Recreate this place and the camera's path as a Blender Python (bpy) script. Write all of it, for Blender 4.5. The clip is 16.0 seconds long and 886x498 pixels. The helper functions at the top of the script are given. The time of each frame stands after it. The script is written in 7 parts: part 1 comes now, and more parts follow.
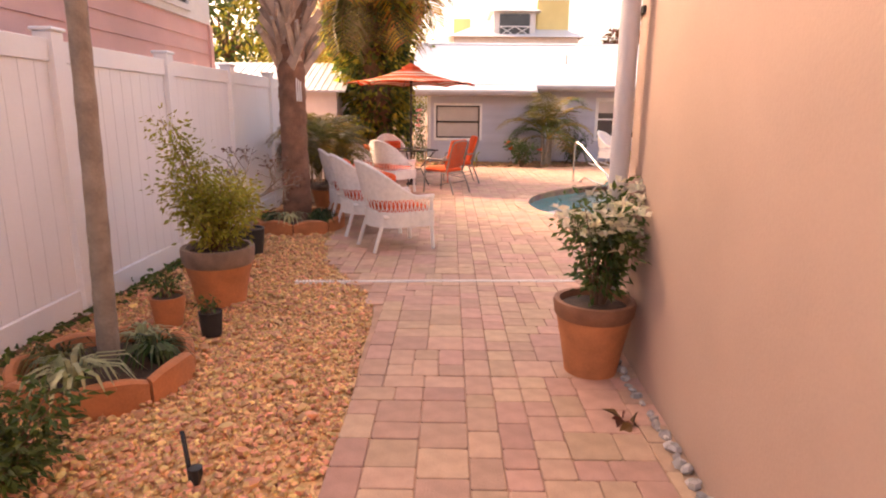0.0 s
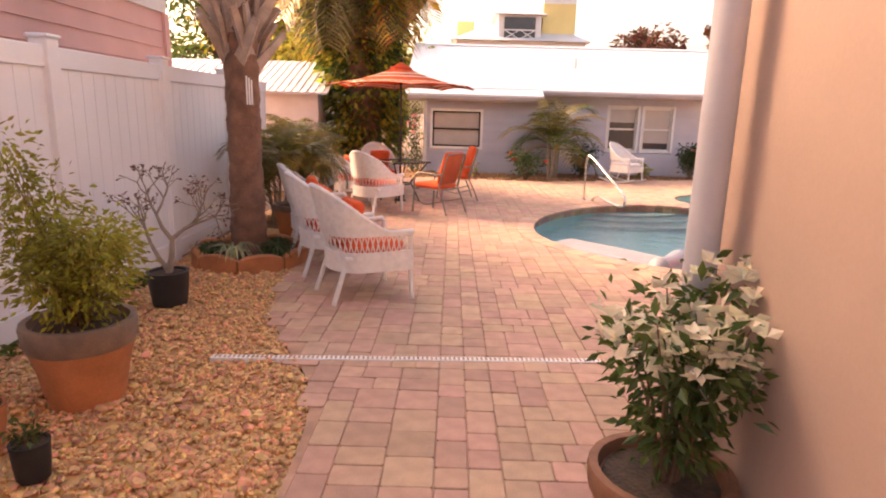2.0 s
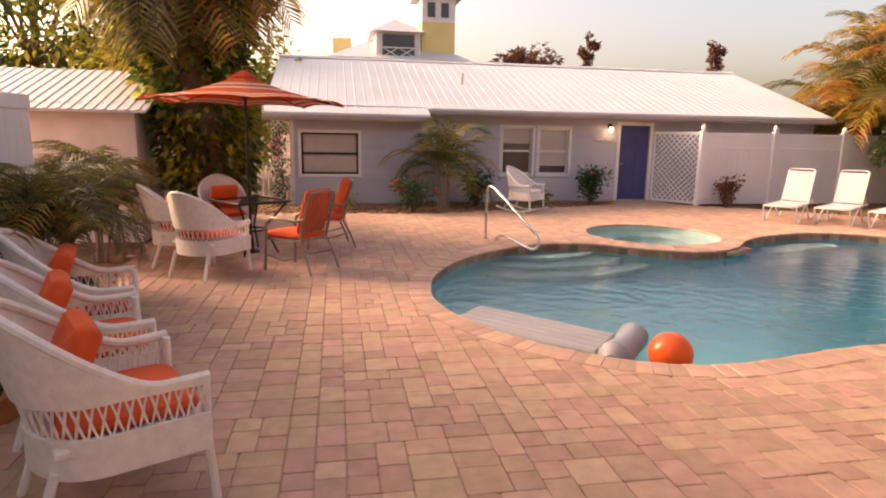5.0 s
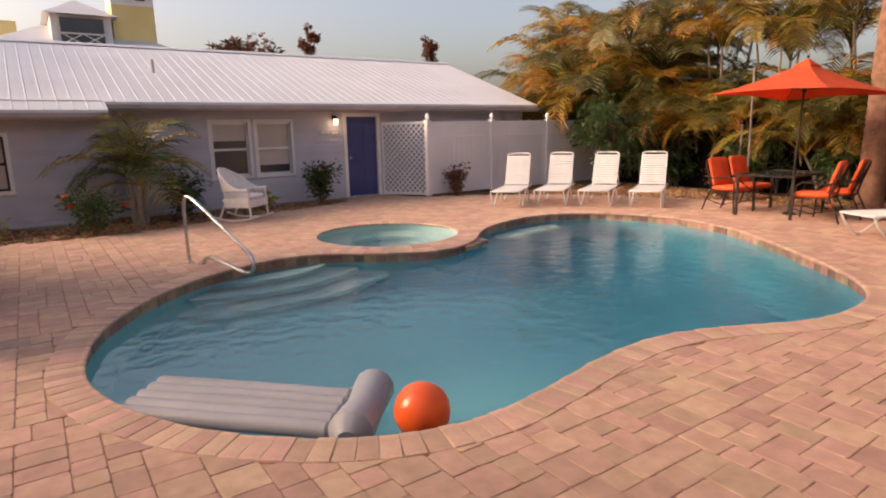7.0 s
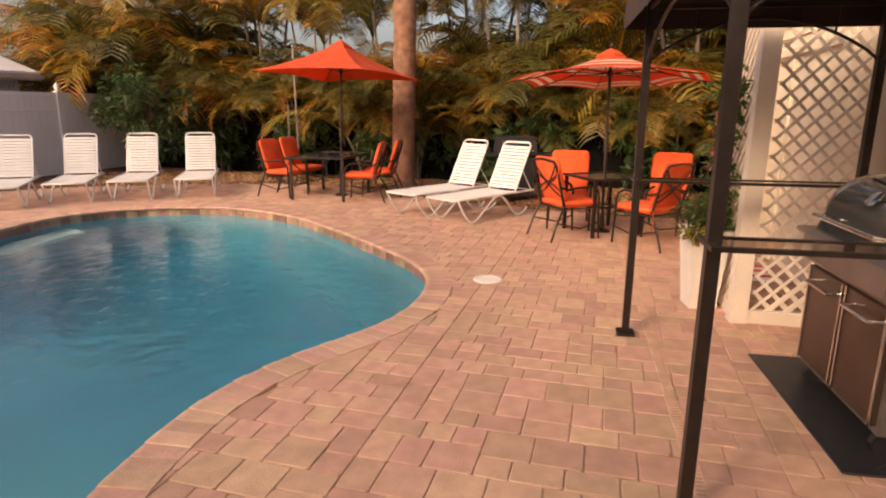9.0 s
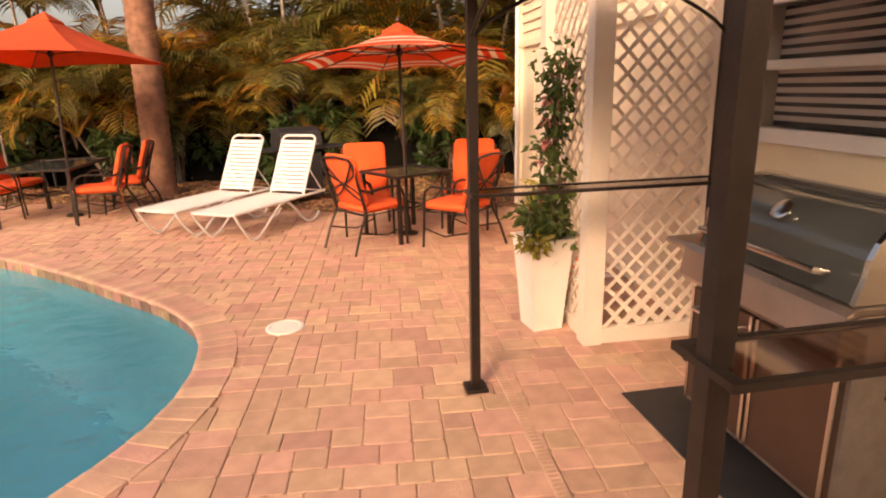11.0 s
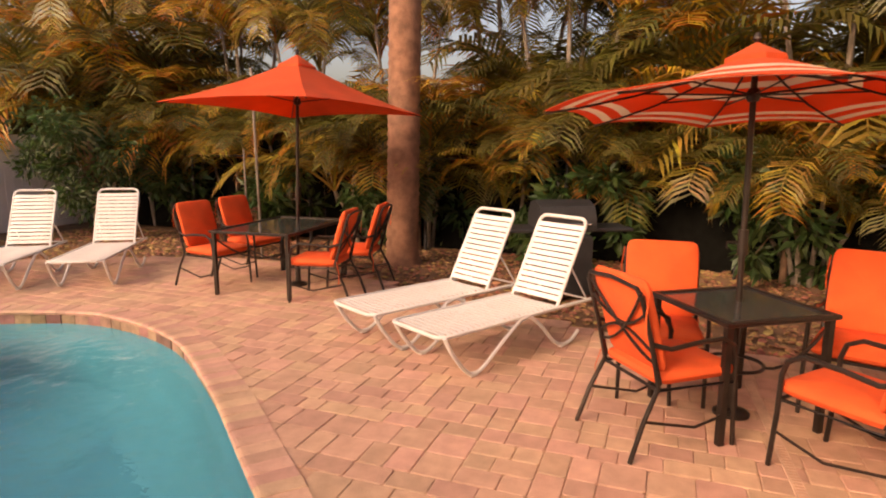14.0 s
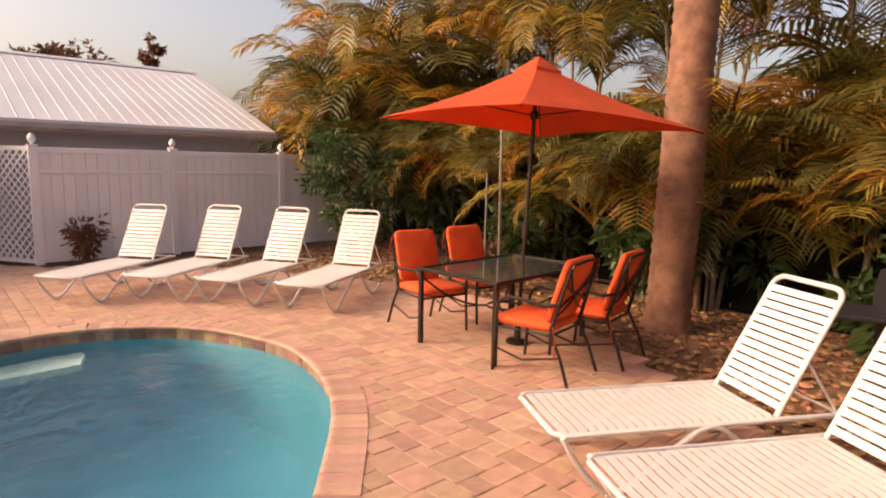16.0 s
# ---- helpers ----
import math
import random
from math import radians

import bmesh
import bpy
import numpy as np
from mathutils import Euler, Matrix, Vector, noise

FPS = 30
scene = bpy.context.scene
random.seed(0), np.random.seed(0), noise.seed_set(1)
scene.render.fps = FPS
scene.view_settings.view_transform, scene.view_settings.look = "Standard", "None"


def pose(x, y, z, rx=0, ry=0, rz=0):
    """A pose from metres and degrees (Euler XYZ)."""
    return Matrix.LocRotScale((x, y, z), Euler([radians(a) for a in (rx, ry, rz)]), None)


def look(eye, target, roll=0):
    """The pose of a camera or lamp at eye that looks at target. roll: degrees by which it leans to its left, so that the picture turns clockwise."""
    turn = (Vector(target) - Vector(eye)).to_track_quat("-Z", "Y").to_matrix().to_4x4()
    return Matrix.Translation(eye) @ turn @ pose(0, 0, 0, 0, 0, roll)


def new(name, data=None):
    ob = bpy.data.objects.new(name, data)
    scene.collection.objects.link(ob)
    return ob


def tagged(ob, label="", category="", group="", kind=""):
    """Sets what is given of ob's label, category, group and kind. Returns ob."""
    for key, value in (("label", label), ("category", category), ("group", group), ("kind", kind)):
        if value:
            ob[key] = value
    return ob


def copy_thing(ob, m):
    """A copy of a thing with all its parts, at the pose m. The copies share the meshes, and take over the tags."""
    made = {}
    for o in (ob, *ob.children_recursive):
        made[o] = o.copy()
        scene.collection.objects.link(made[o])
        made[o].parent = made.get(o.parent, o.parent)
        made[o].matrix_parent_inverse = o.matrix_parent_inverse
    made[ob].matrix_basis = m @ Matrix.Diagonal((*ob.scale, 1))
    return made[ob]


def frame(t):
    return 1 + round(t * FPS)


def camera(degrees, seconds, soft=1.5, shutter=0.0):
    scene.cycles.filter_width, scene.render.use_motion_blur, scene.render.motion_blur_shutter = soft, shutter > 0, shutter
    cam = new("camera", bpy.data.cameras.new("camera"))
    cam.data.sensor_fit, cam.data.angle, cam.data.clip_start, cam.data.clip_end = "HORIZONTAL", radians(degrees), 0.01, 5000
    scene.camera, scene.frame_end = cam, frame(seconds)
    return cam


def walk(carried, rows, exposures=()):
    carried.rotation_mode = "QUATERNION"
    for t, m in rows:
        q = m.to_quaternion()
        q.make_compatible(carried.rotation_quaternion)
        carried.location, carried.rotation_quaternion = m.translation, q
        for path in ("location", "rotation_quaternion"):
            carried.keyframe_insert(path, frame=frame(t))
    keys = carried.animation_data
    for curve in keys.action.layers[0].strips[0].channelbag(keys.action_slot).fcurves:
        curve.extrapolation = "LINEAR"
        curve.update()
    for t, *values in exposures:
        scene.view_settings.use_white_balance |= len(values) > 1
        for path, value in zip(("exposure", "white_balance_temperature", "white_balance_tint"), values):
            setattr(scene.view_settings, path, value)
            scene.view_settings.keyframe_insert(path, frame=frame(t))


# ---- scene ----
# The walk: seconds, eye, target, roll.
PATH = [
    (0, (0.728, -2.840, 1.532), (0.711, -0.892, 1.079), 0.52),
    (0.5, (0.782, -2.465, 1.548), (0.744, -0.518, 1.095), 0.57),
    (1, (0.812, -2.063, 1.546), (0.806, -0.119, 1.079), 1.45),
    (1.5, (0.843, -1.663, 1.566), (0.835, 0.282, 1.099), 0.63),
    (2, (0.871, -1.238, 1.584), (0.851, 0.713, 1.143), 1.54),
    (2.5, (0.881, -0.802, 1.593), (0.884, 1.155, 1.184), 1.03),
    (3, (0.915, -0.370, 1.634), (0.929, 1.593, 1.248), 0.84),
    (3.2, (0.928, -0.207, 1.642), (0.957, 1.757, 1.263), 1.13),
    (5.3, (1.187, 1.410, 1.635), (1.634, 3.325, 1.268), 0.58),
    (5.5, (1.247, 1.554, 1.635), (1.770, 3.451, 1.279), 0.28),
    (6, (1.468, 1.879, 1.632), (2.198, 3.705, 1.272), 0.00),
    (6.5, (1.687, 2.192, 1.626), (2.650, 3.905, 1.256), 0.10),
    (7, (1.937, 2.474, 1.605), (3.044, 4.093, 1.217), -1.21),
    (7.5, (2.248, 2.718, 1.597), (3.544, 4.186, 1.189), -0.85),
    (8, (2.579, 2.915, 1.583), (4.118, 4.122, 1.161), -1.29),
    (8.5, (2.886, 3.054, 1.565), (4.618, 3.958, 1.135), -1.60),
    (9, (3.167, 3.170, 1.551), (5.047, 3.676, 1.093), 0.40),
    (9.2, (3.283, 3.203, 1.542), (5.197, 3.544, 1.073), -0.15),
    (11.3, (4.638, 3.436, 1.637), (6.560, 3.257, 1.113), -1.46),
    (11.5, (4.806, 3.469, 1.648), (6.739, 3.359, 1.148), -0.31),
    (12, (5.251, 3.516, 1.666), (7.200, 3.582, 1.222), 0.61),
    (12.5, (5.711, 3.524, 1.664), (7.652, 3.778, 1.253), -0.24),
    (13, (6.177, 3.570, 1.683), (8.103, 3.946, 1.298), 1.38),
    (13.5, (6.621, 3.614, 1.684), (8.522, 4.120, 1.321), -0.02),
    (14, (7.082, 3.642, 1.690), (8.928, 4.330, 1.344), 0.22),
    (14.5, (7.550, 3.710, 1.705), (9.333, 4.555, 1.377), 1.12),
    (15, (8.011, 3.779, 1.704), (9.673, 4.841, 1.376), -0.10),
    (15.5, (8.443, 3.884, 1.711), (9.951, 5.162, 1.407), 1.10),
    (16, (8.834, 4.018, 1.701), (10.141, 5.505, 1.420), 1.24),
]
cam = camera(73, 16.0, soft=2.0)
EXPOSURES = [(0.0, 2.2, 8500, 30), (1.5, 2.1, 8500, 30), (3.2, 1.86, 8600, 28), (5.5, 1.13, 8000, 24), (7.0, 0.78, 7100, 20), (9.0, 0.63, 7400, 20), (11.5, 0.93, 8300, 26), (13.0, 0.64, 8300, 26), (16.0, 0.86, 7800, 24)]
walk(cam, [(t, look(e, g, r)) for t, e, g, r in PATH], EXPOSURES)

# ---- light: a low, veiled evening sun behind the trees and a bright pale sky ----
SUN_FROM = Vector((-0.74, 0.42, 0.46)).normalized()
world = bpy.data.worlds.new("sky")
scene.world = world
world.use_nodes = True
wn = world.node_tree.nodes
sky = wn.new("ShaderNodeTexSky")
sky.sky_type = "NISHITA"
sky.sun_disc = False
sky.sun_elevation = math.asin(SUN_FROM.z)
sky.sun_rotation = math.atan2(SUN_FROM.x, SUN_FROM.y)
sky.air_density, sky.dust_density, sky.ozone_density = 1.0, 6.0, 0.2
wn["Background"].inputs["Strength"].default_value = 0.15
world.node_tree.links.new(sky.outputs[0], wn["Background"].inputs["Color"])
sun_data = bpy.data.lights.new("sun", "SUN")
sun_data.energy, sun_data.angle, sun_data.color = 1.3, radians(18), (1.0, 0.78, 0.58)
sun = new("sun", sun_data)
sun.matrix_world = look(SUN_FROM * 30, (0, 0, 0))


# ---- materials ----
def mat(name, color, rough=0.6, metal=0.0, vary=0.25, scale=8.0, bump=0.15, fine=90.0, island=0.0, stain=None, coat=0.0):
    """A surface with blotches and grain at two scales; island: how far single pieces differ."""
    m = bpy.data.materials.new(name)
    m.use_nodes = True
    nt = m.node_tree
    N, L = nt.nodes, nt.links
    p = N["Principled BSDF"]
    p.inputs["Roughness"].default_value, p.inputs["Metallic"].default_value = rough, metal
    p.inputs["Coat Weight"].default_value = coat
    co = N.new("ShaderNodeTexCoord")
    big, small = N.new("ShaderNodeTexNoise"), N.new("ShaderNodeTexNoise")
    big.inputs["Scale"].default_value, small.inputs["Scale"].default_value = scale, fine
    big.inputs["Detail"].default_value = 5
    for t in (big, small):
        L.new(co.outputs["Object"], t.inputs["Vector"])
    ramp = N.new("ShaderNodeValToRGB")
    c = Vector(color)
    lo, hi = c * (1 - vary), c * (1 + vary * 0.8)
    if stain:
        lo = Vector(stain)
    ramp.color_ramp.elements[0].color = (*lo, 1)
    ramp.color_ramp.elements[0].position = 0.3
    ramp.color_ramp.elements[1].color = (*hi, 1)
    ramp.color_ramp.elements[1].position = 0.7
    add = N.new("ShaderNodeMath")
    add.operation = "MULTIPLY_ADD"
    add.inputs[1].default_value = 0.25
    L.new(small.outputs["Fac"], add.inputs[0])
    sub = N.new("ShaderNodeMath")
    sub.operation = "ADD"
    sub.inputs[1].default_value = -0.125
    L.new(big.outputs["Fac"], sub.inputs[0])
    L.new(sub.outputs[0], add.inputs[2])
    L.new(add.outputs[0], ramp.inputs["Fac"])
    out = ramp.outputs["Color"]
    if island:
        gi, oi = N.new("ShaderNodeNewGeometry"), N.new("ShaderNodeObjectInfo")
        s = N.new("ShaderNodeMath")
        L.new(gi.outputs["Random Per Island"], s.inputs[0])
        L.new(oi.outputs["Random"], s.inputs[1])
        fr = N.new("ShaderNodeMath")
        fr.operation = "FRACT"
        L.new(s.outputs[0], fr.inputs[0])
        hsv = N.new("ShaderNodeHueSaturation")
        mr = N.new("ShaderNodeMapRange")
        mr.inputs["To Min"].default_value, mr.inputs["To Max"].default_value = 1 - island, 1 + island
        L.new(fr.outputs[0], mr.inputs["Value"])
        L.new(mr.outputs[0], hsv.inputs["Value"])
        f2 = N.new("ShaderNodeMath")
        f2.operation = "MULTIPLY"
        f2.inputs[1].default_value = 7.31
        L.new(fr.outputs[0], f2.inputs[0])
        f3 = N.new("ShaderNodeMath")
        f3.operation = "FRACT"
        L.new(f2.outputs[0], f3.inputs[0])
        m2 = N.new("ShaderNodeMapRange")
        m2.inputs["To Min"].default_value, m2.inputs["To Max"].default_value = 0.5 - 0.035 * island / 0.3, 0.5 + 0.03 * island / 0.3
        L.new(f3.outputs[0], m2.inputs["Value"])
        L.new(m2.outputs[0], hsv.inputs["Hue"])
        L.new(out, hsv.inputs["Color"])
        out = hsv.outputs["Color"]
    L.new(out, p.inputs["Base Color"])
    if bump:
        b = N.new("ShaderNodeBump")
        b.inputs["Strength"].default_value, b.inputs["Distance"].default_value = bump, 0.01
        L.new(small.outputs["Fac"], b.inputs["Height"])
        L.new(b.outputs["Normal"], p.inputs["Normal"])
    return m


def leafy(name, color, vary=0.45, through_=0.42):
    """Leaves: a gloss and some light let through."""
    return let_through(mat(name, color, 0.45, vary=vary, scale=1.7, bump=0.0, fine=14, island=0.3), through_)


def let_through(m, through_):
    p = m.node_tree.nodes["Principled BSDF"]
    p.inputs["Transmission Weight"].default_value = 0.0
    t = m.node_tree.nodes.new("ShaderNodeBsdfTranslucent")
    mix = m.node_tree.nodes.new("ShaderNodeMixShader")
    mix.inputs[0].default_value = through_
    src = p.inputs["Base Color"].links[0].from_socket
    m.node_tree.links.new(src, t.inputs["Color"])
    m.node_tree.links.new(p.outputs[0], mix.inputs[1])
    m.node_tree.links.new(t.outputs[0], mix.inputs[2])
    m.node_tree.links.new(mix.outputs[0], m.node_tree.nodes["Material Output"].inputs["Surface"])
    return m


def glassy(name, color, rough=0.02, alpha=None, trans=1.0, ior=1.45):
    m = bpy.data.materials.new(name)
    m.use_nodes = True
    p = m.node_tree.nodes["Principled BSDF"]
    p.inputs["Base Color"].default_value = (*color, 1)
    p.inputs["Roughness"].default_value = rough
    p.inputs["Transmission Weight"].default_value = trans
    p.inputs["IOR"].default_value = ior
    return m


M_PAVER = mat("tumbled paver", (0.50, 0.31, 0.22), 0.8, vary=0.14, scale=9, bump=0.35, fine=120, island=0.14)
M_COPING = mat("coping brick", (0.53, 0.33, 0.24), 0.75, vary=0.2, scale=7, bump=0.4, fine=120, island=0.16)
M_SAND = mat("joint sand", (0.47, 0.28, 0.19), 0.95, vary=0.3, scale=5, bump=0.4, fine=150)
M_EARTH = mat("earth and mulch", (0.20, 0.11, 0.06), 0.95, vary=0.45, scale=2.5, bump=0.8, fine=60)
M_PEBBLE = mat("river pebble", (0.70, 0.41, 0.19), 0.55, vary=0.25, scale=12, bump=0.2, fine=100, island=0.34)
M_CHIP = mat("bark chip", (0.34, 0.19, 0.09), 0.85, vary=0.4, scale=14, bump=0.3, fine=90, island=0.45)
M_VINYL = mat("white vinyl", (0.80, 0.79, 0.80), 0.35, vary=0.05, scale=1.2, bump=0.03, fine=40)
M_LATTICE = mat("cream white lattice paint", (0.70, 0.61, 0.52), 0.5, vary=0.07, scale=2.5, bump=0.06, fine=40)
M_STUCCO = mat("peach stucco", (0.46, 0.325, 0.26), 0.85, vary=0.08, scale=1.1, bump=0.10, fine=70)
M_CREAM = mat("cream siding", (0.76, 0.66, 0.50), 0.6, vary=0.10, scale=1.5, bump=0.12, fine=60)
M_SIDING = mat("grey lilac siding", (0.50, 0.49, 0.55), 0.55, vary=0.08, scale=1.6, bump=0.1, fine=50, island=0.04)
M_PINK = mat("pink siding", (0.70, 0.42, 0.38), 0.65, vary=0.1, scale=1.3, bump=0.1, fine=50)
M_ROOF = mat("white metal roof", (0.60, 0.59, 0.60), 0.4, vary=0.07, scale=0.8, bump=0.05, fine=25)
M_TRIM = mat("white trim", (0.78, 0.76, 0.74), 0.5, vary=0.08, scale=3, bump=0.08, fine=40)
M_TAUPE = mat("taupe fascia", (0.42, 0.37, 0.36), 0.6, vary=0.12, scale=3, bump=0.1)
M_DOOR = mat("blue door paint", (0.035, 0.055, 0.20), 0.4, vary=0.15, scale=3, bump=0.08)
M_TERRA = mat("terracotta", (0.50, 0.19, 0.08), 0.75, vary=0.22, scale=6, bump=0.25, fine=60)
M_TERRA_RIM = mat("dark glazed rim", (0.22, 0.15, 0.11), 0.6, vary=0.3, scale=8, bump=0.2)
M_TERRA_DARK = mat("weathered terracotta rim", (0.27, 0.12, 0.065), 0.75, vary=0.25, scale=8, bump=0.2)
M_BLACK = mat("black plastic", (0.02, 0.02, 0.022), 0.5, vary=0.3, scale=8, bump=0.1)
M_SOIL = mat("potting soil", (0.07, 0.045, 0.03), 0.95, vary=0.4, scale=15, bump=0.8, fine=60)
M_WICKER = mat("white wicker", (0.78, 0.74, 0.72), 0.6, vary=0.10, scale=20, bump=0.5, fine=160)
M_ORANGE = mat("orange fabric", (0.72, 0.10, 0.025), 0.9, vary=0.15, scale=5, bump=0.3, fine=220)
M_CANVAS = let_through(mat("orange canvas", (0.78, 0.13, 0.045), 0.85, vary=0.10, scale=2.5, bump=0.25, fine=260), 0.48)
M_CANVAS_W = let_through(mat("cream canvas", (0.78, 0.68, 0.55), 0.85, vary=0.08, scale=3, bump=0.25, fine=260), 0.48)
M_BROWNSTEEL = mat("brown enamelled steel", (0.10, 0.065, 0.05), 0.3, 0.6, vary=0.12, scale=5, bump=0.02, fine=120)
M_POST = mat("grey white post paint", (0.52, 0.50, 0.52), 0.55, vary=0.07, scale=2, bump=0.06, fine=30)
M_BRONZE = mat("bronze steel", (0.045, 0.035, 0.030), 0.4, 0.7, vary=0.2, scale=12, bump=0.05)
M_GREYSTEEL = mat("taupe steel", (0.24, 0.21, 0.19), 0.4, 0.6, vary=0.15, scale=12, bump=0.05)
M_STEEL = mat("stainless steel", (0.62, 0.60, 0.57), 0.22, 1.0, vary=0.08, scale=4, bump=0.02, fine=200)
M_BRUSHED = mat("brushed steel", (0.46, 0.40, 0.35), 0.42, 1.0, vary=0.12, scale=5, bump=0.04, fine=160)
M_WHITEMETAL = mat("white powder coat", (0.66, 0.65, 0.64), 0.4, vary=0.05, scale=10, bump=0.05)
M_STRAP = mat("white vinyl strap", (0.67, 0.66, 0.65), 0.45, vary=0.05, scale=10, bump=0.1)
M_TABLEGLASS = mat("smoked table glass", (0.045, 0.05, 0.05), 0.08, vary=0.1, scale=3, bump=0.0)
M_PLASTER = mat("pool plaster with water tint", (0.065, 0.375, 0.51), 0.8, vary=0.10, scale=0.9, bump=0.1, fine=30)
# light lost in the water, painted into the plaster: pale shallows, blue where deep
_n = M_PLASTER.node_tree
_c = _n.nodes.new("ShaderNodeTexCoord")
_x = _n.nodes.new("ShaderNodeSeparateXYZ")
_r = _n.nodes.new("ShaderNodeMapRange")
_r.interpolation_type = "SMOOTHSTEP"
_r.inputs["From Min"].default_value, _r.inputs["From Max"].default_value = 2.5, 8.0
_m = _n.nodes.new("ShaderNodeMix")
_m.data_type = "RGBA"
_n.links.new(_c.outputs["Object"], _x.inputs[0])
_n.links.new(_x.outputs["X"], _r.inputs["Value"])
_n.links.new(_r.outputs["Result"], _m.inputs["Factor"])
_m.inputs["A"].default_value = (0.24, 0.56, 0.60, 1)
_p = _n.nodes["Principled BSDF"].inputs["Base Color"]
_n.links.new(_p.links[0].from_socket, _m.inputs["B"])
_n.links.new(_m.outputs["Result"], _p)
M_STEP = mat("pool step plaster", (0.42, 0.62, 0.64), 0.8, vary=0.08, scale=2, bump=0.1, fine=30)
M_TILE = mat("slate pool tile", (0.32, 0.20, 0.14), 0.45, vary=0.35, scale=9, bump=0.3, fine=60, island=0.4)
M_TRUNK = mat("palm trunk", (0.23, 0.115, 0.072), 0.9, vary=0.35, scale=7, bump=0.9, fine=45)
M_TRUNK_G = mat("grey palm trunk", (0.29, 0.24, 0.195), 0.85, vary=0.25, scale=10, bump=0.6, fine=50)
M_BARK = mat("tree bark", (0.20, 0.115, 0.07), 0.95, vary=0.4, scale=6, bump=1.0, fine=35)
M_BOOT = mat("palm boot", (0.44, 0.33, 0.26), 0.9, vary=0.3, scale=9, bump=0.6, fine=50)
M_LEAF = leafy("green leaf", (0.085, 0.135, 0.03))
M_LEAF_Y = leafy("yellow green leaf", (0.36, 0.34, 0.045))
M_LEAF_D = leafy("dark leaf", (0.05, 0.095, 0.025))
M_FROND = leafy("areca frond", (0.29, 0.205, 0.034))
M_FROND_D = leafy("shaded frond", (0.125, 0.113, 0.025))
M_FROND_G = leafy("golden frond", (0.46, 0.24, 0.03))
M_LEAF_R = leafy("autumn leaf", (0.17, 0.07, 0.035))
M_PETAL = leafy("cream bract", (0.80, 0.75, 0.58), 0.1)
M_PETAL_P = leafy("pink flower", (0.65, 0.22, 0.20), 0.15)
M_PETAL_R = leafy("red hibiscus", (0.75, 0.10, 0.03), 0.1)
M_SPIDER = leafy("striped spider leaf", (0.42, 0.45, 0.25), 0.35)
M_YELLOW = mat("yellow stucco", (0.80, 0.64, 0.27), 0.8, vary=0.08, scale=0.6, bump=0.1)
M_GLASS = mat("window glass", (0.055, 0.055, 0.06), 0.06, vary=0.2, scale=1.2, bump=0.0)
M_BLIND = mat("window blind", (0.52, 0.46, 0.42), 0.7, vary=0.12, scale=2, bump=0.1)
M_PVC = mat("silver float vinyl", (0.30, 0.30, 0.33), 0.5, vary=0.08, scale=4, bump=0.05)
M_BALL = mat("orange ball", (0.80, 0.11, 0.02), 0.3, vary=0.06, scale=3, bump=0.0)
M_SHADEBLACK = mat("black shade sheet", (0.008, 0.008, 0.007), 1.0, vary=0.3, scale=9, bump=0.2)
M_CANOPY = mat("brown gazebo canvas", (0.045, 0.025, 0.02), 0.85, vary=0.2, scale=4, bump=0.2, fine=200)
M_WHITEPOT = mat("white glazed pot", (0.78, 0.74, 0.68), 0.35, vary=0.06, scale=4, bump=0.05)
M_ROCK = mat("grey rubble", (0.42, 0.38, 0.35), 0.9, vary=0.3, scale=9, bump=0.6, fine=40, island=0.2)
# no gloss, so the sheet drawn for shade stays black
M_SHADEBLACK.node_tree.nodes["Principled BSDF"].inputs["Specular IOR Level"].default_value = 0.0
M_GRASS = mat("far ground", (0.10, 0.09, 0.04), 0.95, vary=0.4, scale=0.4, bump=0.4, fine=8)

M_WATER = glassy("pool water", (0.80, 0.97, 0.98), 0.03, ior=1.33)
_n = M_WATER.node_tree
_w = _n.nodes.new("ShaderNodeTexNoise")
_w.inputs["Scale"].default_value, _w.inputs["Detail"].default_value = 5.0, 3
_g = _n.nodes.new("ShaderNodeTexCoord")
_b = _n.nodes.new("ShaderNodeBump")
_b.inputs["Strength"].default_value, _b.inputs["Distance"].default_value = 0.35, 0.06
_n.links.new(_g.outputs["Object"], _w.inputs["Vector"])
_n.links.new(_w.outputs["Fac"], _b.inputs["Height"])
_n.links.new(_b.outputs["Normal"], _n.nodes["Principled BSDF"].inputs["Normal"])

M_LAMP = bpy.data.materials.new("lamp glow")
M_LAMP.use_nodes = True
M_LAMP.node_tree.nodes["Principled BSDF"].inputs["Emission Color"].default_value = (1, 0.75, 0.45, 1)
M_LAMP.node_tree.nodes["Principled BSDF"].inputs["Emission Strength"].default_value = 2.5


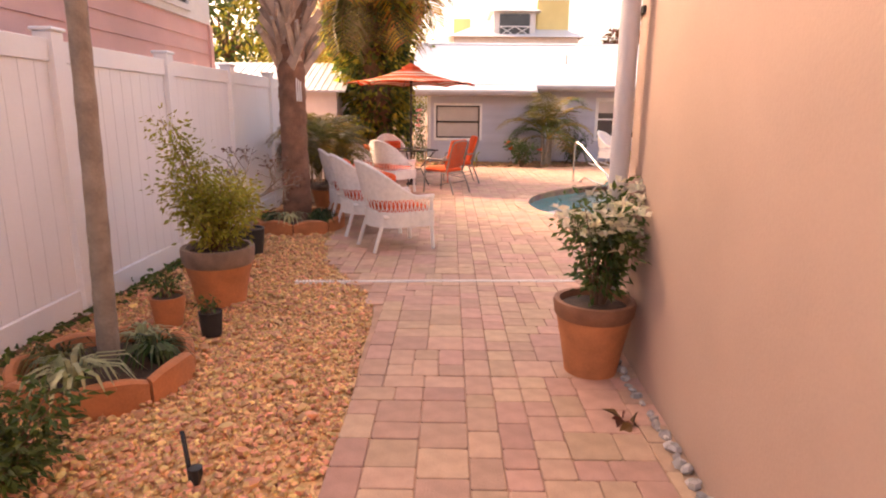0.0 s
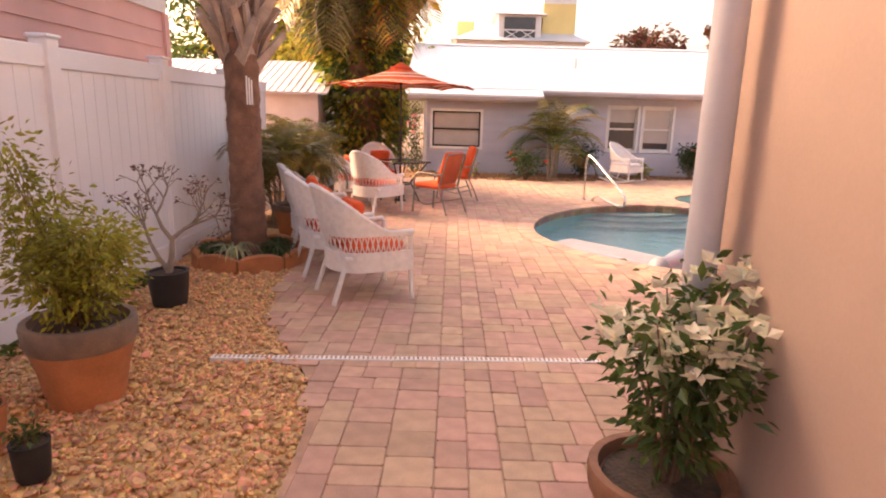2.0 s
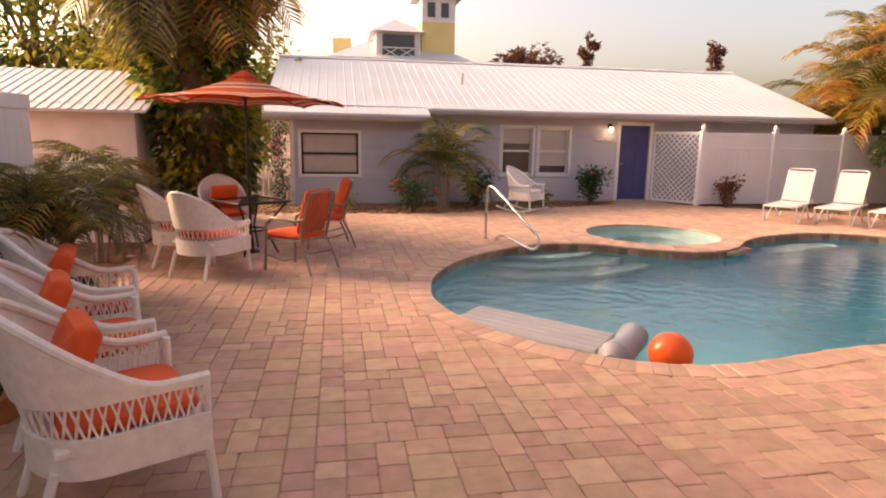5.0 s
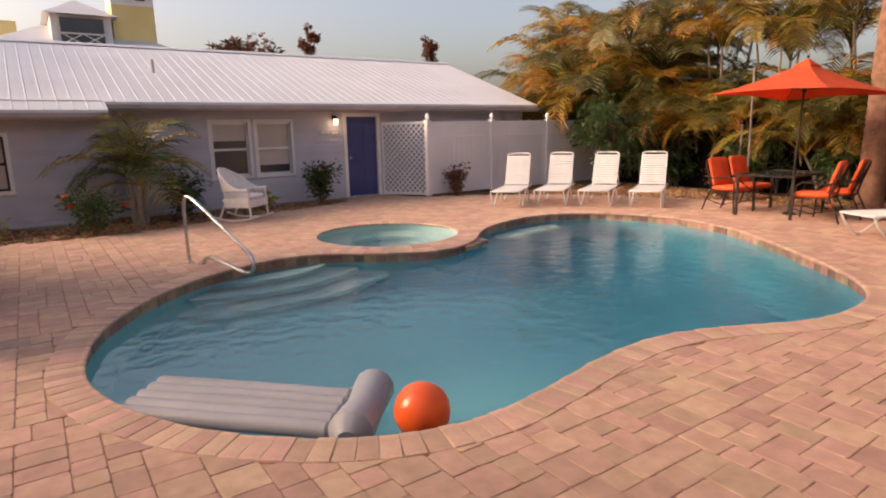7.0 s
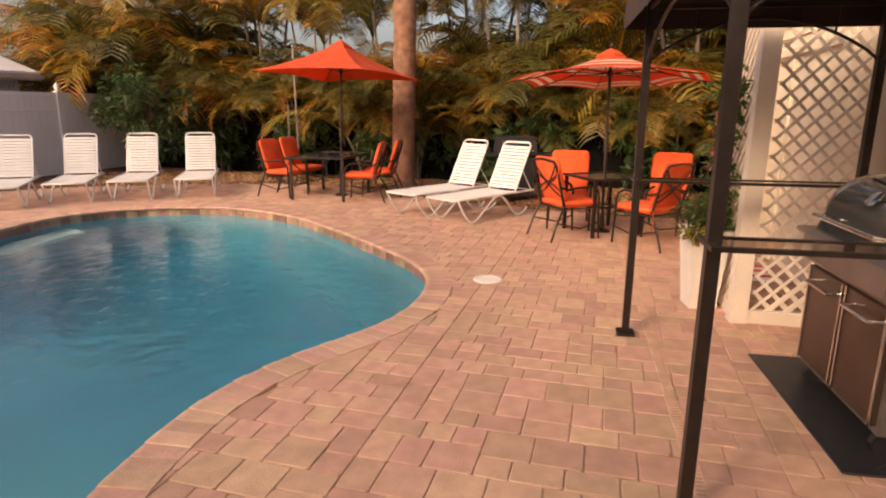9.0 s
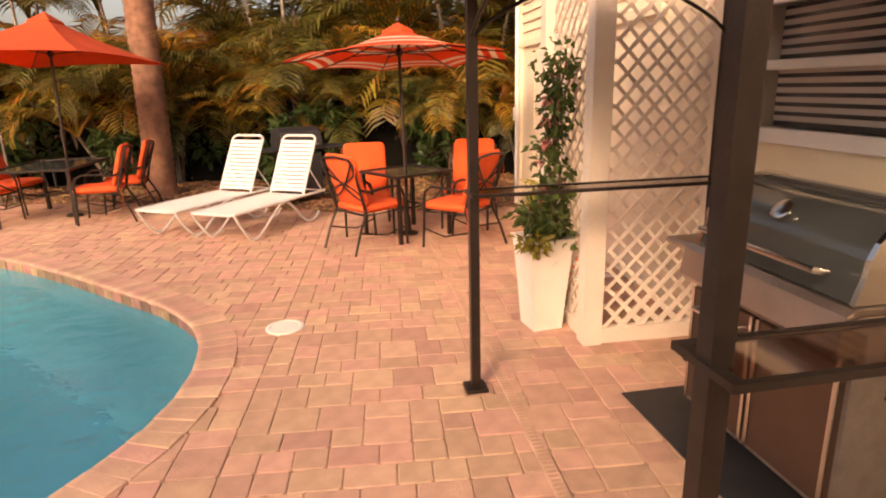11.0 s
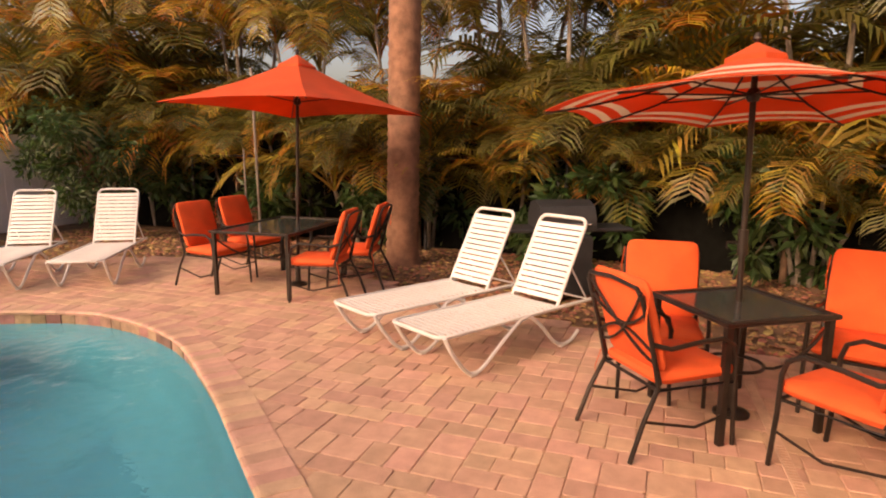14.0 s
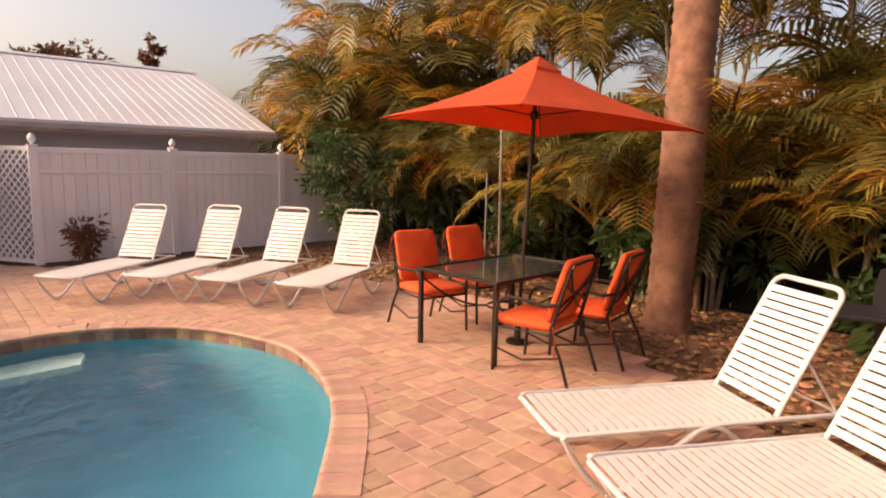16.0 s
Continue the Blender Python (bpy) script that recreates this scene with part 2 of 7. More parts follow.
# ---- mesh building ----
class Shape:
    """Gathers vertices and faces of one part."""

    def __init__(self):
        self.v, self.f, self.mi = [], [], []

    def add(self, verts, faces, mi=0):
        n = len(self.v)
        self.v += [tuple(p) for p in verts]
        self.f += [tuple(n + i for i in f) for f in faces]
        self.mi += [mi] * len(faces)
        return self

    def box(self, x0, y0, z0, x1, y1, z1, m=None, ch=0.0):
        """A box; ch chamfers the edges of its top and bottom."""
        ch = min(ch, (x1 - x0) * 0.45, (y1 - y0) * 0.45, (z1 - z0) * 0.45)
        if ch > 0:
            rings = [(ch, z0), (0, z0 + ch), (0, z1 - ch), (ch, z1)]
        else:
            rings = [(0, z0), (0, z1)]
        vs = []
        for c, z in rings:
            vs += [(x0 + c, y0 + c, z), (x1 - c, y0 + c, z), (x1 - c, y1 - c, z), (x0 + c, y1 - c, z)]
        fs = [(3, 2, 1, 0)]
        for k in range(len(rings) - 1):
            for i in range(4):
                j = (i + 1) % 4
                fs.append((4 * k + i, 4 * k + j, 4 * k + 4 + j, 4 * k + 4 + i))
        k = 4 * (len(rings) - 1)
        fs.append((k, k + 1, k + 2, k + 3))
        if m is not None:
            vs = [m @ Vector(p) for p in vs]
        return self.add(vs, fs)

    def tube(self, pts, r, n=8, flat=1.0, closed=False):
        """A round bar along points; r may be a list; flat squeezes it upright."""
        pts = [Vector(p) for p in pts]
        rs = r if isinstance(r, (list, tuple)) else [r] * len(pts)
        vs, prev = [], None
        k = len(pts)
        for i, p in enumerate(pts):
            a = pts[(i - 1) % k] if closed else pts[max(i - 1, 0)]
            b = pts[(i + 1) % k] if closed else pts[min(i + 1, k - 1)]
            d = (b - a).normalized()
            if prev is None:
                side = d.cross(Vector((0, 0, 1)))
                side = side.normalized() if side.length > 0.05 else Vector((1, 0, 0))
            else:
                side = (prev - d * prev.dot(d)).normalized()
            prev = side
            up = side.cross(d)
            for j in range(n):
                t = 2 * math.pi * (j + 0.5) / n
                vs.append(p + side * (math.cos(t) * rs[i]) + up * (math.sin(t) * rs[i] * flat))
        fs = []
        for i in range(k if closed else k - 1):
            i2 = (i + 1) % k
            for j in range(n):
                j2 = (j + 1) % n
                fs.append((i * n + j, i * n + j2, i2 * n + j2, i2 * n + j))
        if not closed:
            fs.append(tuple(range(n - 1, -1, -1)))
            fs.append(tuple((k - 1) * n + j for j in range(n)))
        return self.add(vs, fs)

    def lathe(self, prof, c=(0, 0, 0), n=20, sx=1.0, sy=1.0, lobes=0.0, nl=0):
        """A turned shape from (radius, height) pairs."""
        vs, fs = [], []
        for r, z in prof:
            for j in range(n):
                t = 2 * math.pi * j / n
                q = r * (1 + lobes * math.cos(nl * t))
                vs.append((c[0] + q * math.cos(t) * sx, c[1] + q * math.sin(t) * sy, c[2] + z))
        for i in range(len(prof) - 1):
            for j in range(n):
                j2 = (j + 1) % n
                fs.append((i * n + j, i * n + j2, i * n + n + j2, i * n + n + j))
        fs.append(tuple(range(n - 1, -1, -1)))
        fs.append(tuple((len(prof) - 1) * n + j for j in range(n)))
        return self.add(vs, fs)

    def blob(self, c, rx, ry, rz, n=10, k=6, wob=0.0, seed=0):
        vs, fs = [], []
        rg = random.Random(seed)
        for i in range(k + 1):
            a = math.pi * i / k
            for j in range(n):
                t = 2 * math.pi * j / n
                w = 1 + wob * (rg.random() - 0.5)
                vs.append((c[0] + rx * w * math.sin(a) * math.cos(t), c[1] + ry * w * math.sin(a) * math.sin(t), c[2] - rz * math.cos(a)))
        for i in range(k):
            for j in range(n):
                j2 = (j + 1) % n
                fs.append((i * n + j, i * n + j2, i * n + n + j2, i * n + n + j))
        return self.add(vs, fs)

    def prism(self, poly, h, axis="y", at=0.0):
        """A flat polygon given a thickness h along an axis."""
        n = len(poly)
        if axis == "y":
            a = [(p[0], at, p[1]) for p in poly]
            b = [(p[0], at + h, p[1]) for p in poly]
        elif axis == "x":
            a = [(at, p[0], p[1]) for p in poly]
            b = [(at + h, p[0], p[1]) for p in poly]
        else:
            a = [(p[0], p[1], at) for p in poly]
            b = [(p[0], p[1], at + h) for p in poly]
        fs = [tuple(range(n)), tuple(range(2 * n - 1, n - 1, -1))]
        for i in range(n):
            j = (i + 1) % n
            fs.append((i, i + n, j + n, j))
        return self.add(a + b, fs)

    def grid(self, fn, nu, nv, thick=0.0):
        """A surface fn(u, v), u and v from 0 to 1, given a thickness along its normal."""
        top = [[Vector(fn(i / nu, j / nv)) for j in range(nv + 1)] for i in range(nu + 1)]
        w = nv + 1
        vs = [p for row in top for p in row]
        fs = [(i * w + j, (i + 1) * w + j, (i + 1) * w + j + 1, i * w + j + 1) for i in range(nu) for j in range(nv)]
        if thick:
            low = []
            for i in range(nu + 1):
                for j in range(nv + 1):
                    du = top[min(i + 1, nu)][j] - top[max(i - 1, 0)][j]
                    dv = top[i][min(j + 1, nv)] - top[i][max(j - 1, 0)]
                    nrm = du.cross(dv)
                    nrm = nrm.normalized() if nrm.length > 1e-9 else Vector((0, 0, 1))
                    low.append(top[i][j] - nrm * thick)
            n = len(vs)
            fs += [tuple(n + q for q in reversed(f)) for f in fs]
            vs += low
            rim = [(i, 0) for i in range(nu + 1)] + [(nu, j) for j in range(1, nv + 1)] + [(i, nv) for i in range(nu - 1, -1, -1)] + [(0, j) for j in range(nv - 1, 0, -1)]
            for a in range(len(rim)):
                p, q = rim[a], rim[(a + 1) % len(rim)]
                x, y = p[0] * w + p[1], q[0] * w + q[1]
                fs.append((x, n + x, n + y, y))
        return self.add(vs, fs)


def mesh_of(name, shape, material, smooth=False):
    me = bpy.data.meshes.new(name)
    me.from_pydata(shape.v, [], shape.f)
    mats = material if isinstance(material, (list, tuple)) else [material]
    for m in mats:
        me.materials.append(m)
    if len(mats) > 1:
        me.polygons.foreach_set("material_index", shape.mi)
    if smooth:
        me.polygons.foreach_set("use_smooth", [True] * len(me.polygons))
        me.set_sharp_from_angle(angle=radians(38))
    me.update()
    return me


def part(name, shape, material, parent, label="", smooth=True):
    ob = new(name, mesh_of(name, shape, material, smooth))
    ob.parent = parent
    if label:
        tagged(ob, label)
    return ob


def thing(name, label, category, group="", m=None, kind=""):
    ob = new(name)
    ob.empty_display_size = 0.1
    if m is not None:
        ob.matrix_world = m
    return tagged(ob, label, category, group, kind)


def solid(name, shape, material, label, category, kind="", group="", smooth=True, m=None):
    """A thing that is one mesh."""
    ob = new(name, mesh_of(name, shape, material, smooth))
    if m is not None:
        ob.matrix_world = m
    return tagged(ob, label, category, group, kind)


def smooth_curve(ctrl, per=8, closed=True):
    """A rounded line through control points."""
    out, n = [], len(ctrl)
    for i in range(n if closed else n - 1):
        g = [ctrl[(i + k) % n] if closed else ctrl[min(max(i + k, 0), n - 1)] for k in (-1, 0, 1, 2)]
        for s in range(per):
            t = s / per
            out.append(tuple(0.5 * (2 * b + (c - a) * t + (2 * a - 5 * b + 4 * c - d) * t * t + (3 * b - a - 3 * c + d) * t ** 3) for a, b, c, d in zip(*g)))
    if not closed:
        out.append(tuple(ctrl[-1]))
    return out


def even_steps(line, step, closed=True):
    """Points at even distances along a line, each with the direction there."""
    pts = [Vector((*p, 0)) if len(p) == 2 else Vector(p) for p in line]
    if closed:
        pts.append(pts[0])
    lens = [(b - a).length for a, b in zip(pts, pts[1:])]
    total = sum(lens)
    n = max(1, round(total / step))
    out, seg, acc = [], 0, 0.0
    for i in range(n):
        s = total * (i + 0.5) / n
        while acc + lens[seg] < s:
            acc += lens[seg]
            seg += 1
        d = (pts[seg + 1] - pts[seg]).normalized()
        out.append((pts[seg] + d * (s - acc), d))
    return out


def inside(x, y, poly):
    hit, j = False, len(poly) - 1
    for i in range(len(poly)):
        (xi, yi), (xj, yj) = poly[i], poly[j]
        if (yi > y) != (yj > y) and x < (xj - xi) * (y - yi) / (yj - yi) + xi:
            hit = not hit
        j = i
    return hit


def gap_to(x, y, poly):
    """The distance from a point to a closed line."""
    a = np.array(poly)
    b = np.roll(a, -1, axis=0)
    d = b - a
    t = np.clip((((x, y) - a) * d).sum(1) / (d * d).sum(1), 0, 1)
    return float(np.hypot(*((a + d * t[:, None]) - (x, y)).T).min())


# ---- the pool and its outline ----
POOL = smooth_curve([(2.04, 7.2), (2.24, 8.15), (2.78, 9.05), (3.5, 9.7), (4.4, 10.08), (5.15, 9.98), (5.8, 9.5), (6.5, 9.2), (7.2, 9.45), (7.94, 10.15), (8.8, 10.58), (9.8, 10.75), (10.7, 10.35), (11.22, 9.5),
                     (11.33, 8.7), (11.03, 7.65), (10.35, 6.65), (9.6, 5.75), (9.03, 5.12), (8.4, 4.7), (7.7, 4.57), (7.05, 4.67), (6.3, 5.02), (5.7, 5.16), (5.1, 5.12), (4.5, 5.0), (3.9, 4.93), (3.35, 5.06), (2.85, 5.4), (2.45, 5.87), (2.14, 6.5)], 4)
SPA_C, SPA_R = (6.58, 10.83), 1.17
SPA = [(SPA_C[0] + SPA_R * math.cos(2 * math.pi * k / 48), SPA_C[1] + SPA_R * math.sin(2 * math.pi * k / 48)) for k in range(48)]
WATER_Z = -0.13

# ---- ground: one sheet to the horizon, open over the pool and the spa ----
bm = bmesh.new()


def ring(bm, pts, z):
    vs = [bm.verts.new((*p, z)) for p in pts]
    return [bm.edges.new((vs[i], vs[(i + 1) % len(vs)])) for i in range(len(vs))]


edges = ring(bm, [(-40, -40), (60, -40), (60, 60), (-40, 60)], -0.045) + ring(bm, POOL, -0.045) + ring(bm, SPA, -0.045)
bmesh.ops.triangle_fill(bm, use_beauty=True, edges=edges)
far = ring(bm, [(-900, -900), (900, -900), (900, 900), (-900, 900)], -0.045)
near_edges = [e for e in bm.edges if len(e.link_faces) == 1 and all(abs(abs(v.co.x - 10) - 50) < 1 for v in e.verts) or len(e.link_faces) == 1 and all(abs(abs(v.co.y - 10) - 50) < 1 for v in e.verts)]
bmesh.ops.triangle_fill(bm, use_beauty=True, edges=far + near_edges)
inside_faces = [f for f in bm.faces if inside(*f.calc_center_median().xy, POOL) or inside(*f.calc_center_median().xy, SPA)]
bmesh.ops.delete(bm, geom=inside_faces, context="FACES_ONLY")
bmesh.ops.recalc_face_normals(bm, faces=bm.faces)
if sum(f.normal.z for f in bm.faces) < 0:
    bmesh.ops.reverse_faces(bm, faces=bm.faces)
me = bpy.data.meshes.new("ground")
bm.to_mesh(me)
bm.free()
me.materials.append(M_EARTH)
ground = tagged(new("ground", me), "brown earth with bark mulch under the garden", "ground", kind="structure")

# sand bed under the paved deck, open over the water
DECK_LEFT = smooth_curve([(0.21, -8.0), (0.21, -0.6), (0.18, 0.7), (0.15, 1.6), (0.03, 2.12), (-0.2, 2.57), (-0.45, 3.1), (-0.6, 3.6), (-0.68, 4.2), (-0.72, 5.0), (-0.9, 6.2), (-1.25, 8.0), (-1.6, 10.0), (-1.5, 12.0)], 6, False)
DECK = DECK_LEFT + smooth_curve([(-1.2, 13.3), (0.5, 13.95), (2.9, 13.7), (4.6, 14.3), (6.25, 14.75), (7.6, 15.1), (8.25, 15.75), (8.4, 16.18), (9.45, 16.18), (10.0, 15.1), (11.4, 14.2), (12.7, 12.9), (13.7, 11.2), (14.25, 9.6),
                                 (14.2, 8.0), (13.5, 6.6), (12.95, 5.4), (12.6, 4.2), (12.4, 2.9), (12.35, 1.55)], 6, False) + [(1.95, 1.04), (1.86, 0.9), (1.74, -8.0)]
bm = bmesh.new()
bmesh.ops.triangle_fill(bm, use_beauty=True, edges=ring(bm, DECK, -0.012) + ring(bm, POOL, -0.012) + ring(bm, SPA, -0.012))
bmesh.ops.delete(bm, geom=[f for f in bm.faces if inside(*f.calc_center_median().xy, POOL) or inside(*f.calc_center_median().xy, SPA)], context="FACES_ONLY")
for f in bm.faces:
    if f.normal.z < 0:
        f.normal_flip()
me = bpy.data.meshes.new("pavement")
bm.to_mesh(me)
bm.free()
me.materials.append(M_SAND)
pavement = tagged(new("pavement", me), "pool deck of tumbled reddish tan paving stones", "paving", kind="structure")

# ---- pool ----
pool = thing("swimming_pool", "freeform turquoise swimming pool with brick coping", "pool", kind="structure")


def shell(outline, shallow, deep, slope=0.12, z0=-0.02):
    """A basin whose floor falls from the low-x end to the high-x end."""
    s = Shape()
    c = Vector((sum(p[0] for p in outline), sum(p[1] for p in outline))) / len(outline)
    n = len(outline)
    xa, xb = min(p[0] for p in outline), max(p[0] for p in outline)

    def depth(x):
        t = min(max(((x - xa) / (xb - xa) - 0.2) / 0.6, 0.0), 1.0)
        return shallow + (deep - shallow) * t * t * (3 - 2 * t)

    rings = [(0.0, 0.0), (0.0, 0.5), (slope * 0.3, 0.85), (slope, 1.0), (0.4, 1.0), (0.7, 1.0)]
    vs = []
    for k, q in rings:
        for p in outline:
            x, y = p[0] + (c[0] - p[0]) * k, p[1] + (c[1] - p[1]) * k
            vs.append((x, y, z0 if q == 0 else -depth(x) * q))
    fs = []
    for r in range(len(rings) - 1):
        for i in range(n):
            j = (i + 1) % n
            fs.append((r * n + j, r * n + i, r * n + n + i, r * n + n + j))
    vs.append((c[0], c[1], -depth(c[0])))
    last = (len(rings) - 1) * n
    for i in range(n):
        fs.append((last + (i + 1) % n, last + i, len(vs) - 1))
    s.add(vs, fs)
    return s


part("basin", shell(POOL, 0.95, 2.0), M_PLASTER, pool, "turquoise plaster basin with the water's tint painted in")
spa = thing("spa", "round raised spa basin joined to the pool", "spa", kind="structure")
part("basin", shell(SPA, 0.8, 0.8, 0.3), M_STEP, spa, "pale blue plaster basin")
bench = Shape()
bench.lathe([(0.62, -0.9), (0.62, -0.45), (1.15, -0.45), (1.15, -0.9)], (*SPA_C, 0), 40)
part("seat_ledge", bench, M_STEP, spa)


def water(outline, z, name, parent):
    s = Shape()
    s.add([(*p, z) for p in outline], [tuple(range(len(outline)))])
    bmw = bmesh.new()
    bmesh.ops.triangle_fill(bmw, use_beauty=True, edges=ring(bmw, outline, z))
    for f in bmw.faces:
        if f.normal.z < 0:
            f.normal_flip()
    mw = bpy.data.meshes.new(name)
    bmw.to_mesh(mw)
    bmw.free()
    mw.materials.append(M_WATER)
    ob = new(name, mw)
    ob.parent = parent
    ob.visible_shadow = False
    return ob


tagged(water(POOL, WATER_Z, "water", pool), "clear turquoise water with small ripples")
tagged(water(SPA, WATER_Z + 0.05, "water", spa), "clear still water")

# broad entry steps under water at the left end
for k in range(3):
    s = Shape()
    rr = 0.85 + 0.42 * k
    arc = [(4.2 + rr * 1.15 * math.cos(a), 10.2 + rr * 0.75 * math.sin(a)) for a in [math.pi * (1.0 + 1.0 * i / 16) for i in range(17)]]
    s.prism(arc + [(5.0, 9.95), (3.4, 9.75)], 0.2, "z", -0.36 - 0.27 * k)
    part("step", s, M_STEP, pool, "pale rounded entry step under water", smooth=False)
s = Shape()
s.prism([(8.3, 10.25), (9.0, 10.5), (9.95, 10.6), (9.85, 10.2), (9.1, 10.15), (8.5, 9.95)], 0.2, "z", -0.55)
part("underwater_seat", s, M_STEP, pool, smooth=False)
# frost-proof tile band under the coping
s = Shape()
for p, d in even_steps(POOL, 0.155):
    nrm = Vector((-d.y, d.x, 0))
    if not inside(p.x + nrm.x * 0.05, p.y + nrm.y * 0.05, POOL):
        nrm = -nrm
    m = Matrix(((d.x, nrm.x, 0, p.x), (d.y, nrm.y, 0, p.y), (0, 0, 1, 0), (0, 0, 0, 1)))
    s.box(-0.075, -0.01, -0.165, 0.075, 0.012, -0.012, m)
tile_band = part("tile_band", s, M_TILE, pool, "row of brown slate tiles above the water", smooth=False)
tagged(tile_band, kind="stuff")
# spillway between spa and pool
s = Shape()
for k in range(3):
    s.box(6.95 + 0.2 * k, 9.22 + 0.12 * k, -0.10, 7.15 + 0.2 * k, 9.80 + 0.12 * k, -0.03, ch=0.01)
part("spillway", s, M_TILE, spa, "dark slate spillway stones", smooth=False)

# ---- house across the pool ----
HY = 16.24     # wall of the right wing
LY = 15.74     # wall of the left wing
house = thing("house", "single-storey house with lilac grey siding and white metal roof", "house")
CLAP = 0.115


def clapboard(x0, x1, z0, z1, y, holes, facing=-1):
    """Overlapping boards on a wall that faces -y, cut at openings."""
    s = Shape()
    n = int((z1 - z0) / CLAP)
    for k in range(n + 1):
        a, b = z0 + k * CLAP, min(z0 + (k + 1) * CLAP, z1)
        if b - a < 0.01:
            continue
        spans = [(x0, x1)]
        for hx0, hx1, hz0, hz1 in holes:
            if b > hz0 + 0.01 and a < hz1 - 0.01:
                spans = [q for p in spans for q in ((p[0], min(p[1], hx0)), (max(p[0], hx1), p[1])) if q[1] - q[0] > 0.01]
        for u, v in spans:
            f = facing
            s.add([(u, y + f * 0.032, a), (v, y + f * 0.032, a), (v, y + f * 0.004, b), (u, y + f * 0.004, b), (u, y, a), (v, y, a), (v, y, b), (u, y, b)],
                  [(0, 1, 2, 3), (4, 5, 1, 0), (3, 2, 6, 7), (0, 3, 7, 4), (1, 5, 6, 2)])
    return s


def wall_x(x0, x1, y0, y1, z0, z1, holes):
    """A wall along x with openings through it."""
    s = Shape()
    xs = sorted({x0, x1, *[h[0] for h in holes], *[h[1] for h in holes]})
    for a, b in zip(xs, xs[1:]):
        cut = sorted((h[2], h[3]) for h in holes if h[0] <= a + 1e-6 and h[1] >= b - 1e-6)
        z = z0
        for c, d in cut:
            if c > z:
                s.box(a, y0, z, b, y1, c)
            z = max(z, d)
        if z < z1:
            s.box(a, y0, z, b, y1, z1)
    return s


WIN_R = [(5.31, 6.10, 0.70, 1.87), (6.30, 7.09, 0.70, 1.87)]
DOOR = (8.53, 9.37, 0.0, 1.985)
WIN_L = (0.32, 1.64, 0.70, 1.66)
part("wall", wall_x(3.27, 14.3, HY + 0.002, HY + 0.14, -0.03, 2.4, WIN_R + [DOOR]), M_SIDING, house, smooth=False)
part("wall", wall_x(0.10, 3.27, LY + 0.002, LY + 0.14, -0.03, 2.3, [WIN_L]), M_SIDING, house, smooth=False)
s = Shape()
s.box(3.13, LY + 0.14, -0.03, 3.27, HY + 0.14, 2.3)
s.box(0.10, LY + 0.14, -0.03, 0.24, 24, 2.3)
s.box(14.16, HY + 0.14, -0.03, 14.3, 24, 2.3)
s.box(0.24, 23.86, -0.03, 14.16, 24, 2.3)
part("wall", s, M_SIDING, house, smooth=False)
part("siding", clapboard(3.29, 14.3, 0.02, 2.32, HY, [(a - 0.07, b + 0.07, c - 0.07, d + 0.07) for a, b, c, d in WIN_R] + [(8.44, 9.46, -1, 2.075)]), M_SIDING, house, "lilac grey lap siding boards", smooth=False)
part("siding", clapboard(0.10, 3.27, 0.02, 2.2, LY, [(0.25, 1.71, 0.63, 1.73)]), M_SIDING, house, "lilac grey lap siding boards", smooth=False)
s = Shape()
s.box(0.06, LY - 0.03, 0.0, 0.16, LY + 0.0, 2.2)
part("corner_board", s, M_TRIM, house, smooth=False)


def window(x0, x1, z0, z1, y, parent, sashes=2, blind=0.5):
    win = part("window", Shape().box(x0, y + 0.09, z0, x1, y + 0.11, z1), M_GLASS, parent, "dark glass in a white frame", smooth=False)
    s = Shape()
    for a, b, c, d in ((x0 - 0.07, z0 - 0.07, x1 + 0.07, z0), (x0 - 0.07, z1, x1 + 0.07, z1 + 0.07), (x0 - 0.07, z0, x0, z1), (x1, z0, x1 + 0.07, z1)):
        s.box(a, y - 0.035, b, c, y + 0.05, d, ch=0.006)
    part("window_frame", s, M_TRIM, win, smooth=False)
    mid = (z0 + z1) / 2
    s = Shape()
    for a, b, c, d in ((x0, z0, x1, z0 + 0.04), (x0, z1 - 0.04, x1, z1), (x0, mid - 0.025, x1, mid + 0.025), (x0, z0, x0 + 0.035, z1), (x1 - 0.035, z0, x1, z1)):
        s.box(a, y + 0.03, b, c, y + 0.08, d)
    part("sash", s, M_TRIM if sashes == 2 else M_BRONZE, win, smooth=False)
    if blind:
        part("blind", Shape().box(x0 + 0.04, y + 0.082, z1 - (z1 - z0) * blind, x1 - 0.04, y + 0.087, z1 - 0.04), M_BLIND, win, "drawn pale window blind", smooth=False)
    return win


window(*WIN_R[0], HY, house, 2, 0.34)
window(*WIN_R[1], HY, house, 2, 0.82)
window(*WIN_L, LY, house, 1, 0.97)
# the blue door
door = part("door", Shape().box(DOOR[0], HY + 0.06, 0.02, DOOR[1], HY + 0.10, DOOR[3]), M_DOOR, house, "closed dark blue panelled door", smooth=False)
for cx in (8.74, 9.16):
    for z0, z1 in ((0.18, 0.78), (0.92, 1.35), (1.47, 1.82)):
        part("panel", Shape().box(cx - 0.14, HY + 0.045, z0, cx + 0.14, HY + 0.06, z1, ch=0.008), M_DOOR, door, smooth=False)
s = Shape()
s.lathe([(0.012, 0), (0.012, 0.04), (0.03, 0.05), (0.03, 0.075), (0.01, 0.085)], n=10)
part("door_handle", s, M_STEEL, door, "steel door knob").matrix_world = pose(8.61, HY + 0.06, 0.98, 90)
s = Shape()
s.box(8.44, HY - 0.035, 0.0, 8.525, HY + 0.06, 2.075, ch=0.006)
s.box(9.375, HY - 0.035, 0.0, 9.46, HY + 0.06, 2.075, ch=0.006)
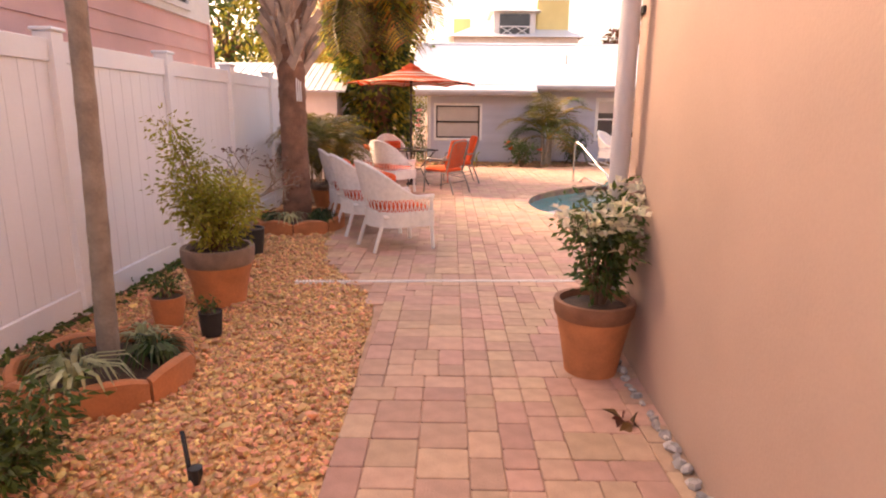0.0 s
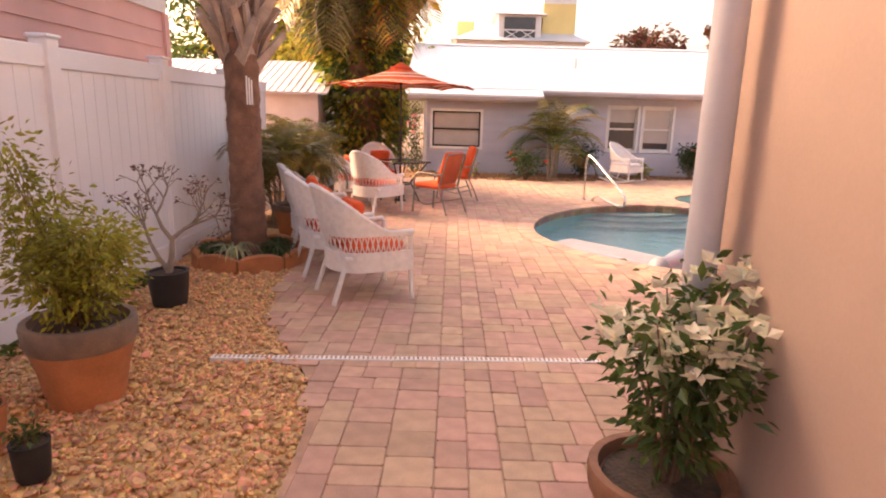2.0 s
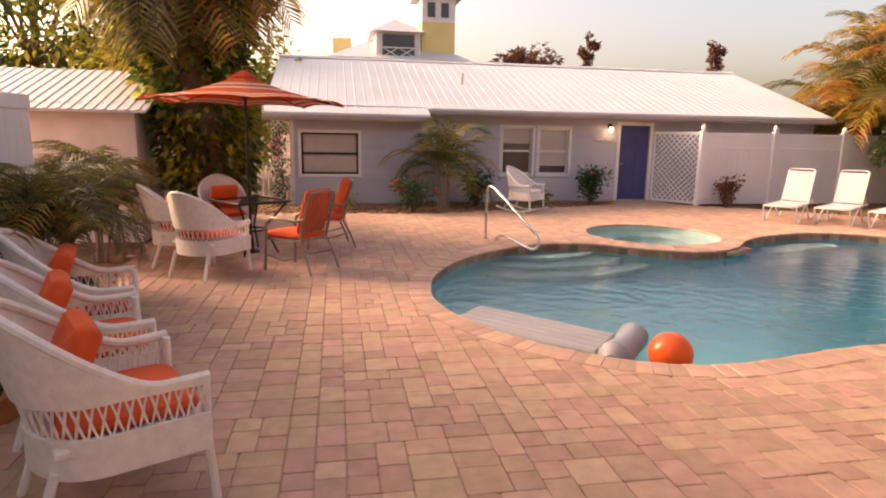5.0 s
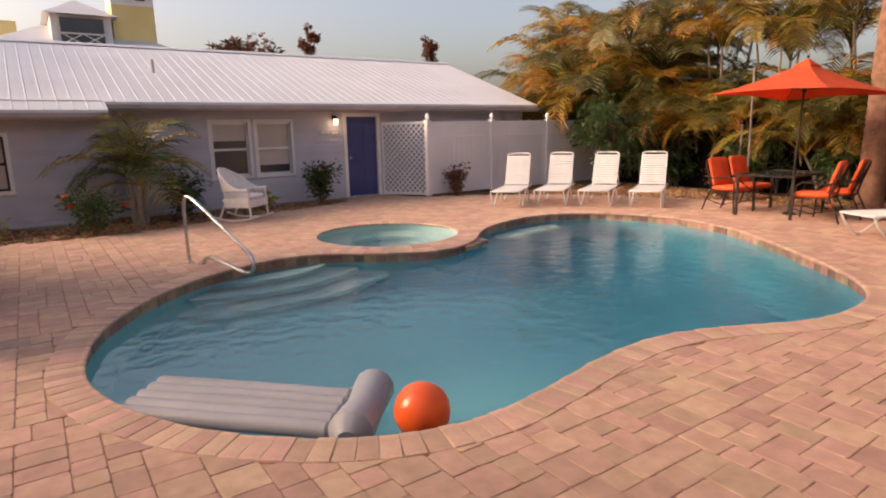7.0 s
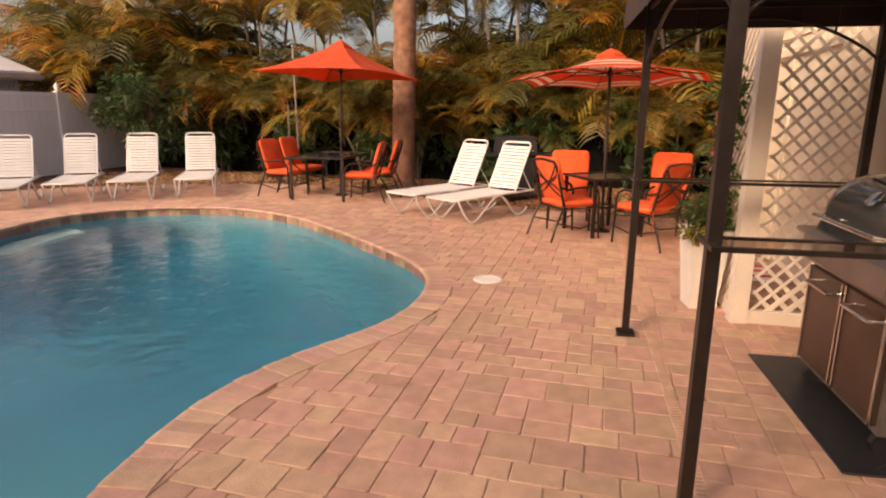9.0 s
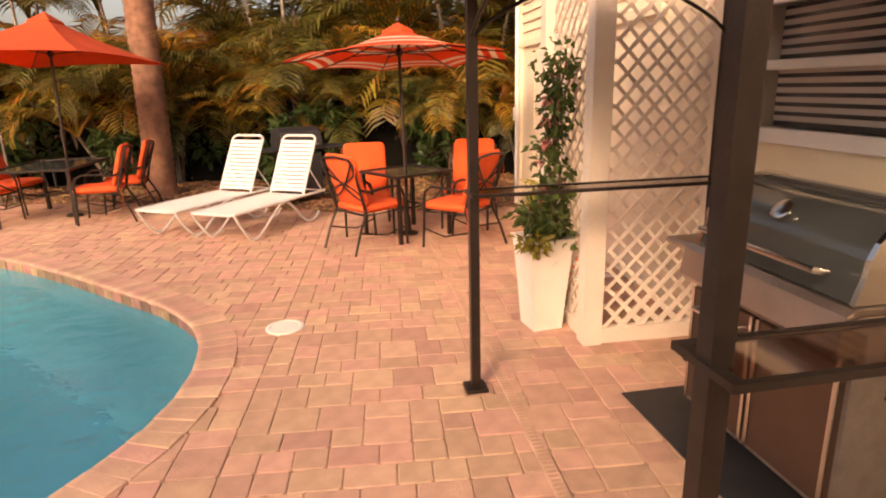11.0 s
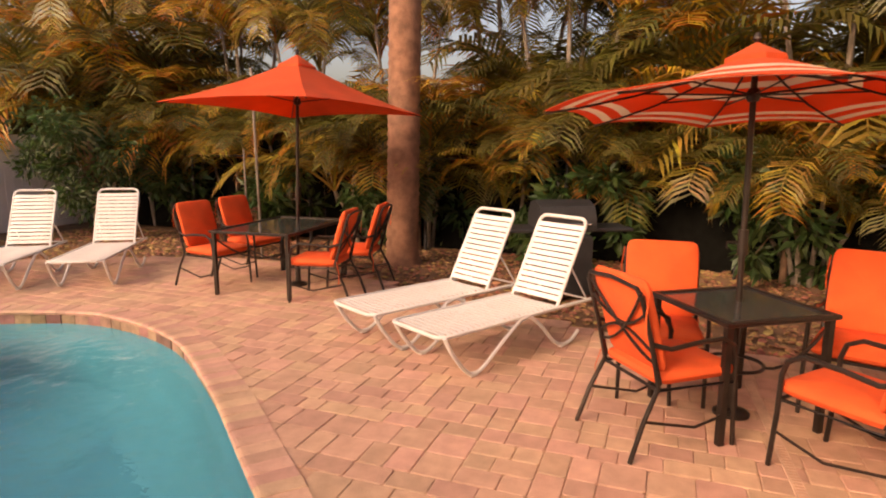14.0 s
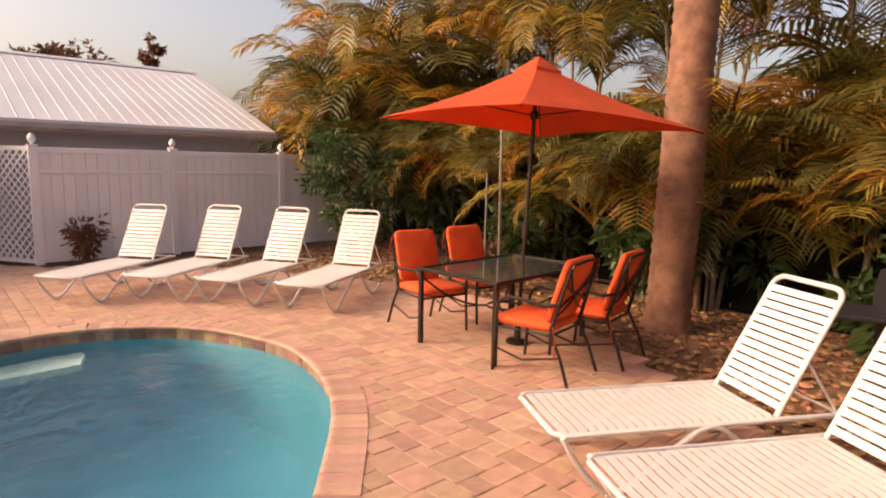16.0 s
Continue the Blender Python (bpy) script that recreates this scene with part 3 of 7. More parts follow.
s.box(8.525, HY - 0.033, 1.99, 9.375, HY + 0.06, 2.075, ch=0.006)
part("door_frame", s, M_TRIM, house, smooth=False)
part("threshold", Shape().box(8.52, HY - 0.12, -0.03, 9.38, HY + 0.1, 0.03, ch=0.01), M_ROCK, house, smooth=False)
# gable roof of standing-seam metal
RY, RZ = 20.34, 3.89
PITCH = (RZ - 2.28) / (RY - 15.74)


def roof_z(y):
    return RZ - abs(y - RY) * PITCH


s = Shape()
for x0, x1, ye in ((-0.48, 3.29, 15.24), (3.29, 14.47, 15.74)):
    poly = [(ye, roof_z(ye)), (RY, RZ), (24.4, roof_z(24.4)), (24.4, roof_z(24.4) - 0.05), (RY, RZ - 0.05), (ye, roof_z(ye) - 0.05)]
    s.prism(poly, x1 - x0 - 0.001, "x", x0)
part("roof", s, M_ROOF, house, "white standing-seam metal roof", smooth=False)
s = Shape()
k = 0
x = -0.46
while x < 14.46:
    ye = 15.24 if x < 3.27 else 15.74
    a, b = (x, ye, roof_z(ye)), (x, RY, RZ)
    s.add([(x - 0.016, ye, roof_z(ye)), (x + 0.016, ye, roof_z(ye)), (x + 0.016, RY, RZ), (x - 0.016, RY, RZ), (x - 0.008, ye, roof_z(ye) + 0.008), (x + 0.008, ye, roof_z(ye) + 0.008), (x + 0.008, RY, RZ + 0.008), (x - 0.008, RY, RZ + 0.008)],
          [(4, 5, 6, 7), (0, 4, 7, 3), (5, 1, 2, 6), (0, 1, 5, 4)])
    x += 0.23
part("seam", s, M_ROOF, house, smooth=False)
part("ridge_cap", Shape().prism([(RY - 0.16, RZ - 0.03), (RY, RZ + 0.045), (RY + 0.16, RZ - 0.03)], 15.02, "x", -0.52), M_ROOF, house, smooth=False)
s = Shape()
for x0, x1, ye in ((-0.48, 3.32, 15.24), (3.26, 14.47, 15.74)):
    z = roof_z(ye)
    s.box(x0, ye + 0.0, z - 0.19, x1, ye + 0.03, z - 0.055)
    s.box(x0, ye + 0.03, z - 0.16, x1, (LY if ye < 15.5 else HY) + 0.0, z - 0.14)
part("fascia", s, M_TAUPE, house, "taupe fascia and soffit under the eaves", smooth=False)
s = Shape()
for x0, x1, ye in ((-0.48, 3.32, 15.24), (3.26, 14.47, 15.74)):
    z = roof_z(ye)
    s.prism([(ye - 0.11, z - 0.06), (ye - 0.10, z - 0.13), (ye - 0.06, z - 0.16), (ye - 0.002, z - 0.16), (ye - 0.002, z - 0.06)], x1 - x0, "x", x0)
part("gutter", s, M_TAUPE, house, "taupe rain gutter", smooth=False)
for x in (-0.46, 14.42):
    s = Shape()
    s.prism([(LY, 2.2), (RY, RZ - 0.06), (24, 2.2)], 0.04, "x", x * 0.98 + (0.6 if x < 0 else -0.15))
    part("gable_wall", s, M_SIDING, house, smooth=False)
s = Shape()
s.tube([(4.57, 17.9, roof_z(17.9) - 0.05), (4.57, 17.9, roof_z(17.9) + 0.30)], 0.035, 10)
part("vent_pipe", s, M_TAUPE, house, "grey roof vent pipe")
# wall lamp and name board by the door
lamp = thing("wall_lamp", "lit lantern on the siding beside the blue door", "lamp")
s = Shape()
s.box(8.150, HY - 0.03, 1.90, 8.250, HY - 0.013, 2.02)
s.tube([(8.200, HY - 0.03, 1.97), (8.200, HY - 0.12, 2.0), (8.200, HY - 0.13, 1.95)], 0.012, 6)
s.lathe([(0.07, 1.93), (0.05, 1.96), (0.015, 1.99)], (8.200, HY - 0.13, 0), 10)
part("bracket", s, M_BRONZE, lamp)
s = Shape()
s.lathe([(0.03, 1.80), (0.05, 1.83), (0.055, 1.925), (0.04, 1.93)], (8.200, HY - 0.13, 0), 10)
part("globe", s, M_LAMP, lamp, "glowing warm glass globe")
ld = bpy.data.lights.new("porch_light", "POINT")
ld.energy, ld.color, ld.shadow_soft_size = 0.9, (1, 0.72, 0.42), 0.06
new("porch_light", ld).location = (8.200, HY - 0.22, 1.78)
board = thing("name_board", "small dark name board with pale lettering on the siding", "sign")
part("panel", Shape().box(7.82, HY - 0.045, 1.56, 8.320, HY - 0.024, 1.66, ch=0.004), M_TAUPE, board, smooth=False)
for k in range(8):
    if k != 4:
        part("letter", Shape().box(7.845 + 0.056 * k, HY - 0.05, 1.585, 7.885 + 0.056 * k, HY - 0.0455, 1.635), M_TRIM, board, "pale illegible letter", smooth=False)

# ---- lattice screen and white fence beside the door ----
screen_a, screen_b, screen_c = Vector((9.50, 16.2, 0)), Vector((10.20, 15.12, 0)), Vector((16.0, 15.17, 0))


def lattice(w, h, pitch=0.10, bar=0.035, thick=0.012):
    """Crossed slats in two layers, clipped to w by h, standing in the plane y = 0."""
    a, b = Shape(), Shape()
    for shp, sgn, y in ((a, 1, -thick), (b, -1, 0.0005)):
        d = pitch * math.sqrt(2)
        k = -int(h / d) - 1
        while k * d < w + h:
            x0 = k * d
            # line x = x0 + sgn*z (mirrored for -1)
            z0, z1 = 0.0, h
            lo, hi = (0 - x0), (w - x0)
            z0, z1 = max(z0, lo), min(z1, hi)
            if z1 - z0 > 0.03:
                q = bar * 0.7071
                pts = [(x0 + z0 - q, z0), (x0 + z0 + q, z0), (x0 + z1 + q, z1), (x0 + z1 - q, z1)]
                pts = [(min(max(px, 0), w), pz) for px, pz in pts]
                if sgn < 0:
                    pts = [(w - px, pz) for px, pz in pts]
                shp.prism(pts, thick, "y", y)
            k += 1
    return a, b


def along(a, b):
    d = (b - a).normalized()
    return Matrix(((d.x, -d.y, 0, a.x), (d.y, d.x, 0, a.y), (0, 0, 1, 0), (0, 0, 0, 1)))


def post(shape, x, y, h, w=0.06, cap=True):
    shape.box(x - w, y - w, 0, x + w, y + w, h, ch=0.006)
    if cap:
        shape.box(x - w - 0.012, y - w - 0.012, h, x + w + 0.012, y + w + 0.012, h + 0.03, ch=0.008)
        shape.lathe([(0.03, 0.03), (0.028, 0.05), (0.055, 0.09), (0.06, 0.12), (0.04, 0.165), (0.008, 0.2)], (x, y, h), 10)


def rotated_shape(s, m):
    s.v = [tuple(m @ Vector(p)) for p in s.v]
    return s


screen = thing("lattice_screen", "white lattice privacy screen beside the door", "screen")
L1 = (screen_b - screen_a).length
m1 = along(screen_a, screen_b)
for shp in lattice(L1 - 0.1, 1.70):
    part("lattice_slats", rotated_shape(shp, m1 @ pose(0.03, 0, 0.08)), M_VINYL, screen, smooth=False)
s = Shape()
s.box(0, -0.025, 0.02, L1 - 0.06, 0.025, 0.08)
s.box(0, -0.025, 1.78, L1 - 0.06, 0.025, 1.84)
s.box(0, -0.025, 0.08, 0.05, 0.025, 1.78)
part("frame", rotated_shape(s, m1), M_VINYL, screen, smooth=False)
fence = thing("white_fence", "white vinyl privacy fence with pointed post caps", "fence")
m2 = along(screen_b, screen_c)
L2 = (screen_c - screen_b).length
k = 0
u = 0.0
while u < L2:
    s = Shape()
    post(s, u, 0, 1.84)
    part("post", rotated_shape(s, m2), M_VINYL, fence)
    for j in range(12):
        a = u + 0.06 + 0.161 * j
        part("board", rotated_shape(Shape().box(a, -0.018, 0.16, a + 0.157, 0.018, 1.74, ch=0.004), m2), M_VINYL, fence, smooth=False)
    for z0, z1 in ((0.03, 0.16), (1.42, 1.47), (1.74, 1.83)):
        part("rail", rotated_shape(Shape().box(u + 0.06, -0.03, z0, u + 1.99, 0.03, z1, ch=0.005), m2), M_VINYL, fence, smooth=False)
    u += 2.05

# ---- white fence along the gravel bed ----
FX = -2.04
bed_fence = thing("white_fence", "tall white vinyl privacy fence beside the gravel bed", "fence")
for k in range(8):
    y = -5.33 + 1.70 * k
    s = Shape()
    s.box(FX - 0.065, y - 0.065, 0, FX + 0.065, y + 0.065, 2.03, ch=0.006)
    s.box(FX - 0.08, y - 0.08, 2.03, FX + 0.08, y + 0.08, 2.06, ch=0.01)
    part("post", s, M_VINYL, bed_fence, smooth=False)
    part("rail", Shape().box(FX - 0.03, y + 0.065, 0.02, FX + 0.035, y + 1.655, 0.20, ch=0.006), M_VINYL, bed_fence, smooth=False)
    part("rail", Shape().box(FX - 0.03, y + 0.065, 1.83, FX + 0.035, y + 1.655, 1.98, ch=0.006), M_VINYL, bed_fence, smooth=False)
    for j in range(10):
        a = y + 0.065 + 0.159 * j
        part("board", Shape().box(FX - 0.014, a + 0.002, 0.2, FX + 0.014, a + 0.157, 1.83, ch=0.004), M_VINYL, bed_fence, smooth=False)

# ---- pink neighbour house beyond the fence ----
pink = thing("pink_house", "pink lap-sided house behind the white fence", "house")
PX = -3.6
s = Shape()
s.box(PX - 6, -8, -0.03, PX - 0.0, 8.4, 5.5)
part("wall", s, M_PINK, pink, smooth=False)
s = Shape()
for k in range(24):
    a, b = 0.1 + 0.235 * k, 0.1 + 0.235 * (k + 1)
    if b < 2.95:
        s.add([(PX + 0.03, -8, a), (PX + 0.03, 8.3, a), (PX + 0.006, 8.3, b), (PX + 0.006, -8, b), (PX, -8, a), (PX, 8.3, a)], [(0, 1, 2, 3), (4, 5, 1, 0)])
part("siding", s, M_PINK, pink, "wide pink lap boards", smooth=False)
s = Shape()
s.box(PX, -8, 2.96, PX + 0.05, 8.4, 5.5)
part("upper_wall", s, M_TRIM, pink, "white upper wall", smooth=False)
for y in (2.2, 4.3, 8.3):
    part("corner_board", Shape().box(PX + 0.03, y, 0, PX + 0.07, y + 0.14, 2.95), M_PINK, pink, smooth=False)
for y in (3.6, 5.9):
    w = part("window", Shape().box(PX + 0.06, y, 3.15, PX + 0.07, y + 1.5, 4.3), M_GLASS, pink, "dark window glass", smooth=False)
    s = Shape()
    for a, b, c, d in ((y - 0.09, 3.06, y + 1.59, 3.15), (y - 0.09, 4.3, y + 1.59, 4.39), (y - 0.09, 3.15, y, 4.3), (y + 1.5, 3.15, y + 1.59, 4.3), (y + 0.72, 3.15, y + 0.78, 4.3)):
        s.box(PX + 0.05, a, b, PX + 0.11, c, d)
    part("window_frame", s, M_TRIM, w, smooth=False)
shed = thing("white_shed", "white outbuilding with a low corrugated metal roof", "shed")
s = Shape()
s.box(-7.0, 10.8, -0.03, -1.78, 14.2, 2.02)
part("wall", s, M_TRIM, shed, smooth=False)
s = Shape()
s.prism([(10.55, 1.92), (12.5, 2.62), (14.45, 1.92), (14.45, 1.88), (12.5, 2.58), (10.55, 1.88)], 5.75, "x", -7.3)
part("roof", s, M_ROOF, shed, "grey corrugated metal roof", smooth=False)
for k in range(38):
    x = -7.2 + 0.15 * k
    part("ridge", Shape().tube([(x, 10.54, 1.92), (x, 12.5, 2.625)], 0.022, 6, 0.6), M_ROOF, shed)
gt = thing("garden_gate", "white baluster gate beside the house corner", "gate")
for k in range(7):
    part("baluster", Shape().box(-0.95 + 0.12 * k, 15.78, 0.08, -0.925 + 0.12 * k, 15.80, 0.95), M_TRIM, gt, smooth=False)
for z in (0.12, 0.9):
    part("rail", Shape().box(-1.0, 15.765, z, -0.15, 15.778, z + 0.06), M_TRIM, gt, smooth=False)

# ---- peach building on the other side ----
COTTAGE = pose(0.25, -0.18, 0, 0, 0, 2.8)  # the cottage and its terrace stand a little askew
BX, BY = 1.67, 1.12
bldg = thing("cottage", "peach stucco cottage with cream lap siding on the pool face", "house")
BW = [(6.50, 7.47, 1.36, 1.99)]
s = Shape()
s.prism([(BX + 0.02, BY), (BX + 0.18, BY), (BX - 0.75, -9), (BX - 0.91, -9)], 4.63, "z", -0.03)
part("wall", s, M_STUCCO, bldg, "smooth peach stucco wall", smooth=False)
part("wall", wall_x(BX + 0.18, 12.4, BY - 0.18, BY - 0.02, -0.03, 4.6, BW), M_CREAM, bldg, smooth=False)
s = Shape()
s.box(12.26, -9, -0.03, 12.4, BY - 0.18, 4.6)
s.box(BX - 0.9, -9.16, -0.03, 12.26, -9, 4.6)
part("wall", s, M_CREAM, bldg, smooth=False)
part("siding", rotated_shape(clapboard(-12.42, -8.6, 2.15, 4.5, 0.0, []), Matrix.Translation((0, BY - 0.02, 0)) @ pose(0, 0, 0, 0, 0, 180)), M_CREAM, bldg, "cream lap siding boards", smooth=False)
s = Shape()
s.box(8.6, BY - 0.02, 2.08, 12.43, BY + 0.03, 2.16, ch=0.008)
s.box(12.35, BY - 0.02, 0, 12.43, BY + 0.02, 4.5)
for x in (9.9, 11.1):
    s.box(x, BY - 0.02, 0, x + 0.05, BY + 0.006, 2.08)
part("trim", s, M_CREAM, bldg, smooth=False)
shut = part("storage_door", Shape().box(11.2, BY - 0.02, 0.08, 12.1, BY + 0.012, 2.0, ch=0.006), M_CREAM, bldg, "cream panelled storage door", smooth=False)
s = Shape()
for z0, z1 in ((0.2, 0.95), (1.1, 1.85)):
    for x0 in (11.28, 11.68):
        s.box(x0, BY + 0.012, z0, x0 + 0.34, BY + 0.02, z1, ch=0.006)
part("panel", s, M_CREAM, shut, smooth=False)
part("knob", Shape().lathe([(0.012, 0), (0.03, 0.03), (0.025, 0.06), (0.008, 0.07)], n=10), M_STEEL, shut).matrix_world = pose(11.27, BY + 0.012, 1.0, -90)
s = Shape()
s.tube([(12.47, BY + 0.03, 0.0), (12.47, BY + 0.03, 4.5)], 0.025, 8)
s.box(12.42, BY + 0.0, 1.15, 12.52, BY + 0.07, 1.32)
part("conduit", s, M_TRIM, bldg, "pale cable conduit with a box")
for wx0, wx1, wz0, wz1 in BW:
    w = part("window", Shape().box(wx0, BY - 0.12, wz0, wx1, BY - 0.10, wz1), M_GLASS, bldg, "dark louvred window", smooth=False)
    s = Shape()
    for a, b, c, d in ((wx0 - 0.08, wz0 - 0.08, wx1 + 0.08, wz0), (wx0 - 0.08, wz1, wx1 + 0.08, wz1 + 0.08), (wx0 - 0.08, wz0, wx0, wz1), (wx1, wz0, wx1 + 0.08, wz1), (wx0, 1.66, wx1, 1.71)):
        s.box(a, BY - 0.09, b, c, BY + 0.03, d, ch=0.005)
    part("window_frame", s, M_TRIM, w, smooth=False)
    for q in range(12):
        z = wz0 + 0.03 + 0.05 * q
        if abs(z - 1.68) > 0.03:
            part("blind_slat", Shape().box(wx0 + 0.01, BY - 0.099, z, wx1 - 0.01, BY - 0.094, z + 0.028), M_BLIND, w, smooth=False)
# eave with scalloped dark trim at the wall's end, and the round white porch post
s = Shape()
s.prism([(-9, 4.6), (1.7, 4.6), (1.7, 4.66), (-9, 4.66)], 12, "x", BX - 0.5)
part("roof", s, M_TAUPE, bldg, smooth=False)
bldg.matrix_world = COTTAGE
awn = thing("awning", "dark scalloped awning edge on the stucco wall", "awning")
s = Shape()
for k in range(6):
    s.prism([(1.86 + 0.06 * k, 2.12), (1.915 + 0.06 * k, 2.12), (1.915 + 0.06 * k, 2.02), (1.887 + 0.06 * k, 1.995), (1.86 + 0.06 * k, 2.02)], 0.012, "y", 1.13)
s.box(1.84, 1.12, 2.10, 2.3, 1.5, 2.14)
part("valance", s, M_BLACK, awn, smooth=False)
awn.matrix_world = pose(0.02, -0.20, 0)
pp = thing("porch_post", "round off-white porch post at the wall's corner", "post", kind="structure")
s = Shape()
s.lathe([(0.08, -0.01), (0.08, 0.05), (0.058, 0.07), (0.056, 2.4), (0.053, 4.55)], (1.765, 0.84, 0), 24)
part("shaft", s, M_POST, pp)
# lattice enclosure beside the grill
box = thing("lattice_enclosure", "white lattice enclosure around pool equipment", "screen")
for (ax, ay), (bx, by) in (((7.73, 1.14), (7.73, 1.95)), ((7.73, 1.95), (8.62, 1.95))):
    a, b = Vector((ax, ay, 0)), Vector((bx, by, 0))
    w = (b - a).length
    m = along(a, b)
    for shp in lattice(w - 0.16, 2.25, 0.088, 0.040):
        part("lattice_slats", rotated_shape(shp, m @ pose(0.08, 0, 0.1)), M_LATTICE, box, smooth=False)
    for z0, z1 in ((0.0, 0.1), (2.35, 2.42)):
        part("rail", rotated_shape(Shape().box(0.0, -0.03, z0, w, 0.03, z1), m), M_LATTICE, box, smooth=False)
for x, y in ((7.73, 1.95), (8.62, 1.95), (7.73, 1.20)):
    s = Shape()
    s.box(x - 0.06, y - 0.06, 0, x + 0.06, y + 0.06, 2.75, ch=0.006)
    part("post", s, M_LATTICE, box, smooth=False)

box.matrix_world = COTTAGE

# ---- furniture ----
def arc_pts(fn, n):
    return [fn(i / n) for i in range(n + 1)]


def cushion(x0, y0, z0, x1, y1, z1, puff=0.03, n=8):
    """A soft pad: bulging faces, rounded rims."""
    s = Shape()
    cx, cy, cz = (x0 + x1) / 2, (y0 + y1) / 2, (z0 + z1) / 2
    hx, hy, hz = (x1 - x0) / 2, (y1 - y0) / 2, (z1 - z0) / 2
    k = 6
    vs, fs = [], []
    for i in range(k + 1):
        a = -math.pi / 2 + math.pi * i / k
        for j in range(4 * n):
            t = 2 * math.pi * j / (4 * n)
            e = 0.2
            ca, sa = math.cos(a), math.sin(a)
            ux = math.copysign(abs(math.cos(t)) ** e, math.cos(t)) * ca ** 0.22 if ca > 1e-6 else 0
            uy = math.copysign(abs(math.sin(t)) ** e, math.sin(t)) * ca ** 0.22 if ca > 1e-6 else 0
            z = hz * sa * (1 + puff * 6 * (1 - max(abs(ux), abs(uy)) ** 2))
            vs.append((cx + hx * ux, cy + hy * uy, cz + z))
    for i in range(k):
        for j in range(4 * n):
            j2 = (j + 1) % (4 * n)
            fs.append((i * 4 * n + j, i * 4 * n + j2, i * 4 * n + 4 * n + j2, i * 4 * n + 4 * n + j))
    s.add(vs, fs)
    # a middle ring on the flat faces to hold the bulge
    return s


def wicker_chair(label, rocker=False, pillow=True):
    """A white woven armchair; it faces +x."""
    ch = thing("wicker_chair", label, "chair", "white wicker armchairs")

    def plan(s):
        if abs(s) > 0.5:
            q = (abs(s) - 0.5) / 0.5
            return (-0.08 + 0.40 * q, math.copysign(0.31 + 0.02 * q, s))
        t = math.pi * s
        return (-0.08 - 0.24 * math.cos(t), 0.31 * math.sin(t))

    def rim(s):
        c = max(0.0, 1 - abs(s) / 0.78)
        return 0.60 + 0.38 * (c * c * (3 - 2 * c)) + (0.03 * max(0, abs(s) - 0.8))

    def lean(s, z):
        c = max(0.0, 1 - abs(s) / 0.6)
        return -0.22 * c * max(0, z - 0.42) ** 1.1 * 1.2

    def at(s, z):
        x, y = plan(s)
        return (x + lean(s, z), y * (1 + 0.10 * max(0, z - 0.4)), z)

    part("skirt", Shape().grid(lambda u, v: at(-1 + 2 * u, 0.27 + 0.17 * v), 28, 2, 0.018), M_WICKER, ch, "woven skirt under the seat")
    part("woven_back", Shape().grid(lambda u, v: at(-1 + 2 * u, 0.575 + (rim(-1 + 2 * u) - 0.575) * v), 36, 6, 0.018), M_WICKER, ch, "woven back and arms in one sweep")
    s = Shape()
    for k in range(34):
        a = -0.98 + 1.96 * k / 34
        s.tube([at(a, 0.435), at(a + 0.045, 0.58)], 0.006, 4)
        s.tube([at(a + 0.045, 0.435), at(a, 0.58)], 0.006, 4)
    part("openwork", s, M_WICKER, ch, "diamond openwork band")
    s = Shape()
    s.tube([at(-1 + 2 * k / 48, rim(-1 + 2 * k / 48)) for k in range(49)], 0.022, 8)
    part("rolled_rim", s, M_WICKER, ch)
    part("seat", Shape().box(-0.26, -0.29, 0.37, 0.33, 0.29, 0.41, ch=0.01), M_WICKER, ch)
    s = Shape()
    s.grid(lambda u, v: (0.325, -0.31 + 0.62 * u, 0.27 + 0.12 * v), 8, 2, 0.018)
    part("front_apron", s, M_WICKER, ch)
    if rocker:
        for y in (-0.28, 0.28):
            s = Shape()
            s.tube(arc_pts(lambda t: (-0.55 + 1.0 * t, y, 0.02 + 0.35 * (t - 0.5) ** 2), 14), 0.02, 8)
            part("rocker", s, M_WICKER, ch)
    for x, y, dx in ((0.31, 0.30, 0.02), (0.31, -0.30, 0.02), (-0.26, 0.24, -0.10), (-0.26, -0.24, -0.10)):
        s = Shape()
        s.tube([(x + dx, y * 1.04, 0.0 if not rocker else 0.06), (x, y, 0.30)] + ([(x, y, 0.60)] if x > 0 else []), 0.021, 8)
        part("leg", s, M_WICKER, ch)
    part("seat_cushion", cushion(-0.25, -0.27, 0.41, 0.31, 0.27, 0.50), M_ORANGE if not rocker else M_WICKER, ch, "orange seat cushion" if not rocker else "white seat cushion")
    if pillow:
        p = part("pillow", cushion(-0.20, -0.20, -0.06, 0.20, 0.20, 0.06, 0.03), M_ORANGE, ch, "orange throw pillow leaning on the back")
        p.matrix_local = pose(-0.15, 0.04, 0.66, 0, -66, 0)
    return ch


w0 = wicker_chair("white wicker armchair with orange cushion beside the gravel bed")
w0.matrix_world = pose(0.12, 3.90, 0, 0, 0, 29)
for x, y, r in ((-0.31, 4.74, 25), (-0.62, 5.58, 16)):
    copy_thing(w0, pose(x, y, 0, 0, 0, r))
for x, y, r, lab in ((-0.36, 8.42, 58, "white wicker armchair with orange pillow at the striped umbrella's table"), (-0.82, 9.12, 18, "white wicker armchair with orange pillow beside the shed palms"), (-0.55, 10.55, -70, "white wicker armchair behind the patio table with orange pillow"), (2.68, 1.97, 100, "white wicker armchair with red pillow under the porch edge")):
    tagged(copy_thing(w0, pose(x, y, 0, 0, 0, r)), lab)
rk = wicker_chair("white wicker rocking chair in front of the house windows", True, False)
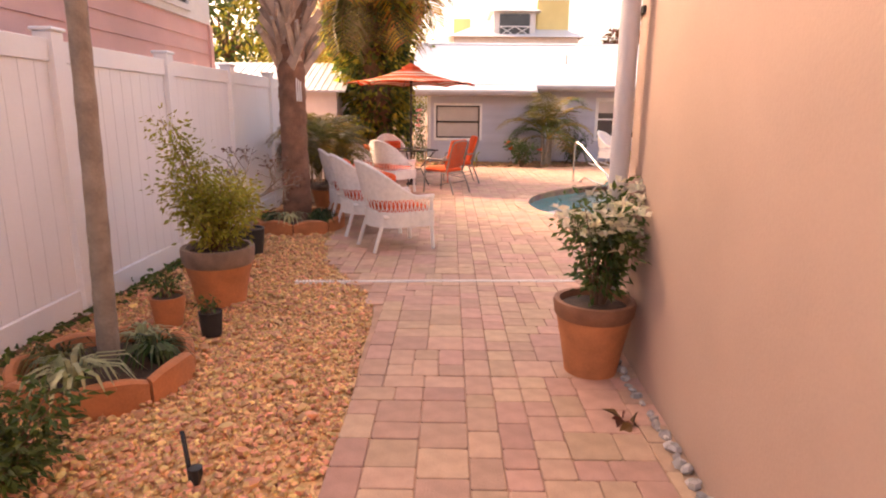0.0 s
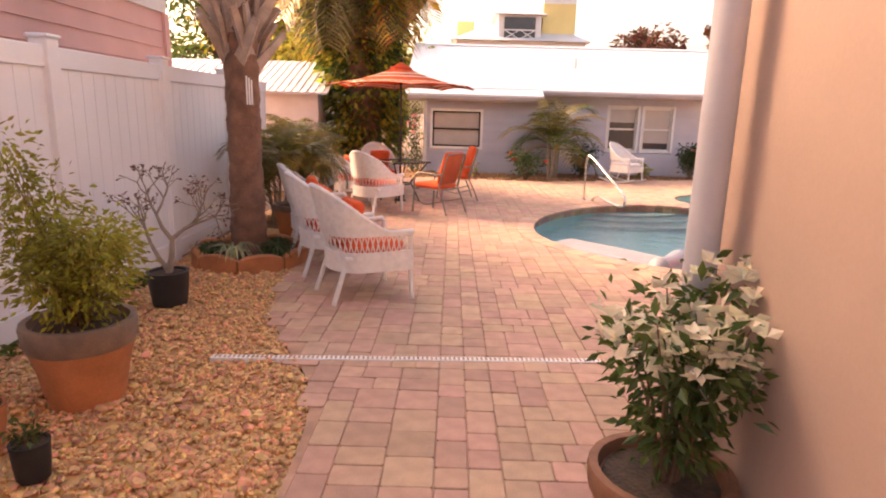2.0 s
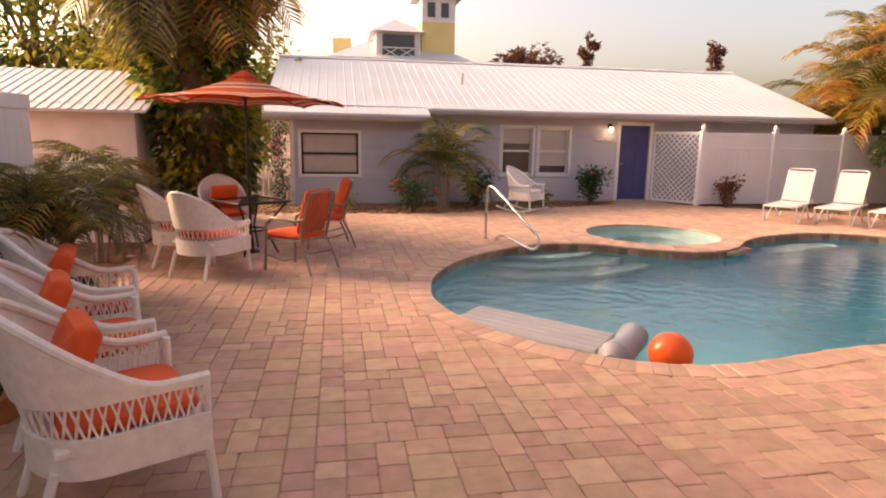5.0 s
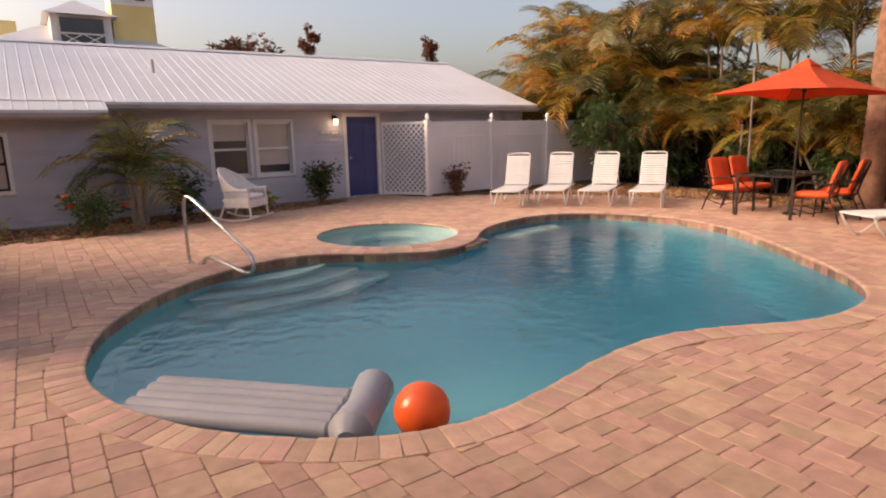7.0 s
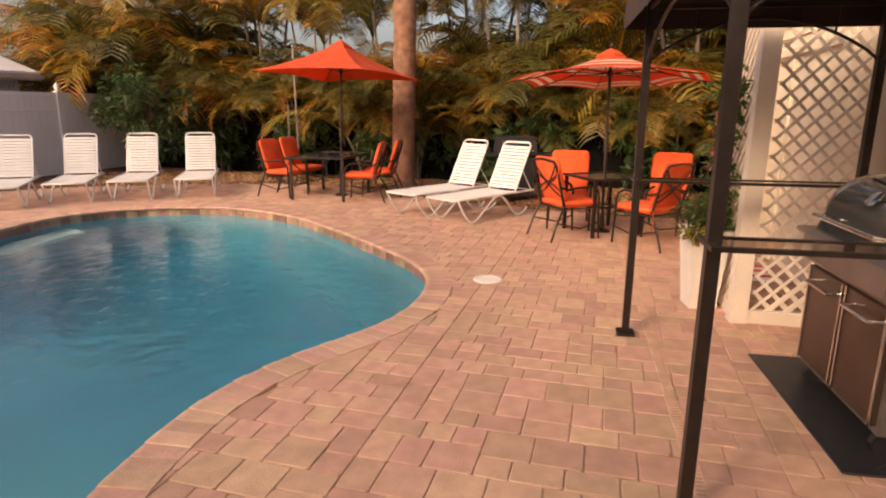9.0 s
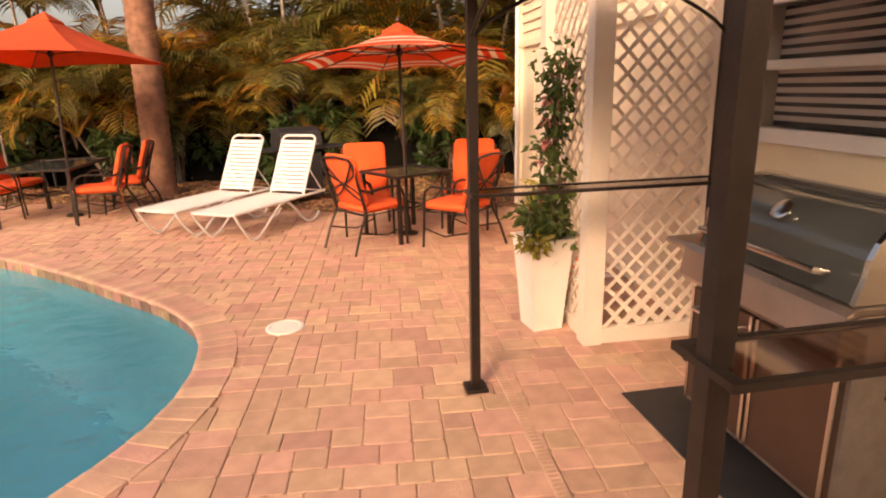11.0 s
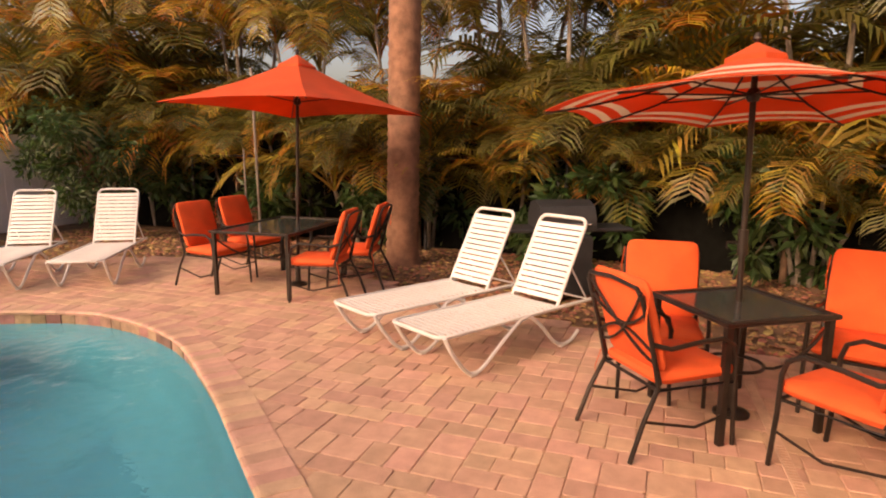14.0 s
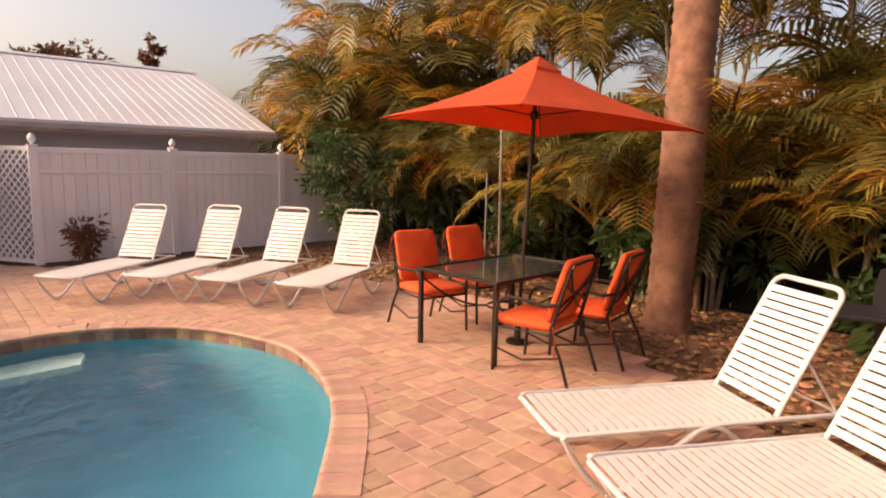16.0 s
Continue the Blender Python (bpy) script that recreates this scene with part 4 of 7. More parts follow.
rk.matrix_world = pose(5.25, 14.05, 0.0, 0, 0, -48)
rk.name = "rocking_chair"


def patio_chair(label, steel, slats=False):
    """A cushioned steel armchair; it faces +x."""
    ch = thing("patio_chair", label, "chair", "orange cushioned patio chairs")
    lean = math.radians(17)

    def back(y, h):
        return (-0.24 - math.sin(lean) * h, y, 0.42 + math.cos(lean) * h)

    for sgn in (-1, 1):
        y = 0.27 * sgn
        s = Shape()
        s.tube([(0.27, y, 0.0), (0.25, y, 0.30), (0.245, y, 0.52), (0.22, y, 0.60), (0.14, y, 0.645), (-0.05, y * 1.03, 0.64), (-0.20, y * 1.0, 0.62), back(y * 0.93, 0.24)], 0.014 if not slats else 0.016, 8)
        part("arm_and_front_leg", s, steel, ch)
        s = Shape()
        s.tube([(-0.42, y, 0.0), (-0.34, y * 0.97, 0.22), (-0.25, y * 0.93, 0.40), back(y * 0.93, 0.25), back(y * 0.93, 0.52)], 0.014, 8)
        part("rear_leg", s, steel, ch)
    s = Shape()
    s.tube([back(-0.25, 0.0), back(-0.25, 0.48), back(-0.22, 0.56), back(0, 0.58), back(0.22, 0.56), back(0.25, 0.48), back(0.25, 0.0)], 0.012, 8)
    if slats:
        for k in range(7):
            y = -0.19 + 0.063 * k
            s.tube([back(y, 0.02), back(y, 0.57)], 0.006, 6)
    part("back_frame", s, steel, ch)
    if not slats:
        s = Shape()
        s.tube(arc_pts(lambda t: back(-0.25 + 0.5 * t, 0.12 + 0.42 * t ** 1.6), 8), 0.009, 6)
        s.tube(arc_pts(lambda t: back(0.25 - 0.5 * t, 0.12 + 0.42 * t ** 1.6), 8), 0.009, 6)
        s.tube(arc_pts(lambda t: back(-0.25 + 0.5 * t, 0.18 + 0.10 * math.sin(math.pi * t)), 8), 0.009, 6)
        s.tube(arc_pts(lambda t: back(-0.25 + 0.5 * t, 0.42 - 0.12 * math.sin(math.pi * t)), 8), 0.009, 6)
        part("back_scroll", s, steel, ch, "curved crossing back bars")
    s = Shape()
    s.tube([(0.245, -0.27, 0.385), (0.245, 0.27, 0.385), (-0.25, 0.25, 0.385), (-0.25, -0.25, 0.385)], 0.012, 6, closed=True)
    s.tube([(0.24, -0.27, 0.20), (0.0, -0.26, 0.14), (-0.33, -0.26, 0.22)], 0.009, 6)
    s.tube([(0.24, 0.27, 0.20), (0.0, 0.26, 0.14), (-0.33, 0.26, 0.22)], 0.009, 6)
    part("seat_frame", s, steel, ch)
    part("seat_cushion", cushion(-0.26, -0.255, 0.395, 0.29, 0.255, 0.485, 0.035), M_ORANGE, ch, "orange seat cushion")
    bc = part("back_cushion", cushion(-0.275, -0.25, -0.036, 0.275, 0.25, 0.036, 0.02), M_ORANGE, ch, "orange back cushion")
    bc.matrix_local = pose(-0.28, 0, 0.735, 0, -107, 0)
    for pts in ([(-0.36, -0.265, 0.94), (-0.38, -0.28, 0.80), (-0.37, -0.275, 0.70)], [(-0.27, 0.265, 0.46), (-0.30, 0.28, 0.34), (-0.29, 0.275, 0.22)]):
        part("tie", Shape().tube(pts, 0.006, 4, 0.4), M_ORANGE, ch, "dangling orange tie")
    return ch


pc = patio_chair("dark bronze steel patio chair with orange cushions", M_BRONZE)
pc.matrix_world = pose(10.69, 3.58, 0, 0, 0, -51)
for x, y, r in ((10.50, 2.66, 49), (11.36, 3.62, 184), (11.42, 2.42, 160), (12.77, 8.67, -97), (13.55, 8.72, -95), (12.68, 7.16, 101), (13.38, 7.12, 102)):
    copy_thing(pc, pose(x, y, 0, 0, 0, r))
sc = patio_chair("taupe steel patio chair with orange striped cushions", M_GREYSTEEL, True)
sc.matrix_world = pose(0.63, 8.61, 0, 0, 0, 144)
copy_thing(sc, pose(0.92, 10.15, 0, 0, 0, 190))


def patio_table(label, w, d, m, round_ring=False):
    tb = thing("patio_table", label, "table", "patio tables")
    s = Shape()
    s.box(-w / 2 + 0.03, -d / 2 + 0.03, 0.715, w / 2 - 0.03, d / 2 - 0.03, 0.723)
    part("glass_top", s, M_TABLEGLASS, tb, "smoked glass top", smooth=False)
    s = Shape()
    h = 0.705
    for x0, y0, x1, y1 in ((-w / 2, -d / 2, w / 2, -d / 2 + 0.04), (-w / 2, d / 2 - 0.04, w / 2, d / 2), (-w / 2, -d / 2 + 0.04, -w / 2 + 0.04, d / 2 - 0.04), (w / 2 - 0.04, -d / 2 + 0.04, w / 2, d / 2 - 0.04)):
        s.box(x0, y0, h, x1, y1, h + 0.03, ch=0.006)
    part("rim", s, M_BRONZE, tb, smooth=False)
    for sx in (-1, 1):
        for sy in (-1, 1):
            s = Shape()
            if round_ring:
                s.tube([(sx * (w / 2 - 0.05), sy * (d / 2 - 0.05), 0.70), (sx * 0.14, sy * 0.14, 0.36), (sx * 0.16, sy * 0.16, 0.28), (sx * (w / 2 - 0.14), sy * (d / 2 - 0.14), 0.0)], 0.014, 8)
                part("leg", s, M_BRONZE, tb)
            else:
                s.box(sx * (w / 2 - 0.04) - 0.019, sy * (d / 2 - 0.04) - 0.019, 0, sx * (w / 2 - 0.04) + 0.019, sy * (d / 2 - 0.04) + 0.019, 0.705, ch=0.004)
                part("leg", s, M_BRONZE, tb, smooth=False)
    if round_ring:
        s = Shape()
        s.tube([(0.2 * math.cos(2 * math.pi * k / 20), 0.2 * math.sin(2 * math.pi * k / 20), 0.32) for k in range(20)], 0.012, 6, closed=True)
        part("ring_brace", s, M_BRONZE, tb)
    else:
        s = Shape()
        s.tube([(0.17 * math.cos(2 * math.pi * k / 20), 0.17 * math.sin(2 * math.pi * k / 20), 0.34) for k in range(20)], 0.012, 6, closed=True)
        part("ring_brace", s, M_BRONZE, tb)
        for sx in (-1, 1):
            for sy in (-1, 1):
                s = Shape()
                s.tube(arc_pts(lambda t: (sx * (0.12 + (w / 2 - 0.17) * t), sy * (0.12 + (d / 2 - 0.17) * t), 0.34 + 0.30 * t * t), 6), 0.010, 6)
                part("brace", s, M_BRONZE, tb)
    tb.matrix_world = m
    return tb


patio_table("rectangular dark patio table with smoked glass top", 1.46, 1.00, pose(13.08, 7.92, 0, 0, 0, 4))
patio_table("square dark glass patio table under the striped umbrella", 0.76, 0.76, pose(11.08, 3.18, 0, 0, 0, 34), False)
patio_table("small square dark patio table under the striped umbrella", 0.80, 0.80, pose(-0.06, 9.70, 0, 0, 0, 38), True)


def umbrella(label, ribs, radius, rim, apex, m, striped):
    um = thing("patio_umbrella", label, "umbrella", "patio umbrellas")
    part("pole", Shape().tube([(0, 0, 0.0), (0, 0, apex - 0.02)], 0.019, 10), M_BRONZE, um)
    part("base", Shape().lathe([(0.11, 0), (0.11, 0.02), (0.09, 0.035), (0.035, 0.05), (0.028, 0.22), (0.02, 0.22)], n=20), M_BRONZE, um, "round dark umbrella base")
    s = Shape()
    s.tube([(0, 0, 1.02), (0, 0, 1.18)], 0.032, 10)
    s.tube([(0.0, 0.03, 1.10), (0.0, 0.09, 1.10), (0, 0.09, 1.06)], 0.008, 6)
    part("crank_box", s, M_BRONZE, um)
    part("hub", Shape().lathe([(0.03, 0), (0.04, 0.02), (0.04, 0.06), (0.025, 0.08)], (0, 0, rim + 0.05), 12), M_BRONZE, um)
    H = apex - 0.06 - rim

    def canopy_pt(k, u, t):
        """Panel k, u across from rib to rib, t from the top to the rim."""
        a0, a1 = 2 * math.pi * k / ribs, 2 * math.pi * (k + 1) / ribs
        p0, p1 = Vector((math.cos(a0), math.sin(a0), 0)), Vector((math.cos(a1), math.sin(a1), 0))
        q = p0.lerp(p1, u) * radius * t
        edge = 4 * u * (1 - u)
        z = rim + H * (1 - t) - 0.05 * math.sin(math.pi * t) + 0.035 * edge * t * t
        q *= 1 - 0.035 * edge * t * t
        return (q.x, q.y, z)

    stripes = [(0.10, 1.0, 0)]
    if striped:
        stripes = [(0.10, 0.27, 0), (0.27, 0.335, 1), (0.335, 0.41, 0), (0.41, 0.475, 1), (0.475, 0.72, 0), (0.72, 0.785, 1), (0.785, 0.86, 0), (0.86, 0.925, 1), (0.925, 1.0, 0)]
    for k in range(ribs):
        s = Shape()
        for t0, t1, mi in stripes:
            n0 = len(s.f)
            s.grid(lambda u, v: canopy_pt(k, u, t0 + (t1 - t0) * v), 6, 3 if t1 - t0 > 0.1 else 1, 0.004)
            for q in range(n0, len(s.f)):
                s.mi[q] = mi
        part("canopy_panel", s, [M_CANVAS, M_CANVAS_W], um, "orange canvas panel with cream stripes" if striped else "plain orange canvas panel")
    cap = Shape()
    n = ribs
    ring_lo = [(0.20 * radius / 1.4 * math.cos(2 * math.pi * k / n), 0.20 * radius / 1.4 * math.sin(2 * math.pi * k / n), rim + H * 0.857 + 0.012) for k in range(n)]
    cap.add(ring_lo + [(0, 0, apex)], [(k, (k + 1) % n, n) for k in range(n)])
    cap.add([(x, y, z - 0.03) for x, y, z in ring_lo] + ring_lo, [(k, (k + 1) % n, n + (k + 1) % n, n + k) for k in range(n)])
    part("vent_cap", cap, M_CANVAS, um, smooth=False)
    part("finial", Shape().lathe([(0.012, 0), (0.025, 0.02), (0.02, 0.045), (0.005, 0.06)], (0, 0, apex - 0.005), 8), M_BRONZE, um)
    for k in range(ribs):
        a = 2 * math.pi * k / ribs
        c, sn = math.cos(a), math.sin(a)
        s = Shape()
        s.tube([(c * radius * t, sn * radius * t, rim + H * (1 - t) - 0.05 * math.sin(math.pi * t) - 0.014) for t in (0.04, 0.3, 0.55, 0.8, 0.99)], 0.007, 6)
        rb = part("rib", s, M_BRONZE, um)
        s = Shape()
        s.tube([(c * 0.04, sn * 0.04, rim + 0.09), (c * radius * 0.52, sn * radius * 0.52, rim + H * 0.48 - 0.06)], 0.006, 6)
        part("strut", s, M_BRONZE, rb)
    um.matrix_world = m
    return um


umbrella("orange and cream striped umbrella over the table by the tree", 8, 1.34, 2.02, 2.45, pose(-0.06, 9.72, 0, 0, 0, 12), True)
umbrella("plain orange square patio umbrella over the long table", 4, 1.50, 2.08, 2.70, pose(13.10, 7.76, 0, 2, 1.5, 37), False)
umbrella("orange and cream striped umbrella over the square table", 8, 1.24, 1.90, 2.30, pose(11.08, 3.17, 0, 0, 3.5, 10), True)


def lounger(label):
    """A white strapped chaise; its foot end is at the origin, its head along +x."""
    lg = thing("sun_lounger", label, "lounger", "white strapped sun loungers")
    W, Z, LS = 0.29, 0.345, 1.32
    ang = math.radians(62)
    bx, bz = math.cos(ang), math.sin(ang)
    s = Shape()
    s.tube([(LS + 0.42, W, Z), (0.05, W, Z), (0.0, W - 0.05, Z), (0.0, -W + 0.05, Z), (0.05, -W, Z), (LS + 0.42, -W, Z)], 0.016, 8)
    part("seat_frame", s, M_WHITEMETAL, lg)
    s = Shape()
    B = 0.80
    s.tube([(LS, W - 0.035, Z), *[(LS + bx * (B - 0.07 + 0.07 * math.sin(a)), W - 0.105 + 0.07 * math.cos(a), Z + bz * (B - 0.07 + 0.07 * math.sin(a))) for a in (0.0, 0.4, 0.8, 1.2, 1.57)], *[(LS + bx * (B - 0.07 + 0.07 * math.sin(a)), -W + 0.105 - 0.07 * math.cos(a), Z + bz * (B - 0.07 + 0.07 * math.sin(a))) for a in (1.57, 1.2, 0.8, 0.4, 0.0)], (LS, -W + 0.035, Z)], 0.016, 8)
    part("back_frame", s, M_WHITEMETAL, lg)
    s = Shape()
    s.tube([(LS + bx * 0.36, W - 0.04, Z + bz * 0.36), (LS + 0.40, W - 0.03, Z)], 0.009, 6)
    s.tube([(LS + bx * 0.36, -W + 0.04, Z + bz * 0.36), (LS + 0.40, -W + 0.03, Z)], 0.009, 6)
    s.tube([(LS + 0.40, W - 0.03, Z), (LS + 0.40, -W + 0.03, Z)], 0.009, 6)
    part("back_prop", s, M_WHITEMETAL, lg)
    for y in (W + 0.012, -W - 0.012):
        s = Shape()
        s.tube(smooth_curve([(0.03, y, Z), (0.10, y, 0.22), (0.22, y, 0.07), (0.31, y, 0.018), (0.42, y, 0.05), (0.62, y, 0.20), (0.80, y, 0.325)], 4, False), 0.0155, 8)
        part("front_leg", s, M_WHITEMETAL, lg)
        s = Shape()
        s.tube(smooth_curve([(0.80, y, 0.325), (0.92, y, 0.335), (1.06, y, 0.24), (1.22, y, 0.08), (1.34, y, 0.018), (1.46, y, 0.03), (1.56, y, 0.10)], 4, False), 0.0155, 8)
        part("rear_leg", s, M_WHITEMETAL, lg)
        for x in (0.31, 1.34):
            part("foot_cap", Shape().box(x - 0.03, y - 0.02, 0.0, x + 0.03, y + 0.02, 0.03, ch=0.005), M_STRAP, lg, smooth=False)
    strap = mesh_of("strap", Shape().grid(lambda u, v: (-0.021 + 0.042 * v, (-1 + 2 * u) * (W + 0.012), 0.012 - 0.028 * abs(-1 + 2 * u) ** 8 - 0.012 * (1 - (2 * u - 1) ** 2)), 10, 1, 0.004), M_STRAP, True)
    for k in range(23):
        o = new("strap", strap)
        o.parent = lg
        o.location = (0.05 + k * 0.0555, 0, Z + 0.008)
    strap_b = mesh_of("strap", Shape().grid(lambda u, v: (-0.021 + 0.042 * v, (-1 + 2 * u) * (W - 0.022), 0.012 - 0.02 * abs(-1 + 2 * u) ** 8 - 0.01 * (1 - (2 * u - 1) ** 2)), 10, 1, 0.004), M_STRAP, True)
    for k in range(13):
        o = new("strap", strap_b)
        o.parent = lg
        q = 0.06 + k * 0.054
        o.matrix_local = pose(LS + bx * q - 0.008, 0, Z + bz * q + 0.004, 0, -62, 0)
    return lg


lg = lounger("white strapped sun lounger with raised back on the paving")
lg.matrix_world = pose(11.31, 6.03, 0, 0, 0, -29)
copy_thing(lg, pose(10.97, 5.31, 0, 0, 0, -29))
for x, y, r in ((9.93, 11.88, 38), (10.71, 11.41, 35), (11.29, 10.74, 31), (11.90, 9.94, 31)):
    copy_thing(lg, pose(x, y, 0, 0, 0, r))

# ---- pool things ----
rail = thing("pool_handrail", "bent stainless steel handrail at the pool steps", "handrail")
s = Shape()
s.tube(smooth_curve([(3.50, 10.55, 0.0), (3.49, 10.53, 0.45), (3.49, 10.50, 0.76), (3.51, 10.42, 0.86), (3.58, 10.2, 0.80), (3.76, 9.42, 0.46), (3.84, 9.05, 0.30), (3.85, 8.97, 0.17), (3.80, 9.1, 0.09), (3.72, 9.6, 0.11), (3.66, 10.1, 0.12), (3.62, 10.38, 0.02)], 5, False), 0.022, 10)
part("rail", s, M_STEEL, rail)
for x, y in ((3.50, 10.55), (3.62, 10.38)):
    part("flange", Shape().lathe([(0.05, 0.0), (0.05, 0.012), (0.03, 0.025)], (x, y, 0.0), 14), M_STEEL, rail)
fl = thing("pool_float", "grey inflatable ribbed pool mattress on the water", "pool float")
for k in range(5):
    s = Shape()
    a, b = Vector((2.36, 6.73, WATER_Z + 0.035)), Vector((3.36, 5.68, WATER_Z + 0.035))
    off = Vector((-0.68, -0.74, 0)) * (0.112 * (k - 1.9))
    s.tube([a + off, a.lerp(b, 0.02) + off, a.lerp(b, 0.5) + off, a.lerp(b, 0.98) + off, b + off], [0.03, 0.054, 0.057, 0.054, 0.03], 12)
    part("air_tube", s, M_PVC, fl)
s = Shape()
s.tube([Vector((3.71, 5.90, WATER_Z + 0.05)), Vector((3.66, 5.84, WATER_Z + 0.06)), Vector((3.46, 5.60, WATER_Z + 0.05)), Vector((3.26, 5.38, WATER_Z + 0.06)), Vector((3.21, 5.32, WATER_Z + 0.05))], [0.05, 0.135, 0.115, 0.135, 0.06], 12)
part("head_pillow", s, M_PVC, fl)
solid("beach_ball", Shape().blob((3.67, 5.26, WATER_Z + 0.12), 0.17, 0.17, 0.17, 24, 16), M_BALL, "glossy orange ball floating in the pool", "ball")
dr = thing("drain_cover", "round white skimmer cover set in the paving", "drain cover")
s = Shape()
s.lathe([(0.135, -0.02), (0.135, 0.006), (0.125, 0.011), (0.105, 0.011), (0.10, 0.007), (0.01, 0.007)], (8.45, 4.16, 0), 28)
part("lid", s, M_WHITEPOT, dr)
chan = thing("channel_drain", "narrow white slotted drain channel across the paving", "drain", kind="structure")
s = Shape()
s.box(-0.78, 2.58, -0.03, 1.78, 2.64, 0.005)
part("channel", s, M_TRIM, chan, smooth=False)
part("channel", Shape().box(1.79, 2.585, -0.03, 11.6, 2.645, 0.005), mat("tan drain channel", (0.55, 0.36, 0.26), 0.8), chan, smooth=False)
s = Shape()
k = -0.76
while k < 10.6:
    s.box(k, 2.592, 0.0045, k + 0.014, 2.634, 0.0062)
    k += 0.03
tagged(part("slots", s, M_SAND, chan, smooth=False), kind="stuff")
chan.matrix_world = COTTAGE

# ---- gazebo over the grill ----
gz = thing("grill_gazebo", "dark steel grill gazebo with brown canopy", "gazebo")
GX0, GX1, GY0, GY1 = 5.29, 7.27, 1.46, 2.81
for x in (GX0, GX1):
    for y in (GY0, GY1):
        s = Shape()
        s.box(x - 0.024, y - 0.024, 0.0, x + 0.024, y + 0.024, 2.22, ch=0.003)
        s.box(x - 0.06, y - 0.06, 0.0, x + 0.06, y + 0.06, 0.025, ch=0.004)
        part("post", s, M_BRONZE, gz, smooth=False)


def arch(a, b):
    a, b = Vector(a), Vector(b)
    s = Shape()
    s.tube([a.lerp(b, t) + Vector((0, 0, 1.84 + 0.26 * math.sin(math.pi * t) ** 0.8)) for t in [i / 16 for i in range(17)]], 0.010, 6)
    s.tube([a + Vector((0, 0, 2.17)), b + Vector((0, 0, 2.17))], 0.012, 6)
    for t in (0.2, 0.35, 0.65, 0.8):
        p = a.lerp(b, t)
        s.tube([p + Vector((0, 0, 1.84 + 0.26 * math.sin(math.pi * t) ** 0.8)), p + Vector((0, 0, 2.17))], 0.007, 6)
    return s


for a, b in (((GX0, GY0, 0), (GX1, GY0, 0)), ((GX0, GY1, 0), (GX1, GY1, 0)), ((GX0, GY0, 0), (GX0, GY1, 0)), ((GX1, GY0, 0), (GX1, GY1, 0))):
    part("arch", arch(a, b), M_BRONZE, gz)
cx, cy = (GX0 + GX1) / 2, (GY0 + GY1) / 2
s = Shape()
o = [(GX0 - 0.14, GY0 - 0.14), (GX1 + 0.14, GY0 - 0.14), (GX1 + 0.14, GY1 + 0.14), (GX0 - 0.14, GY1 + 0.14)]
i_ = [(cx - 0.35, cy - 0.2), (cx + 0.35, cy - 0.2), (cx + 0.35, cy + 0.2), (cx - 0.35, cy + 0.2)]
s.add([(*p, 2.06) for p in o] + [(*p, 2.22) for p in o] + [(*p, 2.62) for p in i_], [(0, 1, 5, 4), (1, 2, 6, 5), (2, 3, 7, 6), (3, 0, 4, 7), (4, 5, 9, 8), (5, 6, 10, 9), (6, 7, 11, 10), (7, 4, 8, 11), (8, 9, 10, 11)])
part("canopy", s, M_CANOPY, gz, "dark brown canvas canopy", smooth=False)
for x in (GX0, GX1):
    s = Shape()
    for y0, y1, x0, x1 in ((GY0, GY1, x - 0.10, x - 0.082), (GY0, GY1, x + 0.082, x + 0.10), (GY0 - 0.03, GY0, x - 0.10, x + 0.10), (GY1, GY1 + 0.03, x - 0.10, x + 0.10)):
        s.box(x0, y0, 1.085, x1, y1, 1.103)
    sh = part("shelf_frame", s, M_BRONZE, gz, smooth=False)
    part("shelf_glass", Shape().box(x - 0.082, GY0, 1.09, x + 0.082, GY1, 1.098), glassy("shelf glass", (0.55, 0.42, 0.35), 0.05), sh, "clear glass shelf", smooth=False)

gz.matrix_world = pose(0.373, -0.473, 0, 0, 0, 5)

# ---- the grill ----
gr = thing("gas_grill", "stainless steel gas grill with a dark glass lid", "grill")
s = Shape()
s.box(6.12, 1.25, 0.10, 7.0, 1.80, 0.80, ch=0.01)
part("cabinet", s, M_GREYSTEEL, gr, smooth=False)
for x in (6.14, 6.57):
    d = part("door", Shape().box(x, 1.80, 0.14, x + 0.41, 1.825, 0.70, ch=0.008), M_BROWNSTEEL, gr, "dark brown steel door", smooth=False)
    for a, b in ((x, x + 0.018), (x + 0.392, x + 0.41)):
        part("door_trim", Shape().box(a, 1.827, 0.14, b, 1.833, 0.70), M_STEEL, d, smooth=False)
    s = Shape()
    s.tube([(x + 0.07, 1.825, 0.62), (x + 0.07, 1.87, 0.62), (x + 0.34, 1.87, 0.62), (x + 0.34, 1.825, 0.62)], 0.011, 8)
    part("handle", s, M_STEEL, d)
part("control_panel", Shape().prism([(1.30, 0.74), (1.86, 0.73), (1.89, 0.76), (1.87, 0.88), (1.84, 0.90), (1.30, 0.90)], 0.90, "x", 6.11), M_BRUSHED, gr, "steel control panel", smooth=False)
part("ignition_button", Shape().lathe([(0.014, 0), (0.013, 0.012), (0.009, 0.016)], n=12), M_BLACK, gr).matrix_local = pose(6.80, 1.885, 0.80, -80)
for k in range(5):
    part("vent_slot", Shape().box(6.112, 1.42, 0.56 + 0.025 * k, 6.1185, 1.66, 0.57 + 0.025 * k), M_BLACK, gr, smooth=False)
for x0, x1 in ((5.68, 6.10), (7.02, 7.22)):
    part("side_shelf", Shape().box(x0, 1.32, 0.845, x1, 1.84, 0.885, ch=0.012), M_BRUSHED, gr, smooth=False)
